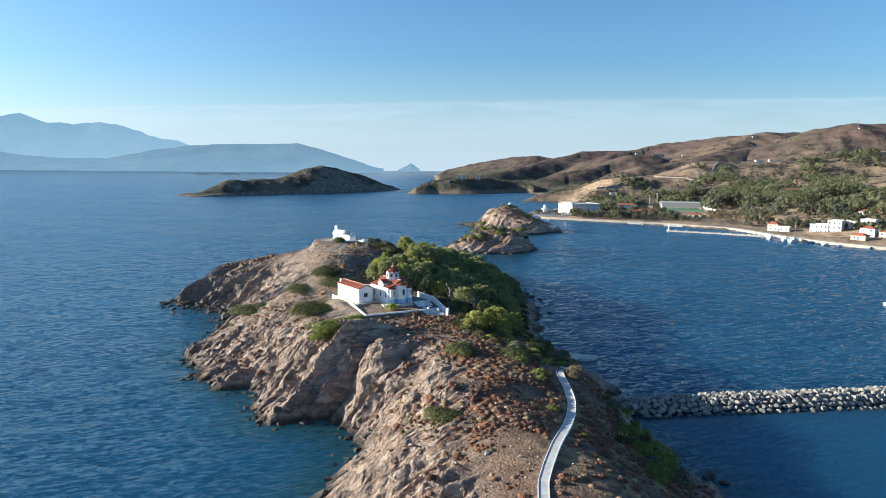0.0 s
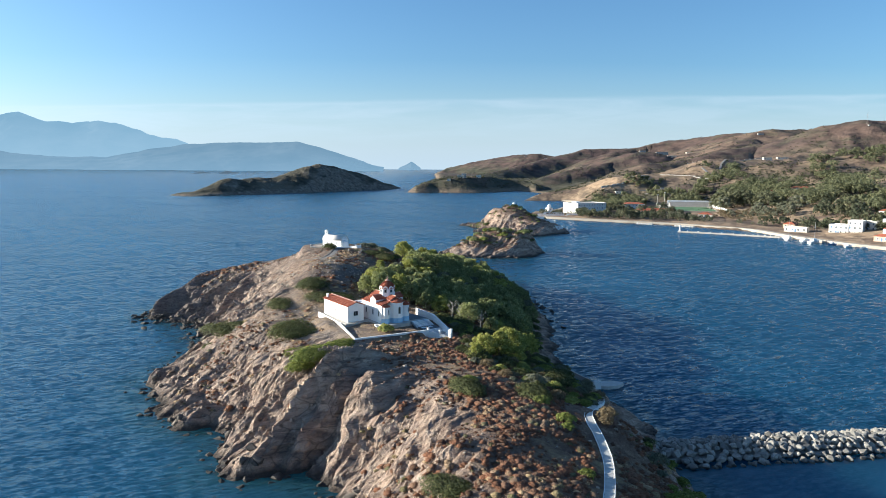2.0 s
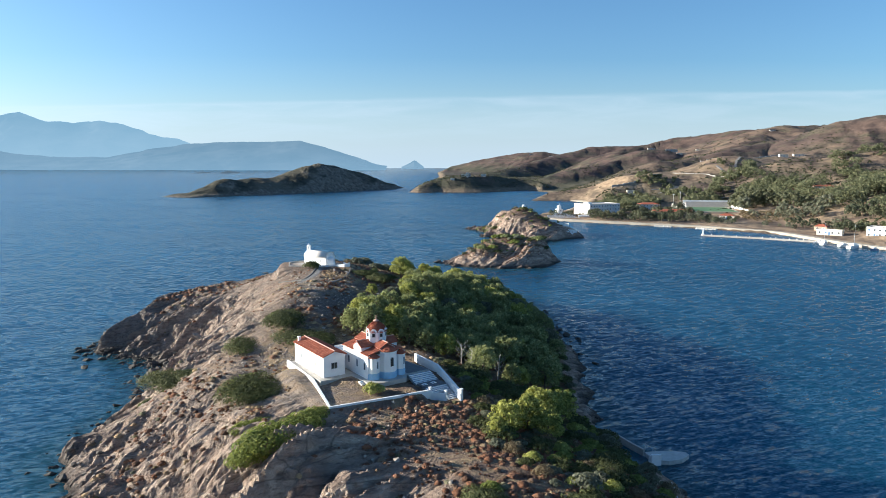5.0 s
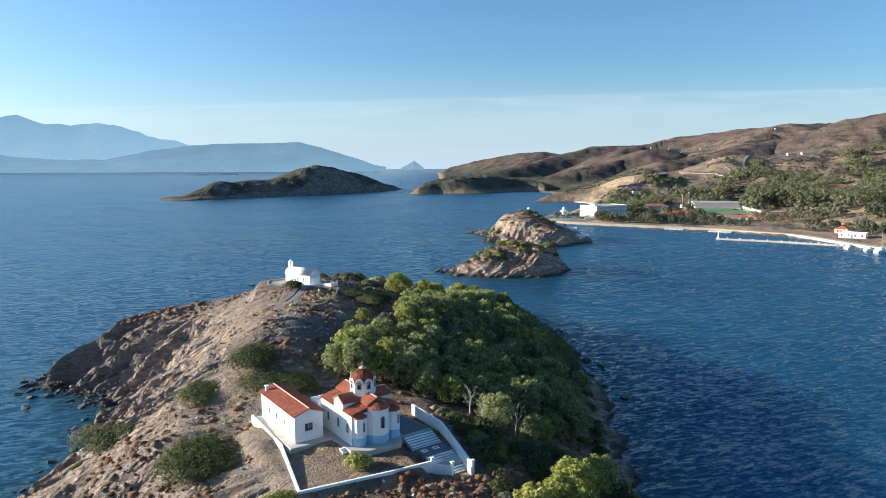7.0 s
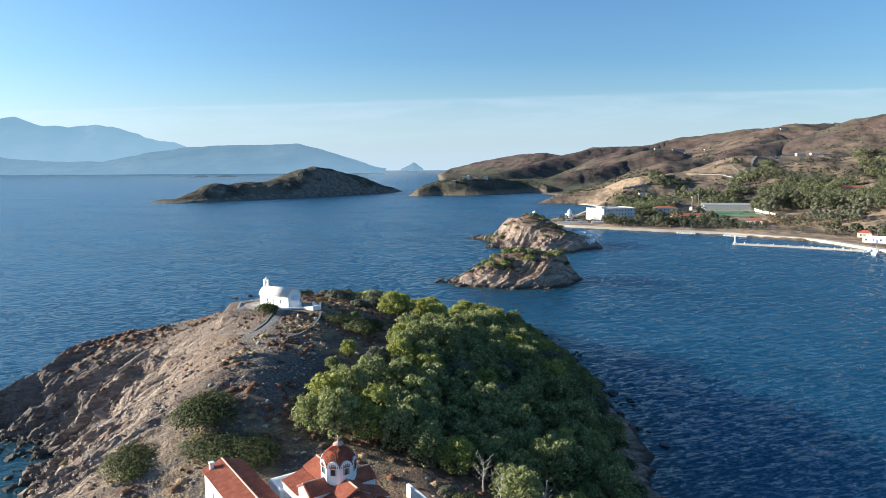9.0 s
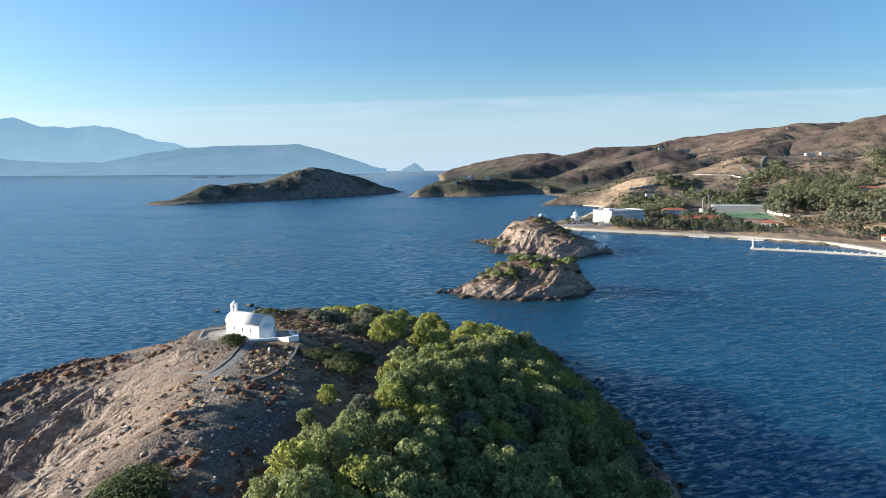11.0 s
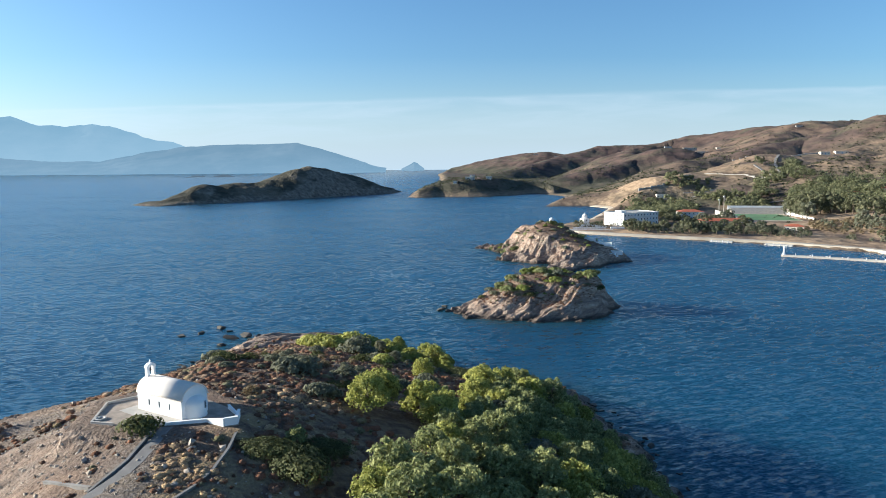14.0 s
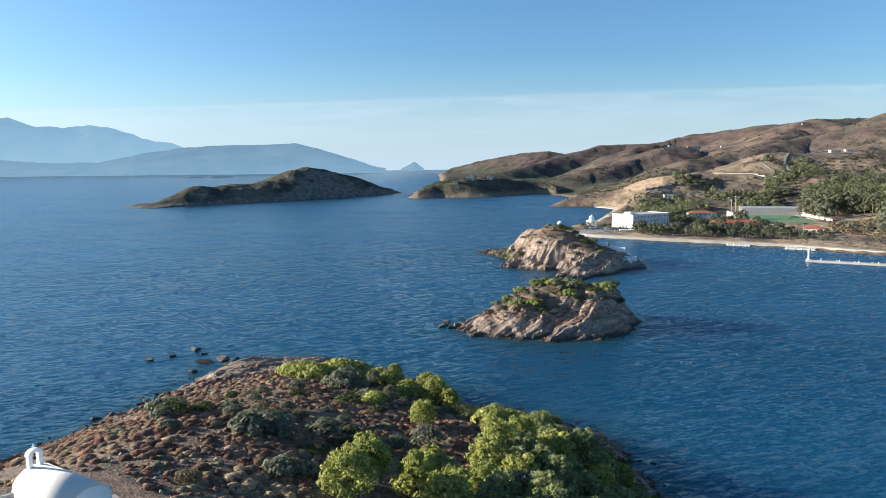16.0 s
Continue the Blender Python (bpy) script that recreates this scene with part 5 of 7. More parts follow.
def build_terrace():
    t = thing("church_terrace", "raised grey concrete terrace round the church", "terrace", CH_O.x, CH_O.y, 14.5, CH_TURN)
    outline = [(-6.5, 3.7), (-1.2, 3.4), (-0.7, -1.0), (1.2, -2.4), (5.6, -2.4), (6.6, -0.9), (11.2, -0.9), (10.4, 6.5), (7.4, 11.6), (-1.0, 12.4), (-1.0, 16.6), (-6.5, 16.6)]
    part("slab", Build().prism(outline, -1.4, -0.06), M_CONC, t)
    part("upper_paving", Build().prism([(7.0, -0.6), (11.0, -0.6), (10.2, 6.3), (7.2, 11.2)], -0.056, -0.03), M_DARKPAVE, t, "dark paving beside the church")
    small = Build()
    for k in range(3):
        small.box(-1.5 + 0.02 * k, -0.7, 0.2 - 0.3 * k, 0.5 - 0.3 * k, -0.9, -0.1 - 0.16 * k)
    part("corner_steps", small, M_WHITE, t, "small white steps")
    return t


build_terrace()


def build_stairs():
    s = thing("church_stairs", "white-edged stairs going down from the church terrace", "stairs", CH_O.x, CH_O.y, 14.5, CH_TURN)
    y, z = -0.9, -0.06

    def flight(count, x0, x1, run, rise):
        nonlocal y, z
        for _ in range(count):
            z -= rise
            part("step", Build().box(x0, x1, y - run, y, z - 0.5, z), M_TREAD, s)
            part("nosing", Build().box(x0, x1, y - run - 0.02, y - run + 0.13, z - 0.155, z + 0.012), M_WHITE, s)
            y -= run
    flight(6, 6.75, 11.1, 0.42, 0.155)
    part("landing", Build().box(6.9, 11.0, y - 2.3, y, z - 0.6, z - 0.02), M_DARKPAVE, s, "dark landing between the flights")
    for px in (7.7, 9.4):
        b = Build()
        cy = y - 1.1
        b.box(px - 0.4, px + 0.4, cy - 0.35, cy - 0.2, z - 0.1, z + 0.06).box(px - 0.4, px + 0.4, cy + 0.2, cy + 0.35, z - 0.1, z + 0.06).box(px - 0.4, px - 0.22, cy - 0.2, cy + 0.2, z - 0.1, z + 0.06).box(px + 0.22, px + 0.4, cy - 0.2, cy + 0.2, z - 0.1, z + 0.06)
        part("planting_frame", b, M_WHITE, s, "small square white kerb in the landing")
    y -= 2.3
    flight(4, 7.0, 10.9, 0.36, 0.15)
    part("landing", Build().box(7.0, 10.8, y - 1.5, y, z - 0.6, z - 0.02), M_CONC, s)
    y -= 1.5
    flight(3, 8.6, 10.7, 0.36, 0.15)
    return s


build_stairs()


# ---- the chapel ----
CP_O, CP_TURN = (-22.9, 222.5, 22.0), 57.2


def build_chapel():
    c = thing("chapel", "small whitewashed barrel-vaulted chapel with a bell arch", "chapel", *CP_O, CP_TURN)
    w, l, h, rise = 3.5, 7.3, 2.05, 1.42
    n = 18
    arc = lambda r: [(w / 2 - (w / 2 + r) * math.cos(math.pi * k / n), h + (rise + r) * math.sin(math.pi * k / n)) for k in range(n + 1)]
    side = Build()
    wall_panel(side, 0, l - 0.5, -0.5, h, 0, 0.35, [(s - 0.14, s + 0.14, 0.75, 1.5) for s in (1.7, 3.4, 5.1)])
    m = Matrix.Translation((0, l - 0.25, 0)) @ Matrix.Rotation(radians(-90), 4, "Z")
    part("side_wall", oriented(side, m), M_WHITE, c)
    for s in (1.7, 3.4, 5.1):
        window(c, m @ Matrix.Translation((s, 0, 0.75)), 0.28, 0.75, bars=0, sill=False)
    part("side_wall", Build().box(w - 0.35, w, 0.25, l - 0.25, -0.5, h), M_WHITE, c)
    end = [(0, -0.5), (0, h)] + arc(0.02)[1:-1] + [(w, h), (w, -0.5)]
    for y, name in ((0.0, "end_wall"), (l - 0.25, "front_wall")):
        part(name, oriented(Build().prism(end[::-1], 0, 0.25), Matrix.Translation((0, y + 0.25, 0)) @ Matrix.Rotation(radians(90), 4, "X")), M_WHITE, c)
    top, under = arc(0.04), arc(-0.12)
    vault = Build()
    ring = lambda pts, y: [(x, y, z) for x, z in pts]
    v = ring(top, -0.10) + ring(top, l + 0.10) + ring(under, -0.10) + ring(under, l + 0.10)
    k = n + 1
    f = []
    for j in range(n):
        f += [(j, j + 1, k + j + 1, k + j), (3 * k + j, 3 * k + j + 1, 2 * k + j + 1, 2 * k + j), (2 * k + j, 2 * k + j + 1, j + 1, j), (k + j, k + j + 1, 3 * k + j + 1, 3 * k + j)]
    f += [(0, k, 3 * k, 2 * k), (k - 1, 2 * k - 1, 4 * k - 1, 3 * k - 1)]
    part("vault", vault.add(v, f), M_LIME, c, "limewashed barrel vault roof", rounded=True)
    part("eaves", Build().box(-0.12, 0.0, -0.1, l + 0.1, h - 0.06, h + 0.03).box(w, w + 0.12, -0.1, l + 0.1, h - 0.06, h + 0.03), M_LIME, c)
    # Apse: a round bay with a half dome.
    r, ah = 1.28, 1.35
    prof = [(r, -0.5), (r, ah)] + [(r * math.cos(radians(a)), ah + r * 0.72 * math.sin(radians(a))) for a in range(12, 91, 13)]
    part("apse", Build().lathe(prof, 20, w / 2, 0, 180, 180, cap=False), M_WHITE, c, rounded=True)
    slit(c, Matrix.Translation((w / 2, 0, 0.95)) @ Matrix.Rotation(radians(18), 4, "Z") @ Matrix.Translation((0, -r + 0.01, 0)), 0.16, 0.75)
    # Bell arch on the gable at the other end.
    bell = new("bell_arch")
    bell.parent = c
    zb, yb = h + rise - 0.15, l - 0.3
    part("pier", Build().box(w / 2 - 0.55, w / 2 - 0.25, yb, yb + 0.42, zb, zb + 1.1), M_WHITE, bell)
    part("pier", Build().box(w / 2 + 0.25, w / 2 + 0.55, yb, yb + 0.42, zb, zb + 1.1), M_WHITE, bell)
    outer = [(w / 2 + 0.62 * math.cos(math.pi * j / 12), zb + 1.1 + 0.52 * math.sin(math.pi * j / 12)) for j in range(13)]
    inner = [(w / 2 + 0.25 * math.cos(math.pi * j / 12), zb + 1.1 + 0.24 * math.sin(math.pi * j / 12)) for j in range(12, -1, -1)]
    b = Build()
    loop = [(x, yb - 0.04, z) for x, z in outer] + [(x, yb - 0.04, z) for x, z in inner] + [(x, yb + 0.46, z) for x, z in outer] + [(x, yb + 0.46, z) for x, z in inner]
    faces = [(0, 26, 51, 25), (12, 13, 39, 38)]
    for j in range(12):
        faces += [(j, j + 1, 24 - j, 25 - j), (26 + j + 1, 26 + j, 51 - j, 50 - j), (j, 26 + j, 27 + j, j + 1), (13 + j, 39 + j, 40 + j, 14 + j)]
    b.add(loop, faces)
    part("arch", b, M_WHITE, bell)
    part("base", Build().box(w / 2 - 0.75, w / 2 + 0.75, yb - 0.08, yb + 0.5, zb - 0.35, zb + 0.08), M_WHITE, bell)
    part("bell", Build().lathe([(0.16, zb + 0.72), (0.13, zb + 0.78), (0.10, zb + 0.98), (0.03, zb + 1.05), (0.02, zb + 1.35)], 12, w / 2, yb + 0.2), M_IRON, bell, "small dark bell")
    part("cross", Build().box(w / 2 - 0.03, w / 2 + 0.03, yb + 0.18, yb + 0.24, zb + 1.6, zb + 2.0).box(w / 2 - 0.13, w / 2 + 0.13, yb + 0.185, yb + 0.235, zb + 1.78, zb + 1.85), M_WHITE, bell)
    part("door", Build().box(w / 2 - 0.45, w / 2 + 0.45, l + 0.005, l + 0.05, -0.05, 1.85), M_SHUTTER, c, "blue plank door")
    part("floor_slab", Build().box(0.35, w - 0.35, 0.25, l - 0.25, -0.4, -0.02), M_CONC, c)
    return c


build_chapel()


def build_chapel_court():
    t = thing("chapel_terrace", "trodden earth terrace round the chapel", "terrace")
    outline = [(-32.4, 222.4), (-30.2, 221.7), (-24.4, 221.0), (-20.0, 221.7), (-17.8, 220.4), (-16.5, 220.9), (-16.9, 223.6), (-18.6, 225.8), (-24.0, 230.8), (-28.9, 231.4), (-33.2, 228.2)]
    part("slab", Build().prism(outline, 21.0, 22.03), M_EARTH, t)
    part("walk", Build().prism([(-24.6, 221.2), (-20.4, 221.9), (-22.4, 223.0), (-29.6, 227.6), (-31.0, 226.0)], 21.9, 22.036), M_CONC, t, "pale concrete walk along the chapel wall")
    for px, py, r in ((-31.9, 223.4, 0.45),):
        part("stone_ring", Build().lathe([(r + 0.16, 21.9), (r + 0.16, 22.2), (r, 22.22), (r - 0.12, 22.1), (r - 0.12, 21.9)], 18, px, py), M_CONC, t, "round stone hearth ring")
    wall_along("chapel_parapet", "low white parapet wall beside the chapel apse", [(-24.3, 221.15, 22.3), (-20.0, 221.85, 22.35), (-18.0, 220.6, 22.8), (-16.7, 221.0, 22.85), (-17.0, 223.2, 22.8)], 0.26, 0.3)
    wall_along("chapel_bench", "low white step wall", [(-17.35, 223.6, 22.3), (-18.7, 225.6, 22.5)], 0.22, 0.3)
    wall_along("chapel_court_wall", "low rough concrete wall round the chapel court", [(-29.9, 221.7, 22.18), (-32.4, 222.4, 22.15), (-33.2, 228.2, 22.25), (-28.9, 231.4, 22.25)], 0.17, 0.3, M_CONC)


wall_along("path_kerb", "low rough stone kerb curving down from the chapel", [(-20.3, 205.6, 20.75), (-18.8, 207.4, 20.75), (-17.6, 209.8, 20.85), (-16.8, 212.4, 21.1), (-16.4, 216.3, 21.4), (-16.4, 219.6, 21.8)], 0.22, 0.3, M_ASPH)


build_chapel_court()


def ribbon(points, width, step):
    """Cross marks along a winding line: places and the way across."""
    p = [Vector(q) for q in points]
    out = []
    for i in range(len(p) - 1):
        a, b, c, d = p[max(i - 1, 0)], p[i], p[i + 1], p[min(i + 2, len(p) - 1)]
        n = max(1, int((c - b).length / step))
        for k in range(n):
            t = k / n
            q = 0.5 * (2 * b + (c - a) * t + (2 * a - 5 * b + 4 * c - d) * t * t + (3 * b - a - 3 * c + d) * t ** 3)
            out.append(q)
    out.append(p[-1])
    marks = []
    for i, q in enumerate(out):
        way = (out[min(i + 1, len(out) - 1)] - out[max(i - 1, 0)]).normalized()
        marks.append((q, Vector((-way.y, way.x)) * width / 2))
    return marks


def build_path():
    path = thing("footpath", "winding pale concrete footpath with thin white kerbs", "path")
    marks = ribbon([(8.5, 40), (11.3, 58), (12.6, 63), (15.6, 71), (19.5, 80.5), (23.0, 92), (24.0, 99.5), (24.1, 104.5), (24.8, 108.5), (27.2, 113.5), (28.8, 118.5), (31.5, 124.5), (34.2, 133), (36.6, 141), (38.6, 148.5)], 1.15, 1.6)
    zs = grounded([tuple(q) for q, n in marks]) + 0.22
    zs = np.convolve(np.pad(zs, 2, mode="edge"), np.ones(5) / 5, "valid")
    for i in range(len(marks) - 1):
        (a, n), (b, m) = marks[i], marks[i + 1]
        za, zb = zs[i], zs[i + 1]
        g = (b - a).normalized() * 0.015
        q = [a + g - n, b - g - m, b - g + m, a + g + n]
        part("slab", Build().prism([tuple(v) for v in q], [za - 0.6, zb - 0.6, zb - 0.6, za - 0.6], [za, zb, zb, za]), M_PAVE, path)
        for s in (-1, 1):
            e = [a + n * s, b + m * s, b + m * s * 1.14, a + n * s * 1.14]
            e = [tuple(v) for v in (e if s > 0 else e[::-1])]
            zz = [za, zb, zb, za] if s > 0 else [za, zb, zb, za][::-1]
            part("kerb", Build().prism(e[::-1], [z - 0.6 for z in zz[::-1]], [z + 0.07 for z in zz[::-1]]), M_WHITE, path)
    return path


build_path()


def build_chapel_path():
    p = thing("chapel_path", "worn grey concrete ramp up to the chapel", "path")
    marks = ribbon([(-23.9, 220.8), (-24.4, 214), (-25.9, 209.8), (-27.2, 206.5)], 1.25, 1.7)
    zs = grounded([tuple(q) for q, n in marks]) + 0.06
    for i in range(len(marks) - 1):
        (a, n), (b, m) = marks[i], marks[i + 1]
        q = [a - n, b - m, b + m, a + n]
        part("slab", Build().prism([tuple(v) for v in q], [zs[i] - 0.5, zs[i + 1] - 0.5] + [zs[i + 1] - 0.5, zs[i] - 0.5], [zs[i], zs[i + 1], zs[i + 1], zs[i]]), M_ASPH, p)
    k = grounded([(-25.4, 214.5), (-26.9, 209.6), (-33.6, 214.9), (-26.8, 210.6)])
    wall_along("chapel_kerb", "low grey stone kerb beside the chapel ramp", [(-25.0, 219.5, ground_at(-25.0, 219.5) + 0.22), (-25.5, 214.2, k[0] + 0.14), (-27.0, 209.6, k[1] + 0.14)], 0.22, 0.2, M_ASPH)
    wall_along("field_kerb", "low rubble retaining kerb on the slope", [(-27.4, 210.6, k[3] + 0.12), (-33.6, 214.9, k[2] + 0.15)], 0.3, 0.2, M_ASPH)


build_chapel_path()


# ---- landing stage and breakwater ----
def build_pier():
    p = thing("landing_stage", "rounded concrete landing stage at the water", "jetty")
    b = Build()
    outline = [(38.2, 150.0), (40.6, 149.4), (43.0, 150.0), (44.8, 151.6), (44.6, 152.6), (43.0, 153.2), (40.0, 153.4), (37.8, 153.0)]
    b.prism(outline, -1.5, 0.7)
    part("deck", b, M_PAVE, p)
    for k in range(4):
        part("step", Build().box(37.2, 38.8, 148.2 + 0.35 * k, 148.55 + 0.35 * k, 0.5, 2.3 - 0.3 * k), M_WHITE, p)
    rail = Build()
    for x, y in ((38.0, 153.4), (38.6, 151.6), (38.9, 149.8)):
        rail.tube([(x, y, 0.9), (x, y, 1.5), (x, y, 1.95)], [0.03] * 3, 6)
    rail.tube([(38.0, 153.4, 1.95), (38.6, 151.6, 1.95), (38.9, 149.8, 1.95)], [0.03] * 3, 6)
    part("railing", rail, M_WHITE, p, "white tube railing")
    wall_along("shore_wall", "low weathered concrete wall beside the landing stage", [(34.6, 160.5, 1.2), (36.6, 155.5, 1.1), (37.6, 153.2, 1.1)], 0.3, 0.8, M_CONC)
    return p


build_pier()


def hull_mesh(name, rng, mat, flat=0.72):
    """An angular stone: the hull of a handful of points on an uneven ball."""
    bm = bmesh.new()
    for _ in range(15):
        u = rng.normal(size=3)
        u /= np.linalg.norm(u)
        bm.verts.new(Vector((u[0] * rng.uniform(0.85, 1.05), u[1] * rng.uniform(0.7, 0.95), u[2] * flat * rng.uniform(0.85, 1.05))))
    bmesh.ops.convex_hull(bm, input=bm.verts)
    bmesh.ops.delete(bm, geom=[v for v in bm.verts if not v.link_faces], context="VERTS")
    bmesh.ops.recalc_face_normals(bm, faces=bm.faces)
    me = bpy.data.meshes.new(name)
    bm.to_mesh(me)
    bm.free()
    me.materials.append(mat)
    return me


stone_rng = np.random.RandomState(12)
STONES = [hull_mesh("boulder", stone_rng, M_BOULDER) for _ in range(14)]
SHORE_STONES = [hull_mesh("rock", stone_rng, M_SHORE, 0.55) for _ in range(10)]


def scatter_mesh(name, meshes, rows, mat, label, category):
    """Many small solids joined into one heap: rows are (pose, size, pick)."""
    vs, fs, base = [], [], 0
    data = []
    for me in meshes:
        v = np.array([p.co for p in me.vertices])
        data.append((v, [tuple(p.vertices) for p in me.polygons]))
    for m, size, k in rows:
        v, f = data[k % len(data)]
        r = np.array(m.to_3x3())
        vs.append(v * size @ r.T + np.array(m.translation))
        fs += [tuple(i + base for i in face) for face in f]
        base += len(v)
    me = bpy.data.meshes.new(name)
    me.from_pydata(np.concatenate(vs).tolist(), [], fs)
    me.materials.append(mat)
    return tagged(new(name, me), label, category, kind="stuff")


def build_breakwater():
    bw = thing("breakwater", "long rubble breakwater of pale angular boulders", "breakwater")
    rng = random.Random(5)
    rows = []
    core = Build()
    core.prism([(36, 112.5), (190, 123.5), (190, 130.5), (36, 119.5)], -2, 0.7)
    part("core", core, M_BOULDER, bw)
    x = 36.0
    while x < 190:
        for lane in range(9):
            s = (lane / 8 - 0.5) * 2
            y = 116 + (x - 40) * 0.073 + s * 5.0 + rng.uniform(-0.35, 0.35)
            z = 1.75 * (1 - abs(s) ** 1.7) + 0.05 + rng.uniform(-0.2, 0.25)
            size = rng.uniform(0.62, 1.05)
            rows.append((pose(x + rng.uniform(-0.45, 0.45), y, z, rng.uniform(-35, 35), rng.uniform(-35, 35), rng.uniform(0, 360)), size, rng.randrange(14)))
        x += 1.18
    near = rows[:300]
    for m, size, k in near:
        b = new("boulder", STONES[k])
        b.matrix_basis = m @ Matrix.Diagonal((size, size, size, 1))
        b.parent = bw
    far = scatter_mesh("rubble_core", STONES, rows[300:], M_BOULDER, "", "")
    for key in ("label", "category"):
        if key in far:
            del far[key]
    far.parent = bw
    return bw


build_breakwater()


def build_shore_rocks():
    """Broken rock along the foot of the cliffs, and single rocks awash."""
    rng = random.Random(8)
    rows = []
    line = COAST_WEST[3:] + COAST_EAST[:9]
    for (ax, ay), (bx, by) in zip(line, line[1:]):
        n = int(math.hypot(bx - ax, by - ay) * 1.6)
        for _ in range(n):
            t = rng.random()
            nx, ny = -(by - ay), bx - ax
            l = math.hypot(nx, ny)
            off = rng.gauss(0.5, 2.2)
            x, y = ax + (bx - ax) * t + nx / l * off, ay + (by - ay) * t + ny / l * off
            size = abs(rng.gauss(0, 0.5)) + 0.26
            rows.append([x, y, size])
    for (ax, ay), (bx, by) in zip(COAST_WEST, COAST_WEST[1:]):
        if 185 < ay < 262:
            l = math.hypot(bx - ax, by - ay)
            for _ in range(int(l * 6)):
                t, off = rng.random(), rng.gauss(-1.0, 2.2)
                rows.append([ax + (bx - ax) * t - (by - ay) / l * off * -1, ay + (by - ay) * t + (bx - ax) / l * off * -1, abs(rng.gauss(0, 0.42)) + 0.2])
    z = grounded([(r[0], r[1]) for r in rows])
    made = [(pose(x, y, max(h, -0.25) + 0.1 * s, rng.uniform(-25, 25), rng.uniform(-25, 25), rng.uniform(0, 360)), s, rng.randrange(10)) for (x, y, s), h in zip(rows, z) if h < 3.5]
    scatter_mesh("shore_rocks", SHORE_STONES, made, M_SHORE, "dark broken rocks along the waterline", "rocks")
    singles = [(-78.8, 207.7, 1.3), (-86.3, 221.5, 1.5), (-83.5, 218.5, 1.2), (-64.6, 347.4, 1.5), (-59.8, 350.1, 1.6), (-55.9, 356.3, 1.9), (-52.0, 352.0, 1.1), (-49.5, 343.5, 2.2), (-46.0, 346.5, 2.4), (-44.5, 334.0, 2.0), (-50.0, 336.0, 1.6), (12.5, 377.0, 1.9), (13.9, 382.5, 1.6), (15.2, 374.5, 1.5), (43.6, 85.9, 1.7), (45.0, 83.8, 1.1), (43.2, 232.0, 1.0), (44.2, 205.5, 1.1), (43.5, 262.0, 0.9)]
    for i, (x, y, s) in enumerate(singles):
        r = new("rock", SHORE_STONES[i % 10])
        r.matrix_basis = pose(x, y, 0.12, rng.uniform(-15, 15), rng.uniform(-15, 15), rng.uniform(0, 360)) @ Matrix.Diagonal((s * 1.25, s * 0.9, s * 0.75, 1))
        tagged(r, "dark wet rock standing out of the sea", "rock", "rocks awash off the shore")
    slab = new("rock", hull_mesh("rock", np.random.RandomState(3), M_BOULDER, 0.4))
    slab.matrix_basis = pose(-51.1, 206.6, ground_at(-51.1, 206.6) + 0.2, 20, 35, 30) @ Matrix.Diagonal((2.2, 1.3, 1.0, 1))
    tagged(slab, "pale leaning rock slab on the slope", "rock")


build_shore_rocks()


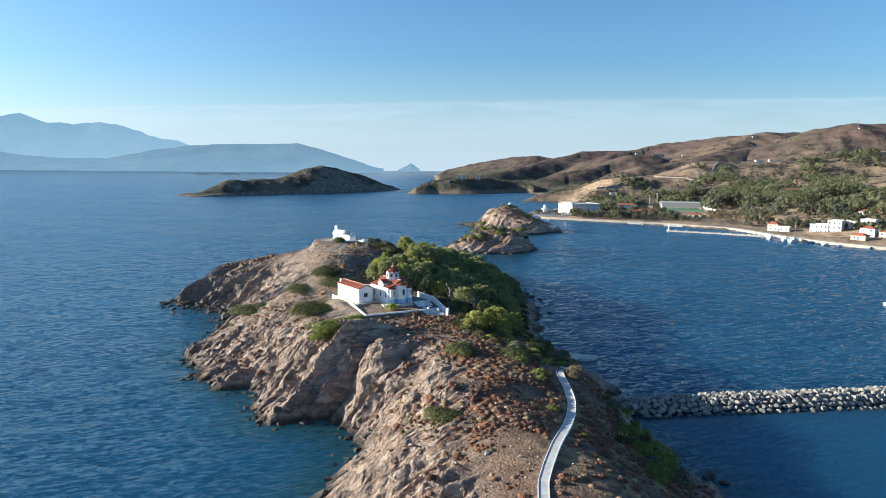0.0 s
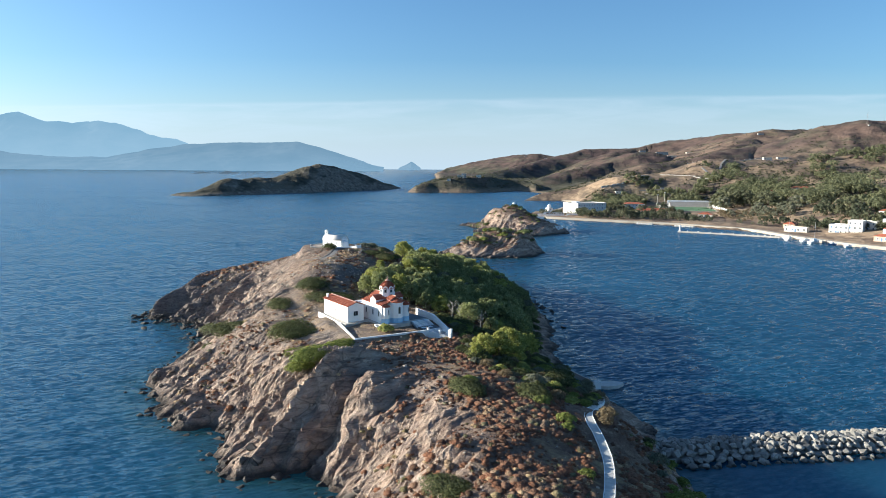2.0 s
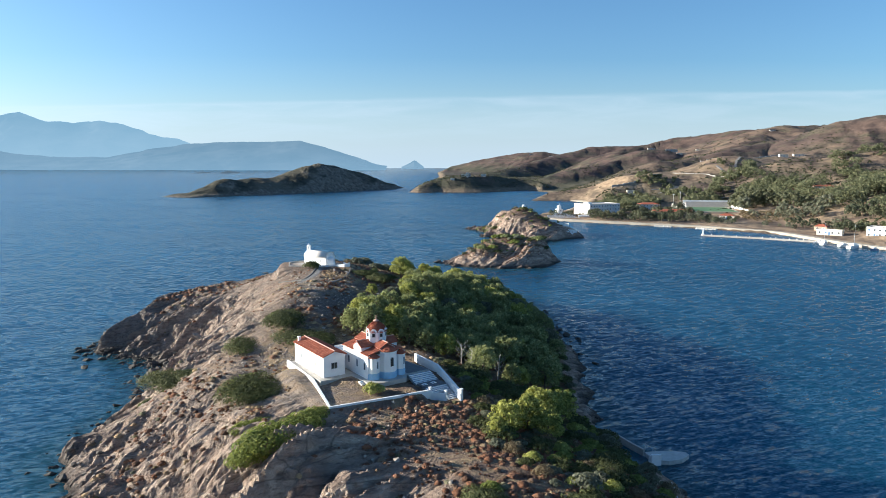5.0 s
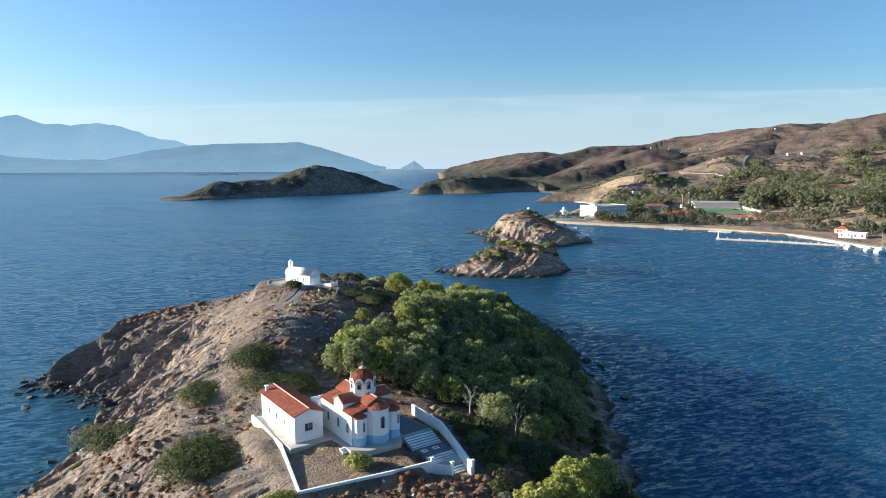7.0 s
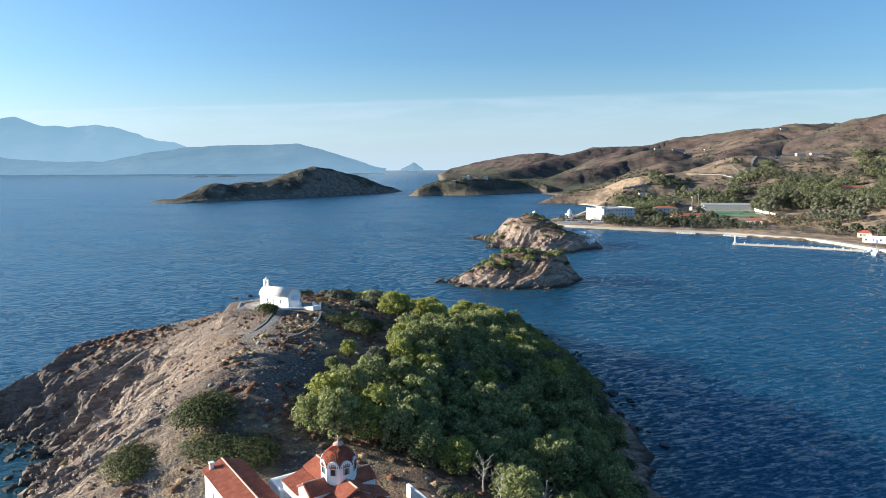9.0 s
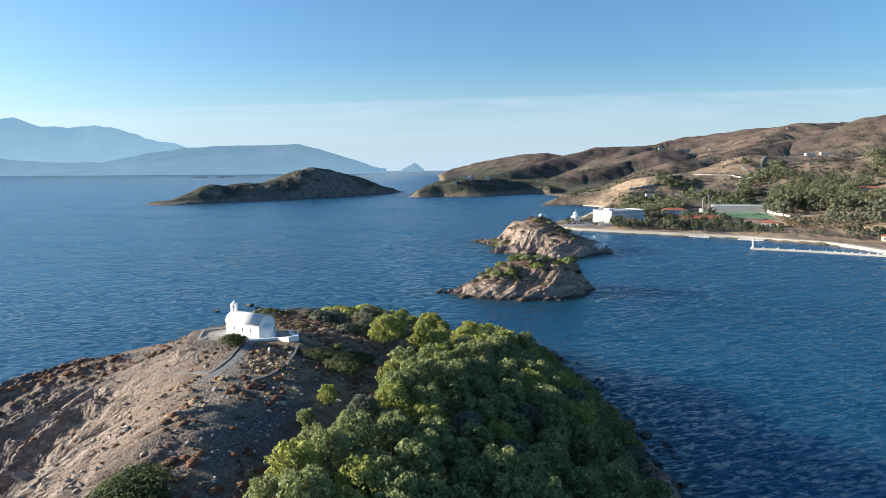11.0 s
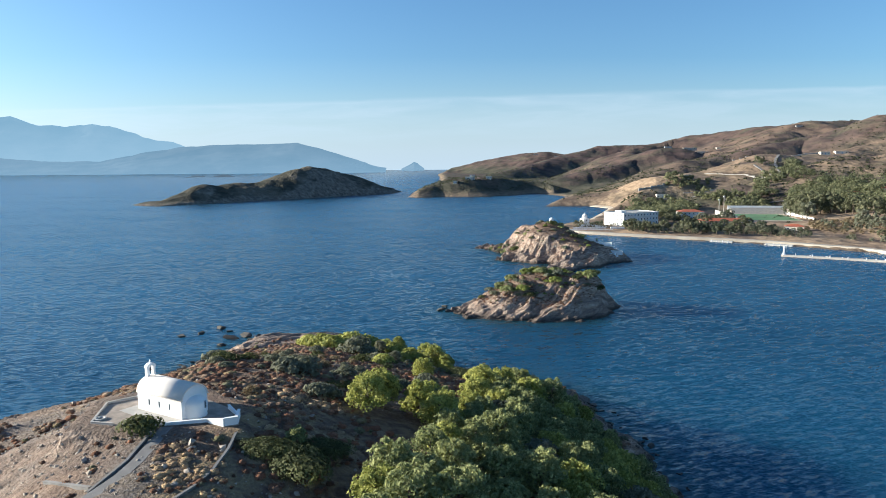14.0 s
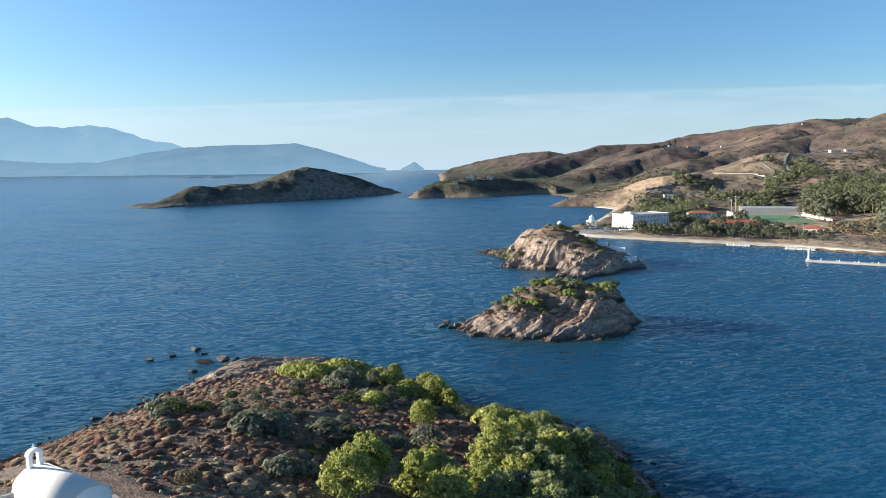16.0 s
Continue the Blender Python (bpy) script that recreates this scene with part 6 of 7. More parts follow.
# ---- plants on the headland ----
def build_grove():
    kinds = [pine(21 + k, h, w, mat, label) for k, (h, w, mat, label) in enumerate([
        (6.2, 2.7, M_PINE, "round-crowned green pine tree on the slope"), (5.4, 2.4, M_PINE, "round-crowned green pine tree on the slope"),
        (6.8, 2.9, M_PINE, "tall spreading green pine tree"), (4.6, 2.3, M_PINE, "young bushy green pine tree"),
        (5.6, 2.6, M_PINE_Y, "sunlit yellow-green pine tree"), (4.8, 2.2, M_PINE_Y, "young yellow-green pine tree"), (5.2, 2.3, M_OLIVE, "grey-green pine with sparse needles")])]
    grove = [(-13, 174), (-12.5, 186), (-7, 196), (-3.5, 206), (-1.5, 216), (1.5, 228), (4, 240), (9, 252), (14, 262), (21, 279), (31.5, 278), (34.5, 262), (35.2, 240), (34.8, 212), (31.8, 188), (27.5, 172), (20, 164), (10, 163.5), (3.5, 167.5), (-1.5, 170), (-7, 171.5)]
    spots = spread_over(grove, 3.7, 4)
    zs = grounded(spots)
    rng = random.Random(6)
    for (x, y), z in zip(spots, zs):
        edge = y > 236 or x < 2
        # North end and edges get more yellowed needles, sunlight put into the colour.
        k = rng.choice([4, 5, 4, 0, 1, 3]) if (y > 248 or (edge and rng.random() < 0.25)) else rng.choice([0, 0, 1, 2, 2, 3, 6, 4, 1])
        size = rng.uniform(0.78, 1.1) * (0.72 if x > 29 else 1.0) * (0.8 if y < 172 else 1.0)
        t = placed(kinds[k], x, y, z - 0.1, rng.uniform(0, 360), size)
        tagged(t, group="pines of the grove")
    # Trees that stand apart.
    apart = [(-2.2, 244.3, 4, 0.85), (4.4, 248.6, 5, 0.8), (4.3, 275.9, 4, 0.75), (-2.5, 244.3, 4, 0.95), (-3.7, 237.2, 4, 1.0), (3.0, 241.5, 5, 1.1), (7.1, 302.1, 4, 1.05), (9.8, 299.0, 5, 0.9), (4.8, 278.0, 5, 0.55), (16.3, 282.9, 4, 0.62), (24.6, 284, 4, 0.75), (-20.2, 316.6, 4, 0.62), (-13, 319, 5, 0.7), (-7.3, 321, 4, 0.6), (-1, 318, 5, 0.7), (5.5, 311, 4, 0.7)]
    apart += [(2, 305, 4, 0.66), (8.5, 303, 5, 0.7), (-5.5, 312, 6, 0.6), (-1.5, 297, 6, 0.55), (9.5, 296, 4, 0.5), (12.2, 137.0, 4, 0.85), (15.4, 140.0, 5, 1.05), (17.8, 144.6, 4, 1.0), (10.4, 134.0, 5, 0.6), (20.5, 148.5, 5, 1.0), (23.5, 152.5, 4, 0.95), (18.2, 138.2, 4, 0.75), (-10.5, 220.4, 3, 0.45), (-10.1, 203.1, 4, 0.5), (-12, 197, 3, 0.5)]
    for x, y, k, size in apart:
        placed(kinds[k], x, y, ground_at(x, y) - 0.1, x * 37 % 360, size)
    for k in kinds:
        away(k)


build_grove()


def build_bare_trees():
    """Two leafless pines at the foot of the grove."""
    for x, y, seed in ((9.5, 163.5, 1), (14.5, 165.0, 2), (8.2, 168.0, 3)):
        rng = random.Random(seed)
        t = thing("bare_tree", "grey leafless tree with fine bare branches", "tree", x, y, ground_at(x, y) - 0.1, rng.uniform(0, 360), "bare trees by the grove")
        b = Build()
        b.tube([(0, 0, -0.3), (0.1, 0.05, 1.5), (0.25, 0.0, 3.0), (0.3, 0.1, 4.2)], [0.11, 0.09, 0.06, 0.02], 6)
        part("trunk", b, M_DEADWOOD, t)
        for k in range(12):
            a, h = 2.4 * k, 1.2 + 0.24 * k
            l = rng.uniform(0.9, 1.6)
            e = Vector((math.cos(a) * l, math.sin(a) * l, h + l * 0.8))
            s = Vector((0.2, 0.03, h))
            br = Build()
            br.tube([s, s.lerp(e, 0.5) + Vector((0, 0, -0.08)), e], [0.035, 0.025, 0.008], 5)
            for j in range(5):
                q = s.lerp(e, 0.35 + 0.13 * j)
                br.tube([q, q + Vector((rng.uniform(-0.4, 0.4), rng.uniform(-0.4, 0.4), rng.uniform(0.15, 0.5)))], [0.014, 0.005], 4)
            part("branch", br, M_DEADWOOD, t)


build_bare_trees()


def build_shrubs():
    dark = [shrub(41 + k, w, h, M_MASTIC, "dense dark green mastic mound", 30, 230, 0.10, "mastic_shrub") for k, (w, h) in enumerate([(2.8, 1.15), (2.3, 1.1), (3.2, 1.1)])]
    mid = [shrub(45 + k, w, h, M_MASTIC, "dense dark green mastic mound", 12, 75, 0.17, "mastic_shrub") for k, (w, h) in enumerate([(2.2, 1.6), (1.8, 1.5)])]
    live = [shrub(51 + k, w, h, M_LIVE, "bright green rounded shrub on dry soil", 12, 75, 0.16, "green_shrub") for k, (w, h) in enumerate([(1.5, 1.3), (1.1, 1.0)])]
    grey = [shrub(61 + k, w, h, M_OLIVE, "grey-green rounded bush on dry ground", 11, 75, 0.15, "grey_shrub") for k, (w, h) in enumerate([(1.5, 1.7), (1.1, 1.1)])]
    straw = [shrub(71, 1.3, 1.5, M_STRAW, "dry straw-coloured bush beside the footpath", 10, 100, 0.11, "straw_shrub")]
    low = [shrub(81, 2.8, 0.6, M_LIVE, "low flat green cushion of plants", 26, 200, 0.13, "cushion_plant")]
    far = [shrub(91 + k, w, h, m, "rounded green bush on the islet", 9, 42, 0.26, "islet_shrub") for k, (w, h, m) in enumerate([(2.2, 1.5, M_MASTIC), (1.6, 1.3, M_LIVE), (1.5, 1.2, M_OLIVE), (1.8, 1.3, M_PINE)])]
    sunny = [shrub(95 + k, w, h, M_PINE_Y, "yellow-green wind-shaped bush near the shore", 14, 70, 0.17, "coast_shrub") for k, (w, h) in enumerate([(1.5, 1.4), (1.3, 1.5)])]
    sets = {"y": sunny, "i": far, "d": dark, "l": live, "g": grey, "s": straw, "c": low, "m": mid}
    rows = [("d", -44.6, 168.8, 1.2), ("d", -40.6, 168.4, 0.9), ("d", -48.0, 167.8, 0.7), ("d", -27.4, 153.0, 1.15), ("d", -32.9, 173.2, 0.95), ("d", -26.2, 179.9, 1.25), ("d", -21.5, 171.8, 1.05), ("d", -18.0, 172.0, 0.75), ("y", -7.0, 147.0, 1.1), ("c", -15.0, 139.0, 0.6), ("c", -16.4, 136.2, 0.9), ("c", -17.9, 133.2, 1.1), ("c", -19.4, 130.6, 1.05), ("c", -21.4, 128.2, 0.7), ("c", -24.4, 138.2, 0.5), ("c", -22.9, 140.4, 0.5), ("d", -24.8, 149.8, 0.75), ("d", 6.6, 113.0, 0.95), ("l", 17.8, 109.4, 1.15), ("l", 19.7, 100.8, 0.8), ("s", 27.4, 107.0, 1.1), ("s", 26.6, 105.2, 0.8), ("d", 2.0, 83.0, 0.8), ("l", 20.0, 103.2, 0.95), ("l", 18.6, 86.6, 0.75), ("l", 20.8, 76.6, 0.5), ("d", 17.0, 112.5, 0.85), ("l", 7.3, 116.4, 0.8), ("g", 18.8, 120.0, 1.1), ("c", 31.5, 76.0, 0.8), ("c", 33.0, 80.5, 0.9), ("c", 34.2, 86.0, 0.8), ("l", 30.4, 82.0, 1.0), ("l", 32.0, 89.5, 1.1), ("c", 29.4, 71.5, 0.7)]
    rows += [("g", 21.5, 124.0, 1.2), ("d", 23.5, 128.0, 0.9), ("g", -31.0, 264.2, 2.0), ("g", -17.2, 253.4, 2.1), ("g", -14.8, 254.6, 1.6), ("g", -10.7, 240.1, 1.7), ("g", -9.2, 241.2, 1.3), ("g", -8.9, 259.8, 1.1), ("g", -10.4, 302.3, 2.3), ("g", -7.5, 301.0, 1.8), ("g", -5.5, 292.3, 2.0), ("g", 4.5, 263.8, 1.4), ("g", 4.4, 250.4, 1.5), ("g", 11.8, 255.7, 1.6), ("y", -23.6, 318.4, 1.9), ("y", -20.5, 316.5, 2.1), ("y", -17.4, 314.9, 2.2), ("y", -13.2, 319.2, 2.6), ("y", -8.6, 320.2, 2.6), ("y", -5.0, 316.5, 2.2), ("y", -2.0, 313.7, 2.0), ("y", -4.0, 289.5, 1.6), ("y", 1.6, 303.0, 2.1), ("y", 16.2, 285.4, 2.3), ("y", 19.9, 288.2, 2.0), ("s", 22.6, 289.0, 1.5)]
    rows += [("s", -18.2, 234.1, 0.8), ("m", -26.2, 219.7, 1.15), ("d", -13.0, 217.5, 0.8), ("d", -7.8, 220.5, 0.7), ("m", -28.7, 261.0, 1.0), ("g", -38.6, 291.0, 1.5), ("g", -16.6, 256.8, 1.35), ("g", -10.8, 242.6, 1.25), ("g", -8.6, 260.1, 0.75), ("g", 0.5, 259.0, 1.0), ("g", -4.5, 246.0, 0.6), ("d", -9.8, 216.0, 1.1), ("d", -9.4, 250.0, 0.5), ("g", -3.0, 303.0, 1.2), ("g", -8.0, 308.0, 1.1), ("d", 13.0, 291.0, 1.0), ("g", 11.0, 287.0, 1.0), ("d", 27.0, 289.0, 0.9), ("g", -14.0, 262.0, 0.9), ("g", 20.0, 289.5, 0.8)]
    rng = random.Random(17)
    for kind, x, y, size in rows:
        m = placed(rng.choice(sets[kind]), x, y, ground_at(x, y) - 0.08, rng.uniform(0, 360), size * (1.55 if kind in "dc" else 1.2))
        if kind in "dc":
            m.scale = (m.scale.x * 1.25, m.scale.y * 0.8, m.scale.z * 0.85)
            if kind == "c":
                m.rotation_euler.z = radians(58)
    east = [(14, 120), (24, 112), (29, 116), (34, 132), (33, 150), (30, 163), (20, 160), (10, 150), (7.5, 143), (9, 131)]
    steep = [(27, 72), (36, 72), (37, 108), (33, 110), (29, 96)]
    for outline, gap, mix in ((east, 2.3, "mggllsmy"), (steep, 3.2, "mlmlg"), ([(-6, 292), (6, 286), (12, 300), (-2, 316), (-18, 326), (-26, 322), (-20, 308)], 3.6, "gmg"), ([(-26, 250), (-3, 247), (5, 262), (-2, 285), (-16, 297), (-30, 290), (-34, 270)], 5.2, "ggms"), ([(30.5, 165), (34, 190), (37.2, 215), (37.2, 260), (34.5, 280), (31.5, 262), (33, 225), (30.5, 190), (27, 172)], 2.6, "mlg"), ([(7, 152), (12, 160), (5, 165), (2, 168), (5, 158)], 1.9, "mmmlg"), ([(8, 147), (14, 150), (24, 160), (14, 160), (8, 155)], 2.0, "mmll")):
        spots = spread_over(outline, gap, len(mix) + 3)
        for (x, y), z in zip(spots, grounded(spots)):
            placed(rng.choice(sets[rng.choice(mix.replace("d", "m"))]), x, y, z - 0.1, rng.uniform(0, 360), rng.uniform(0.7, 1.25))
    # Scrub on the two islets.
    for height, outline, gap, mix, seed in ((near_islet_height, [(24, 374.5), (38, 368), (50, 368), (62, 370), (69, 377), (62, 388), (45, 394), (30, 386)], 2.5, "i", 3), (far_islet_height, [(47, 540), (50, 515), (57, 500), (70, 488), (84, 478), (104, 486), (110, 494), (90, 522), (64, 548)], 4.4, "i", 5)):
        pts = spread_over(outline, gap, seed)
        h = height(np.array([p[0] for p in pts]), np.array([p[1] for p in pts]))[0]
        for (x, y), z in zip(pts, h):
            placed(rng.choice(sets[rng.choice(mix)]), x, y, z - 0.1, rng.uniform(0, 360), rng.choice((0.5, 0.7, 0.9, 1.2, 1.6)))
    for group in sets.values():
        for k in group:
            away(k)


build_shrubs()


def build_brush():
    """Thousands of knee-high cushions of dry brush over the open ground."""
    rng = np.random.RandomState(31)
    n = 82000
    x, y = rng.uniform(-70, 40, n), rng.uniform(48, 330, n)
    h, d, west = land_height(x, y)
    gx = (land_height(x + 0.5, y)[0] - h) * 2
    gy = (land_height(x, y + 0.5)[0] - h) * 2
    clump = fbm(x * 0.09, y * 0.09, 3, 91)
    rusty = smooth(118, 135, y) * smooth(150, 138, y) * smooth(-14, -2, x) + smooth(60, 80, y) * smooth(125, 110, y) * smooth(-12, 2, x) + 0.3 * smooth(238, 250, y) + smooth(120, 150, y) * smooth(-18, -26, x) * smooth(-50, -43, x) * smooth(166, 152, y) * 0.5
    straw = 0 * x
    for sx, sy, reach in ((-20, 213, 6), (-18.8, 152, 4), (-22, 159, 4), (-12, 236, 5), (-31, 206, 4), (-25, 144, 4)):
        straw = np.maximum(straw, smooth(reach, reach * 0.3, np.hypot(x - sx, y - sy)))
    rusty = rusty + 0.4 * smooth(-38, -50, x) * smooth(222, 236, y) + 0.3 * smooth(170, 185, y) * smooth(-8, -16, x) * smooth(-30, -22, x) + 0.22 * smooth(-18, -12, x) * smooth(195, 205, y)
    chance = (0.12 * (1 - 0.7 * west) + 0.75 * np.minimum(rusty, 1) + 0.8 * straw) * np.maximum(smooth(-0.7, 0.0, clump), straw) * (1 - 0.75 * smooth(0.55, 1.0, np.hypot(gx, gy)))
    keep = (d > 3.0) & (rng.rand(n) < chance)
    for outline, margin in ((CHURCH_LEVEL, 2.0), (YARD_LEVEL, 0.8), (CHAPEL_LEVEL, 0.8), ([church_xy(6.0, -11), church_xy(11.8, -11), church_xy(11.8, 10), church_xy(6.0, 10)], 0.5)):
        keep &= inside_by(outline, x, y) < -margin
    track = np.array([(8.5, 40), (11.3, 58), (12.6, 63), (15.6, 71), (19.5, 80.5), (23.0, 92), (24.0, 99.5), (24.1, 104.5), (24.8, 108.5), (27.2, 113.5), (31.5, 124.5), (38.6, 148.5)])
    ramp = np.array([(-24, 220.8), (-24.4, 214), (-25.9, 209.8), (-27.2, 206.5), (-22, 196), (-19, 183)])
    for line in (track, ramp):
        for a, b in zip(line, line[1:]):
            e = b - a
            t = np.clip(((x - a[0]) * e[0] + (y - a[1]) * e[1]) / (e @ e), 0, 1)
            keep &= np.hypot(x - a[0] - t * e[0], y - a[1] - t * e[1]) > 1.5
    x, y, h, clump, rusty, straw = x[keep], y[keep], h[keep], clump[keep], rusty[keep], straw[keep]
    # Dry cover on the two islets.
    ix, iy = rng.uniform(20, 72, 2600), rng.uniform(362, 394, 2600)
    ih, idist, _ = near_islet_height(ix, iy)
    jx, jy = rng.uniform(44, 116, 3200), rng.uniform(462, 552, 3200)
    jh, jdist, _ = far_islet_height(jx, jy)
    ix, iy, ih, idist = np.concatenate([ix, jx]), np.concatenate([iy, jy]), np.concatenate([ih, jh]), np.concatenate([idist, jdist])
    on = (idist > 5) & (ih > 3.5)
    x, y, h = np.concatenate([x, ix[on]]), np.concatenate([y, iy[on]]), np.concatenate([h, ih[on]])
    clump, rusty, straw = np.concatenate([clump, 0 * ix[on] - 0.2]), np.concatenate([rusty, 0 * ix[on] + 1]), np.concatenate([straw, 0 * ix[on]])
    m = len(x)
    tip = y > 236
    r = rng.uniform(0.2, 0.85, m) ** 1.3 * (1.2 + 0.6 * (clump > 0.1)) * np.where(y > 350, 1.3, np.where(tip, 1.75, 1.4))
    place = np.stack([x, y, h + 0.02], 1)
    v, f = leaf_cloud(rng, place, r * 0.5, 18, 0.10, squash=0.6, core=0.8)
    dv, df = dome_cloud(rng, place, r * 0.40, 0.48)
    v, f = np.concatenate([v, dv]), np.concatenate([f, df + len(v)])
    tone = np.clip(rng.normal(0.30 + 0.18 * clump + 0.1 * (rusty < 0.2), 0.20, m), 0, 1)
    tone = np.where(tip & (rng.rand(m) < 0.6), np.where(rng.rand(m) < 0.6, rng.uniform(0.46, 0.66, m), rng.uniform(0.0, 0.2, m)), tone)
    tone = np.where(rng.rand(m) < 0.07, rng.uniform(0.85, 1, m), tone)
    tone = np.where(rng.rand(m) < 0.9 * straw, rng.uniform(0.66, 0.8, m), tone)
    ob = new("dry_brush", cloud_mesh("dry_brush", v, f, M_TUFT, np.concatenate([np.repeat(tone, 18 * 4), np.repeat(np.clip(tone - 0.03, 0, 1), 28)])))
    tagged(ob, "low cushions of rust-brown dry brush over stony soil", "brush", kind="stuff")


build_brush()


def build_stones():
    """Loose stones and chips over the bare slopes."""
    rng = np.random.RandomState(41)
    chips = [hull_mesh("stone", rng, M_CHIP, 0.6) for _ in range(6)]
    n = 52000
    x, y = rng.uniform(-72, 30, n), rng.uniform(60, 300, n)
    h, d, west = land_height(x, y)
    keep = (d > 1.5) & (rng.rand(n) < 0.05 + 0.10 * west + 0.42 * smooth(40, 12, np.hypot(x + 38, (y - 195) * 0.6)))
    for outline in (CHURCH_LEVEL, YARD_LEVEL, CHAPEL_LEVEL):
        keep &= inside_by(outline, x, y) < -0.6
    rows = [(pose(a, b, c + 0.02, *rng.uniform(-30, 30, 2), rng.uniform(0, 360)), s, k) for a, b, c, s, k in zip(x[keep], y[keep], h[keep], rng.gamma(1.3, 0.085, keep.sum()) + 0.06, rng.randint(0, 6, keep.sum()))]
    scatter_mesh("loose_stones", chips, rows, M_CHIP, "loose pale stones strewn over the bare slope", "stones")


build_stones()

# ---- the harbour town ----
WIN_FRAME = Build().box(-0.62, 0.62, -0.06, 0.02, -0.02, 1.5)
WIN_PANE = Build().box(-0.48, 0.48, -0.09, -0.058, 0.12, 1.36)


M_TOWNWALL = plain("aged_white_plaster", (0.66, 0.65, 0.62), 0.8, 0.16, 0.25)
M_QUAY = plain("worn_quay_concrete", (0.37, 0.33, 0.275), 0.9, 0.25, 0.15)


def shared(name, build, mat):
    me = bpy.data.meshes.new(name)
    me.from_pydata(build.v, [], build.f)
    me.materials.append(mat)
    return me


FRAME_MESH, PANE_MESH = shared("window", WIN_FRAME, M_WHITE), shared("pane", WIN_PANE, M_PANE)
SHUTTER_MESH = shared("pane", WIN_PANE, M_SHUTTER)


def town_window(parent, x, y, z, turn, wide=1.0, tall=1.0, pane=None):
    w = new("window", FRAME_MESH)
    w.parent = parent
    w.matrix_basis = pose(x, y, z, 0, 0, turn) @ Matrix.Diagonal((wide, 1, tall, 1))
    p = new("pane", pane or PANE_MESH)
    p.parent = w
    return w


def house(label, x, y, turn, w, d, floors, roof="flat", wall=M_WHITE, name="house", z=None, rise=1.6, cols=None, group="", blank=False):
    z = float(mainland_height(np.array([x]), np.array([y]))[0][0]) if z is None else z
    h = 3.1 * floors
    b = thing(name, label, "house", x, y, z, turn, group)
    part("wall", Build().box(0, w, 0, d, -2.5, h), wall, b)
    if roof == "flat":
        r = Build().box(-0.12, w + 0.12, -0.12, 0.2, h, h + 0.55).box(-0.12, w + 0.12, d - 0.2, d + 0.12, h, h + 0.55).box(-0.12, 0.2, 0.2, d - 0.2, h, h + 0.55).box(w - 0.2, w + 0.12, 0.2, d - 0.2, h, h + 0.55)
        part("parapet", r, wall, b)
        part("roof", Build().box(0.2, w - 0.2, 0.2, d - 0.2, h, h + 0.12), M_CONC, b)
    else:
        gable_far(b, w, d, h, rise)
    n = cols or max(2, int(w / 3.2))
    for f in range(floors):
        for k in range(n):
            town_window(b, w * (k + 0.5) / n, 0, f * 3.1 + 0.95, 0, pane=SHUTTER_MESH if (k + f) % 4 == 1 else None)
        if not blank:
            for k in range(max(1, int(d / 4))):
                town_window(b, 0, d * (k + 0.5) / max(1, int(d / 4)), f * 3.1 + 0.95, -90)
    part("door", Build().box(w * 0.5 - 0.5, w * 0.5 + 0.5, -0.07, 0.0, 0, 2.1), M_SHUTTER, b)
    return b


def gable_far(parent, w, d, h, rise):
    """A hipped tile roof."""
    o, i = 0.4, min(w, d) * 0.48
    a = [(-o, -o, h), (w + o, -o, h), (w + o, d + o, h), (-o, d + o, h)]
    r = [(i, d / 2, h + rise), (w - i, d / 2, h + rise)]
    roof = Build().add(a + r, [(0, 1, 5, 4), (1, 2, 5), (2, 3, 4, 5), (3, 0, 4), (3, 2, 1, 0)])
    part("roof", roof, M_TILE, parent)


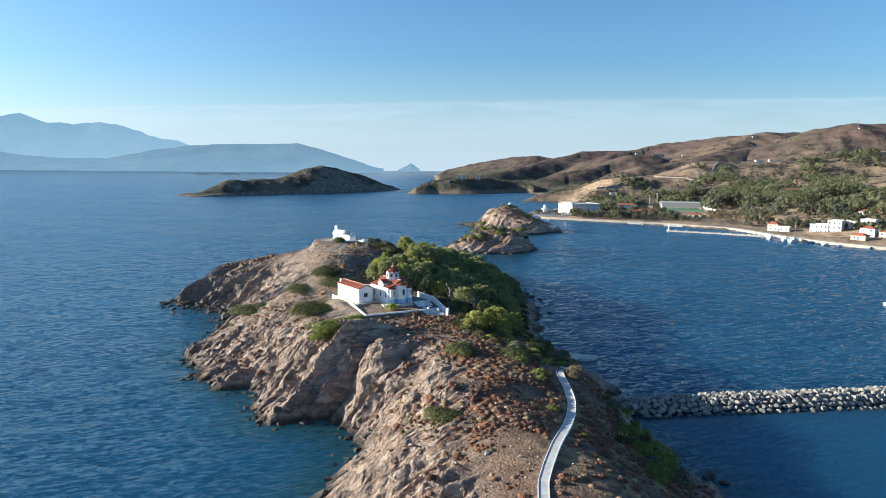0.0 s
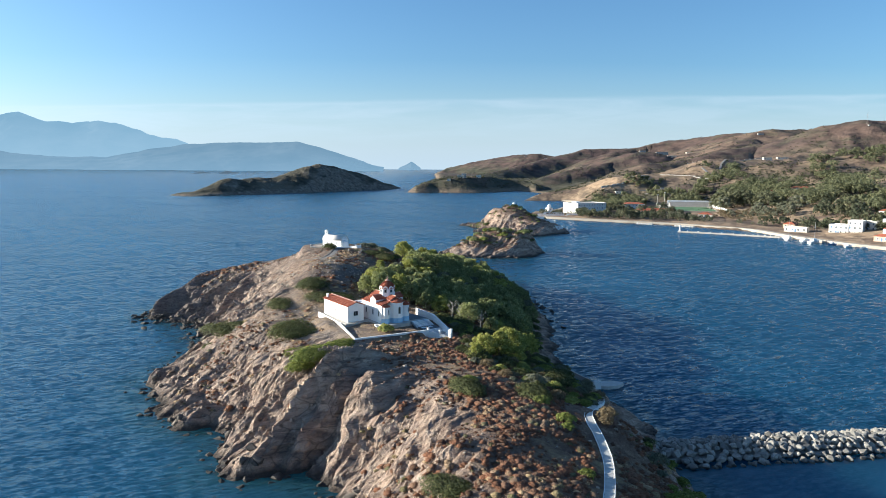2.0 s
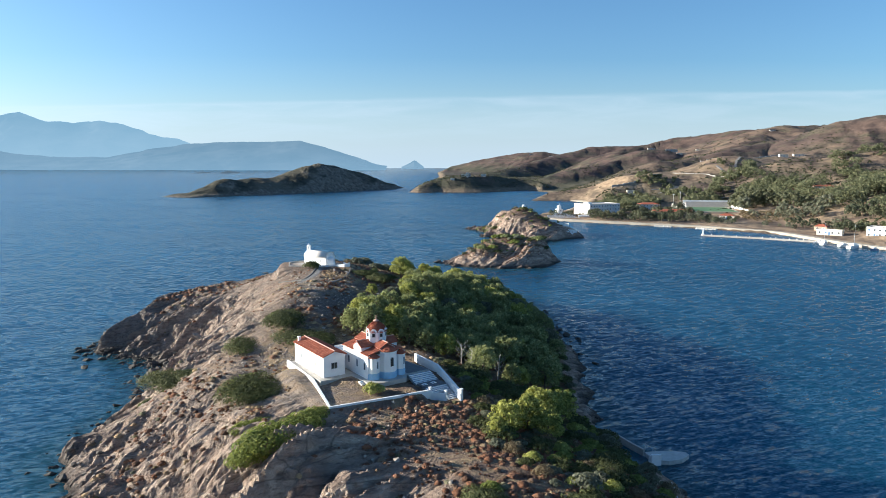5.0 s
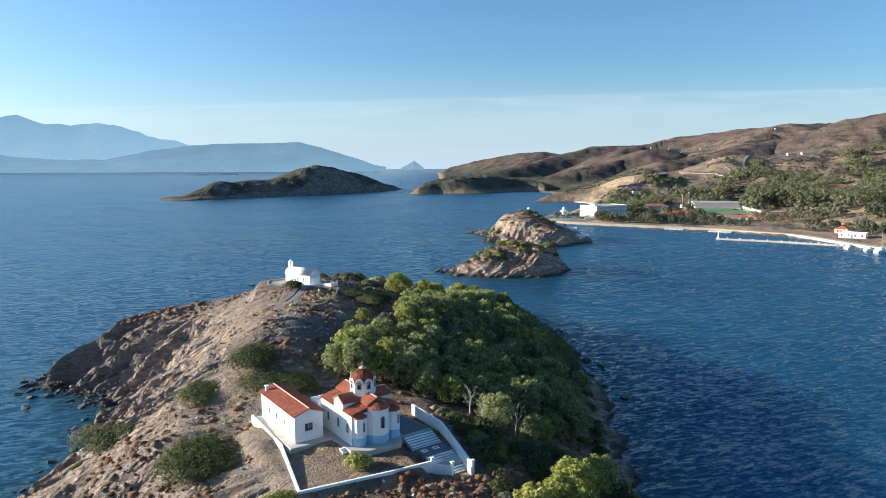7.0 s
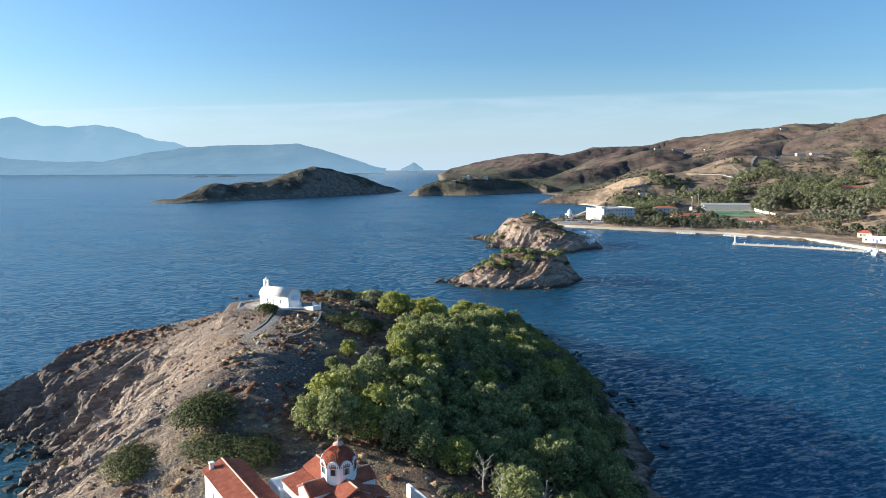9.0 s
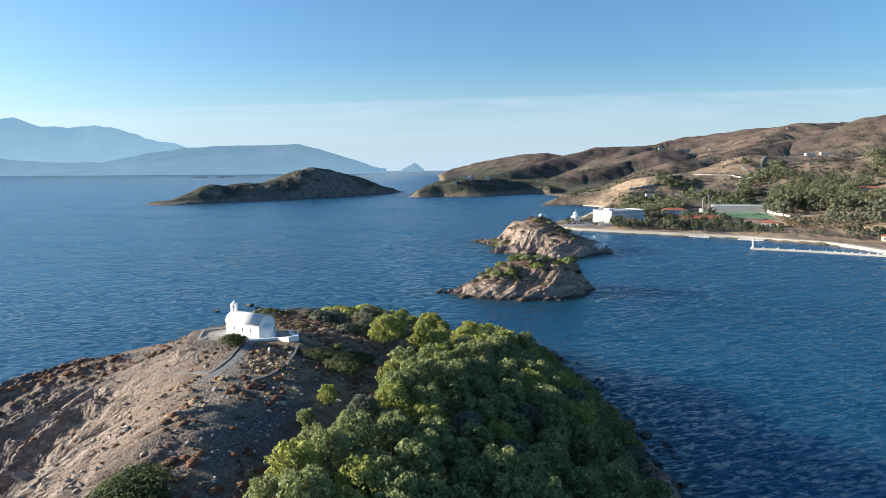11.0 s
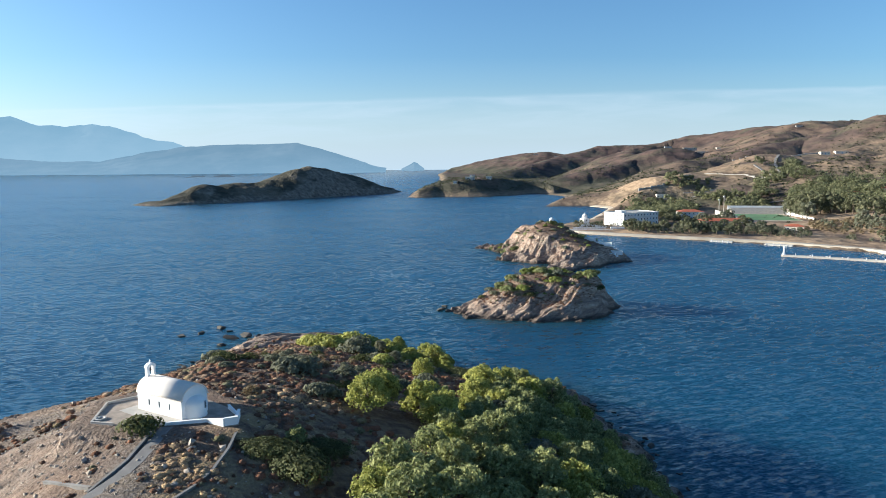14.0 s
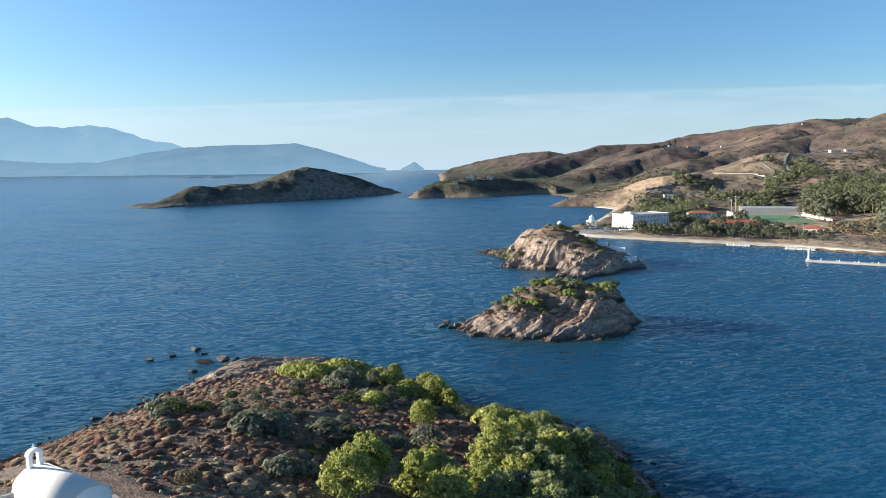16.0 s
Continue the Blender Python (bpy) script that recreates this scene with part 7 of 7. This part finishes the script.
def build_town():
    hotel = house("long white three-storey hotel with rows of windows", 161.7, 646.3, 26.7, 36.0, 21.0, 3, wall=M_TOWNWALL, name="hotel", z=2.4, cols=11)
    tagged(hotel, category="hotel")
    part("stair_tower", Build().box(3, 8, 6, 12, 9.3, 11.2), M_WHITE, hotel)
    for k in range(11):
        part("balcony", Build().box(36 * (k + 0.5) / 11 - 1.2, 36 * (k + 0.5) / 11 + 1.2, -0.9, 0.0, 3.0, 3.15), M_WHITE, hotel)
    house("long low ochre building with a red tiled roof", 217.9, 643.0, -9.0, 35.5, 9.0, 1, "hip", M_PINK, z=3.0, rise=1.9, cols=11)
    house("white two-storey house with a red roof", 222.4, 693.0, -9.0, 20.0, 11.0, 2, "hip", M_TOWNWALL, z=3.2)
    house("small white waterfront house with a pale roof", 256.8, 596.5, -29.0, 11.5, 8.0, 1, "hip", M_CREAM, z=2.8)
    house("white house on the hill foot", 274.0, 834.0, -8.0, 15.0, 9.0, 1, "hip", M_TOWNWALL)
    house("white three-storey block on the waterfront", 291.0, 463.0, -47.0, 12.0, 11.0, 2, "flat", M_TOWNWALL, z=2.2, cols=4)
    house("white stepped house on the waterfront", 299.0, 455.0, -47.0, 9.0, 10.0, 3, "flat", M_TOWNWALL, z=2.4, cols=3)
    house("cream stepped house behind the waterfront", 309.5, 458.0, -47.0, 10.0, 9.0, 2, "flat", M_CREAM, z=5.0)
    house("small house with a red tiled roof", 291.5, 418.0, -55.0, 9.0, 7.0, 1, "hip", M_PINK, z=2.2)
    house("white house with a red tiled roof", 303.0, 426.0, -50.0, 9.0, 8.0, 2, "hip", M_TOWNWALL, z=3.0)
    house("cream house with a red tiled roof", 311.0, 418.0, -50.0, 10.0, 8.0, 1, "hip", M_CREAM, z=4.2)
    house("white house with a red roof among trees", 345.0, 489.0, -40.0, 16.0, 8.0, 1, "hip", M_TOWNWALL)
    for label, x, y, turn, w, d, floors, roof, wall in (("white two-storey house with a flat roof", 320, 450, -48, 9, 8, 2, "flat", M_TOWNWALL), ("cream house with a red tiled roof", 332, 440, -46, 10, 7, 1, "hip", M_CREAM), ("small white house with a red roof", 312, 474, -42, 9, 7, 1, "hip", M_TOWNWALL), ("low ochre house by the quay", 283, 506, -44, 8, 6, 1, "hip", M_PINK), ("white house with a flat roof", 344, 428, -50, 9, 8, 2, "flat", M_TOWNWALL), ("small cream house among trees", 329, 484, -40, 8, 7, 1, "hip", M_CREAM)):
        house(label, x, y, turn, w, d, floors, roof, wall)
    house("low house with a red roof among pines", 398.0, 742.0, -20.0, 12.0, 8.0, 1, "hip", M_CREAM)
    house("low stone house among pines", 424.0, 738.0, -20.0, 20.0, 9.0, 1, "hip", M_PINK)
    house("small taverna with a flat roof by the beach", 270.0, 482.0, -45.0, 15.0, 6.0, 1, "flat", M_CREAM, z=2.0)
    for i, (x, y, w, f) in enumerate(((92, 1226, 12, 1), (100, 1232, 8, 2), (72, 1212, 7, 1), (128, 1243, 8, 1), (527, 2985, 34, 1), (600, 2925, 30, 1), (640, 2915, 18, 1), (560, 1512, 26, 1), (590, 1520, 34, 1), (630, 1515, 20, 1), (520, 1508, 14, 1), (548, 1030, 12, 1), (575, 1040, 16, 1), (312, 908, 13, 1), (262, 850, 12, 1), (424, 768, 14, 1), (780, 1490, 12, 1))):
        house("small pale house on the far slope", x, y, -10, w, 7, f, "flat", (M_CREAM, M_CONC, M_CREAM)[i % 3], group="houses on the far slopes", cols=3)
    for x, y, z, s in ((143.0, 687.0, 1.9, 0.9), (389.0, 640.0, None, 0.7)):
        z = float(mainland_height(np.array([x]), np.array([y]))[0][0]) if z is None else z
        c = thing("domed_chapel", "small white domed chapel by the harbour", "chapel", x, y, z, 20)
        part("wall", Build().box(-3 * s, 3 * s, -3 * s, 3 * s, -2, 4 * s), M_WHITE, c)
        part("drum", Build().lathe([(2.2 * s, 4 * s), (2.2 * s, 5.6 * s), (1.9 * s, 5.6 * s)], 12), M_WHITE, c)
        part("dome", Build().lathe([(2.3 * s, 5.6 * s), (2.1 * s, 6.5 * s), (1.4 * s, 7.5 * s), (0.5 * s, 8.0 * s), (0.05, 8.2 * s)], 16), M_WHITE, c, rounded=True)
        part("cross", Build().box(-0.1, 0.1, -0.1, 0.1, 8.1 * s, 9.4 * s).box(-0.45, 0.45, -0.1, 0.1, 8.8 * s, 9.0 * s), M_WHITE, c)
        for a in range(0, 360, 90):
            town_window(c, 3 * s * math.sin(radians(a)), -3 * s * math.cos(radians(a)), 1.2, a, 0.8, 1.1)


build_town()


def build_waterfront():
    shore = [(116, 660), (120, 628), (150, 600.5), (184, 576), (219, 551), (240, 527), (257, 501), (265, 432), (288, 380), (360, 300)]
    marks = ribbon(shore, 5.0, 6.0)
    b = Build()
    for (p, n), (q, m) in zip(marks, marks[1:]):
        b.prism([tuple(p - n), tuple(q - m), tuple(q + m), tuple(p + n)][::-1], -1.5, 1.75)
    ob = part("pavement_waterfront", b, M_QUAY)
    tagged(ob, "pale sandy promenade along the harbour shore", "promenade", kind="structure")
    marks = ribbon([(150, 716), (165, 738), (190, 795), (212, 848), (224, 884), (214, 922)], 8.0, 6.0)
    b = Build()
    for (p, n), (q, m) in zip(marks, marks[1:]):
        b.prism([tuple(p - n), tuple(q - m), tuple(q + m), tuple(p + n)][::-1], -1.5, [0.5, 0.5, 1.3, 1.3])
    tagged(part("ground_beach", b, M_SAND), "pale sand beach in the inner bay", "beach", kind="structure")
    wall = thing("quay_wall", "white stepped quay walls beside the hotel", "wall")
    for x0, y0, w, d, h in ((122, 640, 24, 0.5, 2.9), (128, 652, 14, 0.5, 3.6), (134, 668, 10, 0.6, 3.2), (148, 633, 10, 3.5, 3.2), (118, 632, 30, 0.7, 2.2), (140, 643, 8, 0.5, 3.9)):
        part("wall_section", oriented(Build().box(0, w, 0, d, -2, h - 1.5), pose(x0, y0, 1.5, 0, 0, -12)), M_WHITE, wall)
    for x, y, w, d, t in ((192, 566, 13, 4, -36), (216, 545, 15, 4, -38)):
        p = thing("bathing_platform", "low pale concrete bathing platform", "jetty", x, y, 0, t, "platforms on the shore")
        part("deck", Build().box(0, w, -d, 0, -1.5, 0.8), M_PAVE, p)
        for k in range(4):
            part("pile", Build().tube([(1 + k * w / 4, -d - 0.2, -1.5), (1 + k * w / 4, -d - 0.2, 1.4)], [0.15, 0.15], 6), M_WHITE, p)
    jetty = thing("harbour_jetty", "long low pale harbour jetty", "jetty")
    line = [(197.5, 495.0), (228.0, 474.5), (258.0, 450.0)]
    for (ax, ay), (bx, by) in zip(line, line[1:]):
        l = math.hypot(bx - ax, by - ay)
        part("deck", oriented(Build().box(0, l, -1.6, 1.6, -1.5, 0.85), pose(ax, ay, 0, 0, 0, math.degrees(math.atan2(by - ay, bx - ax)))), M_CONC, jetty)
    part("beacon", Build().lathe([(0.9, 0.8), (0.9, 1.3), (0.45, 1.4), (0.38, 4.6), (0.6, 4.7), (0.6, 4.9), (0.25, 5.4)], 10, 198.6, 494.4), M_WHITE, jetty, "white light beacon at the end")
    for k in range(9):
        t = k / 8
        x, y = 203 + 50 * t, 491.3 - 38.5 * t
        part("bollard", Build().lathe([(0.2, 0.8), (0.16, 1.5), (0.26, 1.7), (0.05, 1.8)], 8, x, y), M_WHITE, jetty)


build_waterfront()


def boat(x, y, turn, length, mat, mast=False, cabin=True, label="small white motor boat moored at the jetty"):
    length = length * 0.8
    b = thing("boat", label if not mast else "white sailing boat moored at the quay", "boat", x, y, 0, turn, "boats in the harbour")
    n, h = 9, length * 0.15
    v = []
    for k in range(n):
        t = k / (n - 1)
        w = length * 0.17 * (1 - max(0, (t - 0.45) / 0.55) ** 2.2) * (0.85 + 0.15 * min(1, t / 0.3))
        xk = (t - 0.5) * length
        up = h * (1 + 0.35 * t * t)
        v += [(xk, -w, up), (xk, -w * 0.75, -0.1), (xk, 0, -0.3), (xk, w * 0.75, -0.1), (xk, w, up)]
    f = [(5 * k + j, 5 * k + j + 1, 5 * k + j + 6, 5 * k + j + 5) for k in range(n - 1) for j in range(4)] + [(0, 4, 3, 2, 1)]
    part("hull", Build().add(v, f), mat, b)
    part("deck", Build().add([v[5 * k + s] for k in range(n) for s in (0, 4)], [(2 * k, 2 * k + 1, 2 * k + 3, 2 * k + 2) for k in range(n - 1)]), M_WOOD if mat is M_BOATBLUE else M_HULL, b).location.z = -0.12
    if cabin:
        part("cabin", Build().bevelled(-length * 0.2, length * 0.12, -length * 0.10, length * 0.10, h * 0.8, h * 0.8 + length * 0.16, 0.12), M_HULL, b)
        part("windscreen", Build().box(length * 0.121, length * 0.135, -length * 0.09, length * 0.09, h * 0.8 + length * 0.06, h * 0.8 + length * 0.14), M_GLASS, b)
    if mast:
        part("mast", Build().tube([(0, 0, h), (0, 0, length * 0.7), (0, 0, length * 1.35)], [0.1, 0.08, 0.05], 6), M_STEEL, b)
        part("boom", Build().tube([(0, 0, h + 1.3), (-length * 0.4, 0, h + 1.2)], [0.12, 0.08], 6), M_HULL, b)
    return b


for i, (x, y, l, m) in enumerate(((210, 489.5, 4.5, 0), (216, 485.5, 5, 0), (222, 481.5, 4, 0), (229, 477.2, 6, 0), (234, 473.5, 4.5, 0), (240, 468.3, 5, 0), (246, 463.5, 5.5, 0), (251, 459.0, 5, 0))):
    boat(x, y, 52 + (i * 37) % 9, l, M_HULL if i % 3 else M_BOATBLUE, cabin=i % 2 == 0)
for i, (x, y, l, m, t) in enumerate(((251, 443, 12, 1, 40), (256.5, 433, 10, 0, 20), (257.5, 425, 13, 1, 25), (262, 414, 8, 0, 200), (266, 404, 7, 0, 15), (270, 396, 6, 0, 190), (254, 452, 7, 0, 30), (281, 384, 6, 0, 30), (249, 449, 6, 0, 210), (268, 409, 5, 0, 80))):
    boat(x, y, t, l, M_HULL if i % 4 != 3 else M_BOATBLUE, mast=bool(m))
boat(169.5, 215, 175, 8, M_HULL, label="small white motor boat lying at anchor in the bay")


def build_stadium():
    s = thing("sports_ground", "green football pitch with pale concrete terraces", "stadium", 262, 656, 5.0, -15)
    part("pitch", Build().box(0, 38, 2, 66, -3, 0.1), M_PITCH, s)
    part("track", Build().box(-4, 42, -1, 70, -3, 0.05), M_SAND, s, "sandy margin round the pitch")
    for k in range(9):
        part("terrace_step", Build().box(2, 44, 70 + 1.4 * k, 71.4 + 1.4 * k, -3, 0.6 + 0.5 * k), M_CONC, s)
    for k in range(6):
        part("side_step", Build().box(-5.4 - 1.4 * k, -4 - 1.4 * k, 30, 70, -3, 0.5 + 0.55 * k), M_CONC, s)
    part("boundary_wall", Build().box(0, 46, 83.5, 84.1, -3, 6.2).box(45.5, 46.1, 0, 83.5, -3, 2.2), M_WHITE, s)
    for x, y in ((259, 700), (283, 742)):
        z2 = float(mainland_height(np.array([x]), np.array([y]))[0][0])
        p = thing("floodlight_mast", "tall grey floodlight mast", "light mast", x, y, z2, 20, "masts round the pitch")
        part("pole", Build().tube([(0, 0, -1), (0, 0, 8), (0, 0, 15)], [0.36, 0.28, 0.2], 8), M_CONC, p)
        part("lamp_head", Build().box(-0.9, 0.9, -0.2, 0.2, 14.6, 15.7), M_STEEL, p)


build_stadium()


# Lighter copy of the town leaves, with sunlight put into the colour.
M_TOWN_LIT = leaf_mat("town_lit_leaves", (0.050, 0.058, 0.034), (0.150, 0.154, 0.086), (0.265, 0.258, 0.148))


M_WOODS = leaf_mat("hillside_pine_leaves", (0.052, 0.063, 0.035), (0.162, 0.170, 0.088), (0.270, 0.266, 0.140), patch=0.05)
TOWN_KEEP = [(326, 450, 7), (338, 440, 7), (318, 474, 7), (287, 506, 6), (350, 428, 7), (334, 484, 6), (300, 458, 12), (314, 462, 8), (308, 424, 9), (262, 594, 9), (236, 640, 15), (232, 652, 12), (232, 697, 11), (272, 672, 15), (284, 690, 22), (294, 706, 22), (285, 722, 16), (306, 716, 14)]


def town_spots(outline, gap, seed):
    pts = spread_over(outline, gap, seed)
    return pts, mainland_height(np.array([p[0] for p in pts]), np.array([p[1] for p in pts]))[0]


def build_town_trees():
    kinds = [pine(101, 8, 3.6, M_TOWN_LIT, "bushy green tree in the harbour town", 14, 30, 0.58, 0.2, "town_tree", "tree"), pine(102, 7, 3.4, M_TOWN, "dark green tree in the harbour town", 13, 30, 0.58, 0.2, "town_tree", "tree"),
             pine(103, 6, 3.2, M_OLIVE, "grey-green olive tree in the harbour town", 13, 30, 0.52, 0.15, "town_tree", "tree"), pine(104, 9, 3.9, M_TOWN_LIT, "tall green pine in the harbour town", 15, 30, 0.6, 0.25, "town_tree", "tree"),
             pine(105, 3.2, 2.6, M_STRAW, "straw-coloured bush on the dry bank", 9, 26, 0.45, 0.1, "bank_shrub", "shrub")]
    rng = random.Random(44)
    areas = (([(150, 610), (176, 596), (215, 577), (252, 556), (266, 585), (252, 610), (214, 636), (186, 643), (160, 634)], 4.7, (1, 2, 2, 0, 1), 0.7),
             ([(196, 668), (222, 658), (262, 655), (266, 690), (215, 692), (200, 690)], 5.6, (0, 1, 2), 0.85),
             ([(176, 690), (205, 690), (222, 712), (262, 750), (285, 800), (270, 850), (235, 840), (205, 760), (188, 730)], 6.6, (1, 1, 0), 0.95),
             ([(302, 645), (312, 604), (336, 584), (360, 552), (420, 590), (475, 690), (445, 760), (395, 806), (346, 752), (318, 700)], 6.8, (0, 3, 3, 0, 2), 1.5),
             )
    areas += (([(340, 798), (384, 880), (405, 930), (440, 958), (490, 985), (450, 905), (420, 840), (404, 776)], 7.0, (1, 0, 1), 1.0),
             )
    areas += (([(328, 548), (326, 470), (352, 458), (400, 530), (430, 560), (372, 552)], 6.2, (1, 1, 3), 1.0),
             ([(270, 600), (282, 562), (318, 552), (340, 580), (315, 600), (300, 625)], 5.5, (4, 4, 4, 2), 0.95),
             ([(480, 730), (560, 760), (620, 860), (510, 845), (470, 780)], 8.0, (1, 3, 0), 1.05),
             ([(283, 880), (325, 868), (340, 900), (308, 912), (288, 900)], 6.5, (1, 0), 0.85),
             )
    areas += (([(124, 646), (146, 638), (157, 652), (140, 668), (128, 664)], 3.6, (4, 1, 2), 0.42),
             ([(278, 556), (300, 520), (330, 478), (352, 452), (322, 438), (302, 466), (288, 508)], 5.6, (1, 2, 0, 1), 0.75),
             ([(296, 500), (330, 470), (352, 440), (345, 405), (322, 402), (322, 440), (300, 476)], 5.0, (1, 2, 1), 0.5),
             ([(262, 545), (272, 520), (292, 480), (298, 486), (280, 520), (270, 552)], 8.0, (4, 2, 1), 0.5),
             ([(305, 770), (330, 745), (345, 790), (325, 835), (300, 850)], 6.4, (1, 2, 0), 0.9))
    crowns, reach = [], []
    for i, (outline, gap, pick, size) in enumerate(areas):
        pts, zs = town_spots(outline, gap, 60 + i)
        for (x, y), z in zip(pts, zs):
            if any(math.hypot(x - a, y - b) < c for a, b, c in TOWN_KEEP):
                continue
            if i in (3, 4, 7) and fbm(x * 0.022, y * 0.022, 2, 33) < -0.2:
                continue
            if i in (2, 4, 7, 8, 11, 13) or (i == 3 and x > 345) or (i == 5 and x > 345):
                grow = rng.choice((0.55, 0.8, 1.0, 1.25, 1.5)) * size
                for _ in range(6):
                    crowns.append((x + rng.uniform(-2.2, 2.2) * grow, y + rng.uniform(-2.2, 2.2) * grow, z + rng.uniform(1.5, 6.0) * grow))
                    reach.append(rng.uniform(1.9, 3.1) * grow)
                continue
            t = placed(kinds[rng.choice(pick)], x, y, z - 0.2, rng.uniform(0, 360), size * rng.choice((0.5, 0.7, 0.9, 1.1, 1.5)))
            tagged(t, group="trees of the harbour town")
    v, f = leaf_cloud(np.random.RandomState(9), crowns, reach, 26, 1.0)
    tagged(new("hillside_wood", cloud_mesh("hillside_wood", v, f, M_WOODS)), "green pine wood on the slope behind the town", "wood", kind="stuff")
    for k in kinds:
        away(k)


build_town_trees()


def build_hill_scrub():
    rng = np.random.RandomState(77)
    n = 46000
    a, r = np.radians(rng.uniform(-1, 47, n)), np.exp(rng.uniform(math.log(640), math.log(2300), n))
    x, y = r * np.sin(a), -60 + r * np.cos(a)
    h, d = mainland_height(x, y)
    patch = fbm(x * 0.008, y * 0.008, 4, 95) + 0.3 * smooth(60, 20, h) + 0.5 * (y > 1100) * (x < 260)
    keep = (d > 12) & (h > 4) & (rng.rand(n) < 0.05 + 0.8 * smooth(-0.1, 0.45, patch)) & (rng.rand(n) < 0.22 + 0.6 * smooth(75, 35, h))
    x, y, h, r = x[keep], y[keep], h[keep], r[keep]
    v, f = leaf_cloud(rng, np.stack([x, y, h + 0.1], 1), rng.uniform(0.8, 2.3, len(x)) * (0.6 + r / 1500), 8, 1.0, squash=0.6)
    ob = new("hill_scrub", cloud_mesh("hill_scrub", v, f, M_SCRUB))
    tagged(ob, "dark green scrub dotted over the brown hills", "scrub", kind="stuff")


build_hill_scrub()


def build_roads():
    for name, pts, w in (("road", [(411, 938), (410, 926), (413, 906), (424, 897), (429, 920), (445, 955), (466, 985)], 3.0), ("road", [(300, 852), (316, 846), (323, 793), (355, 774), (400, 778)], 4)):
        marks = ribbon(pts, w, 5)
        c = [p + n * s for p, n in marks for s in (-1, 1)]
        z = mainland_height(np.array([p.x for p in c]), np.array([p.y for p in c]))[0]
        b = Build()
        for i in range(len(marks) - 1):
            q = [c[2 * i], c[2 * i + 2], c[2 * i + 3], c[2 * i + 1]]
            top = (z[2 * i] + z[2 * i + 1]) / 2 + 0.45, (z[2 * i + 2] + z[2 * i + 3]) / 2 + 0.45
            b.prism([tuple(p) for p in q], [top[0] - 3, top[1] - 3, top[1] - 3, top[0] - 3], [top[0], top[1], top[1], top[0]])
        tagged(part(name, b, M_ASPH), "grey road climbing the hillside", "road", kind="structure")


build_roads()


def build_field_walls():
    """Pale retaining walls that hold the roads and terraces on the slope."""
    for x0, y0, x1, y1, tall in ((352, 940, 378, 916, 0.8), (378, 916, 402, 890, 0.8), (404, 886, 428, 876, 1.6), (298, 868, 330, 862, 1.2), (250, 872, 290, 890, 1.0), (420, 1010, 470, 1030, 1.6), (512, 1036, 560, 1046, 1.6), (330, 745, 352, 728, 1.6), (352, 600, 392, 640, 1.4), (408, 690, 446, 706, 1.4)):
        n = 5
        z = mainland_height(np.linspace(x0, x1, n + 1), np.linspace(y0, y1, n + 1))[0]
        w = thing("field_wall", "long pale retaining wall on the dry slope", "wall", group="walls on the slopes")
        for k in range(n):
            ax, ay, bx, by = x0 + (x1 - x0) * k / n, y0 + (y1 - y0) * k / n, x0 + (x1 - x0) * (k + 1) / n, y0 + (y1 - y0) * (k + 1) / n
            l = math.hypot(bx - ax, by - ay)
            part("wall_section", oriented(Build().box(0, l - 0.01, 0, 0.5, -2.5, tall * 0.7), pose(ax, ay, max(z[k], z[k + 1]), 0, 0, math.degrees(math.atan2(by - ay, bx - ax)))), M_CONC, w)


build_field_walls()


M_MAST = plain("painted_mast_steel", (0.20, 0.17, 0.17), 0.6, 0.15, 1.0)


def build_mast():
    x, y = 795, 1155
    z = float(mainland_height(np.array([float(x)]), np.array([float(y)]))[0][0])
    m = thing("radio_mast", "slim lattice radio mast on the hilltop", "mast", x, y, z)
    for a in (0, 120, 240):
        c, s = math.cos(radians(a)), math.sin(radians(a))
        part("leg", Build().tube([(1.2 * c, 1.2 * s, -2), (0.8 * c, 0.8 * s, 11), (0.3 * c, 0.3 * s, 24)], [0.08, 0.07, 0.05], 5), M_MAST, m)
    for k in range(8):
        r = 1.2 - 0.12 * k
        p = [(r * math.cos(radians(a)), r * math.sin(radians(a)), 2.8 * k + 1) for a in (0, 120, 240, 0)]
        part("brace", Build().tube(p, [0.06] * 4, 5), M_MAST, m)
    part("antenna", Build().tube([(0, 0, 23), (0, 0, 29)], [0.08, 0.05], 5), M_MAST, m)
    part("hut", Build().box(2, 5, -1.5, 1.5, -2, 2.2), M_CONC, m, "small grey equipment hut")


build_mast()


def build_islet_steps():
    """White walls and steps on the seaward slope of the farther islet."""
    w = thing("islet_steps", "small white walls and steps on the islet", "wall")
    for x, y, l, t in ((92, 494, 6, -28), (97.5, 491, 8, -30), (104, 487, 6, -34)):
        z = float(far_islet_height(np.array([x]), np.array([y]))[0][0])
        part("wall_section", oriented(Build().box(0, l, 0, 0.3, -1.6, 0.5), pose(x, y, z, 0, 0, t)), M_WHITE, w)
    for k in range(4):
        x, y = 103 + 0.8 * k, 484.5 - 0.7 * k
        z = float(far_islet_height(np.array([x]), np.array([y]))[0][0])
        part("step", oriented(Build().box(0, 0.9, -0.8, 0.8, -0.9, 0.2), pose(x, y, z, 0, 0, -40)), M_WHITE, w)
    shr = thing("wayside_shrine", "tiny white shrine on top of the islet", "shrine", 78, 508, float(far_islet_height(np.array([78.0]), np.array([508.0]))[0][0]), 15)
    part("wall", Build().box(-1, 1, -0.9, 0.9, -1, 1.9), M_WHITE, shr)
    part("roof", Build().lathe([(1.3, 1.9), (0.9, 2.5), (0.05, 2.9)], 10), M_WHITE, shr)


build_islet_steps()
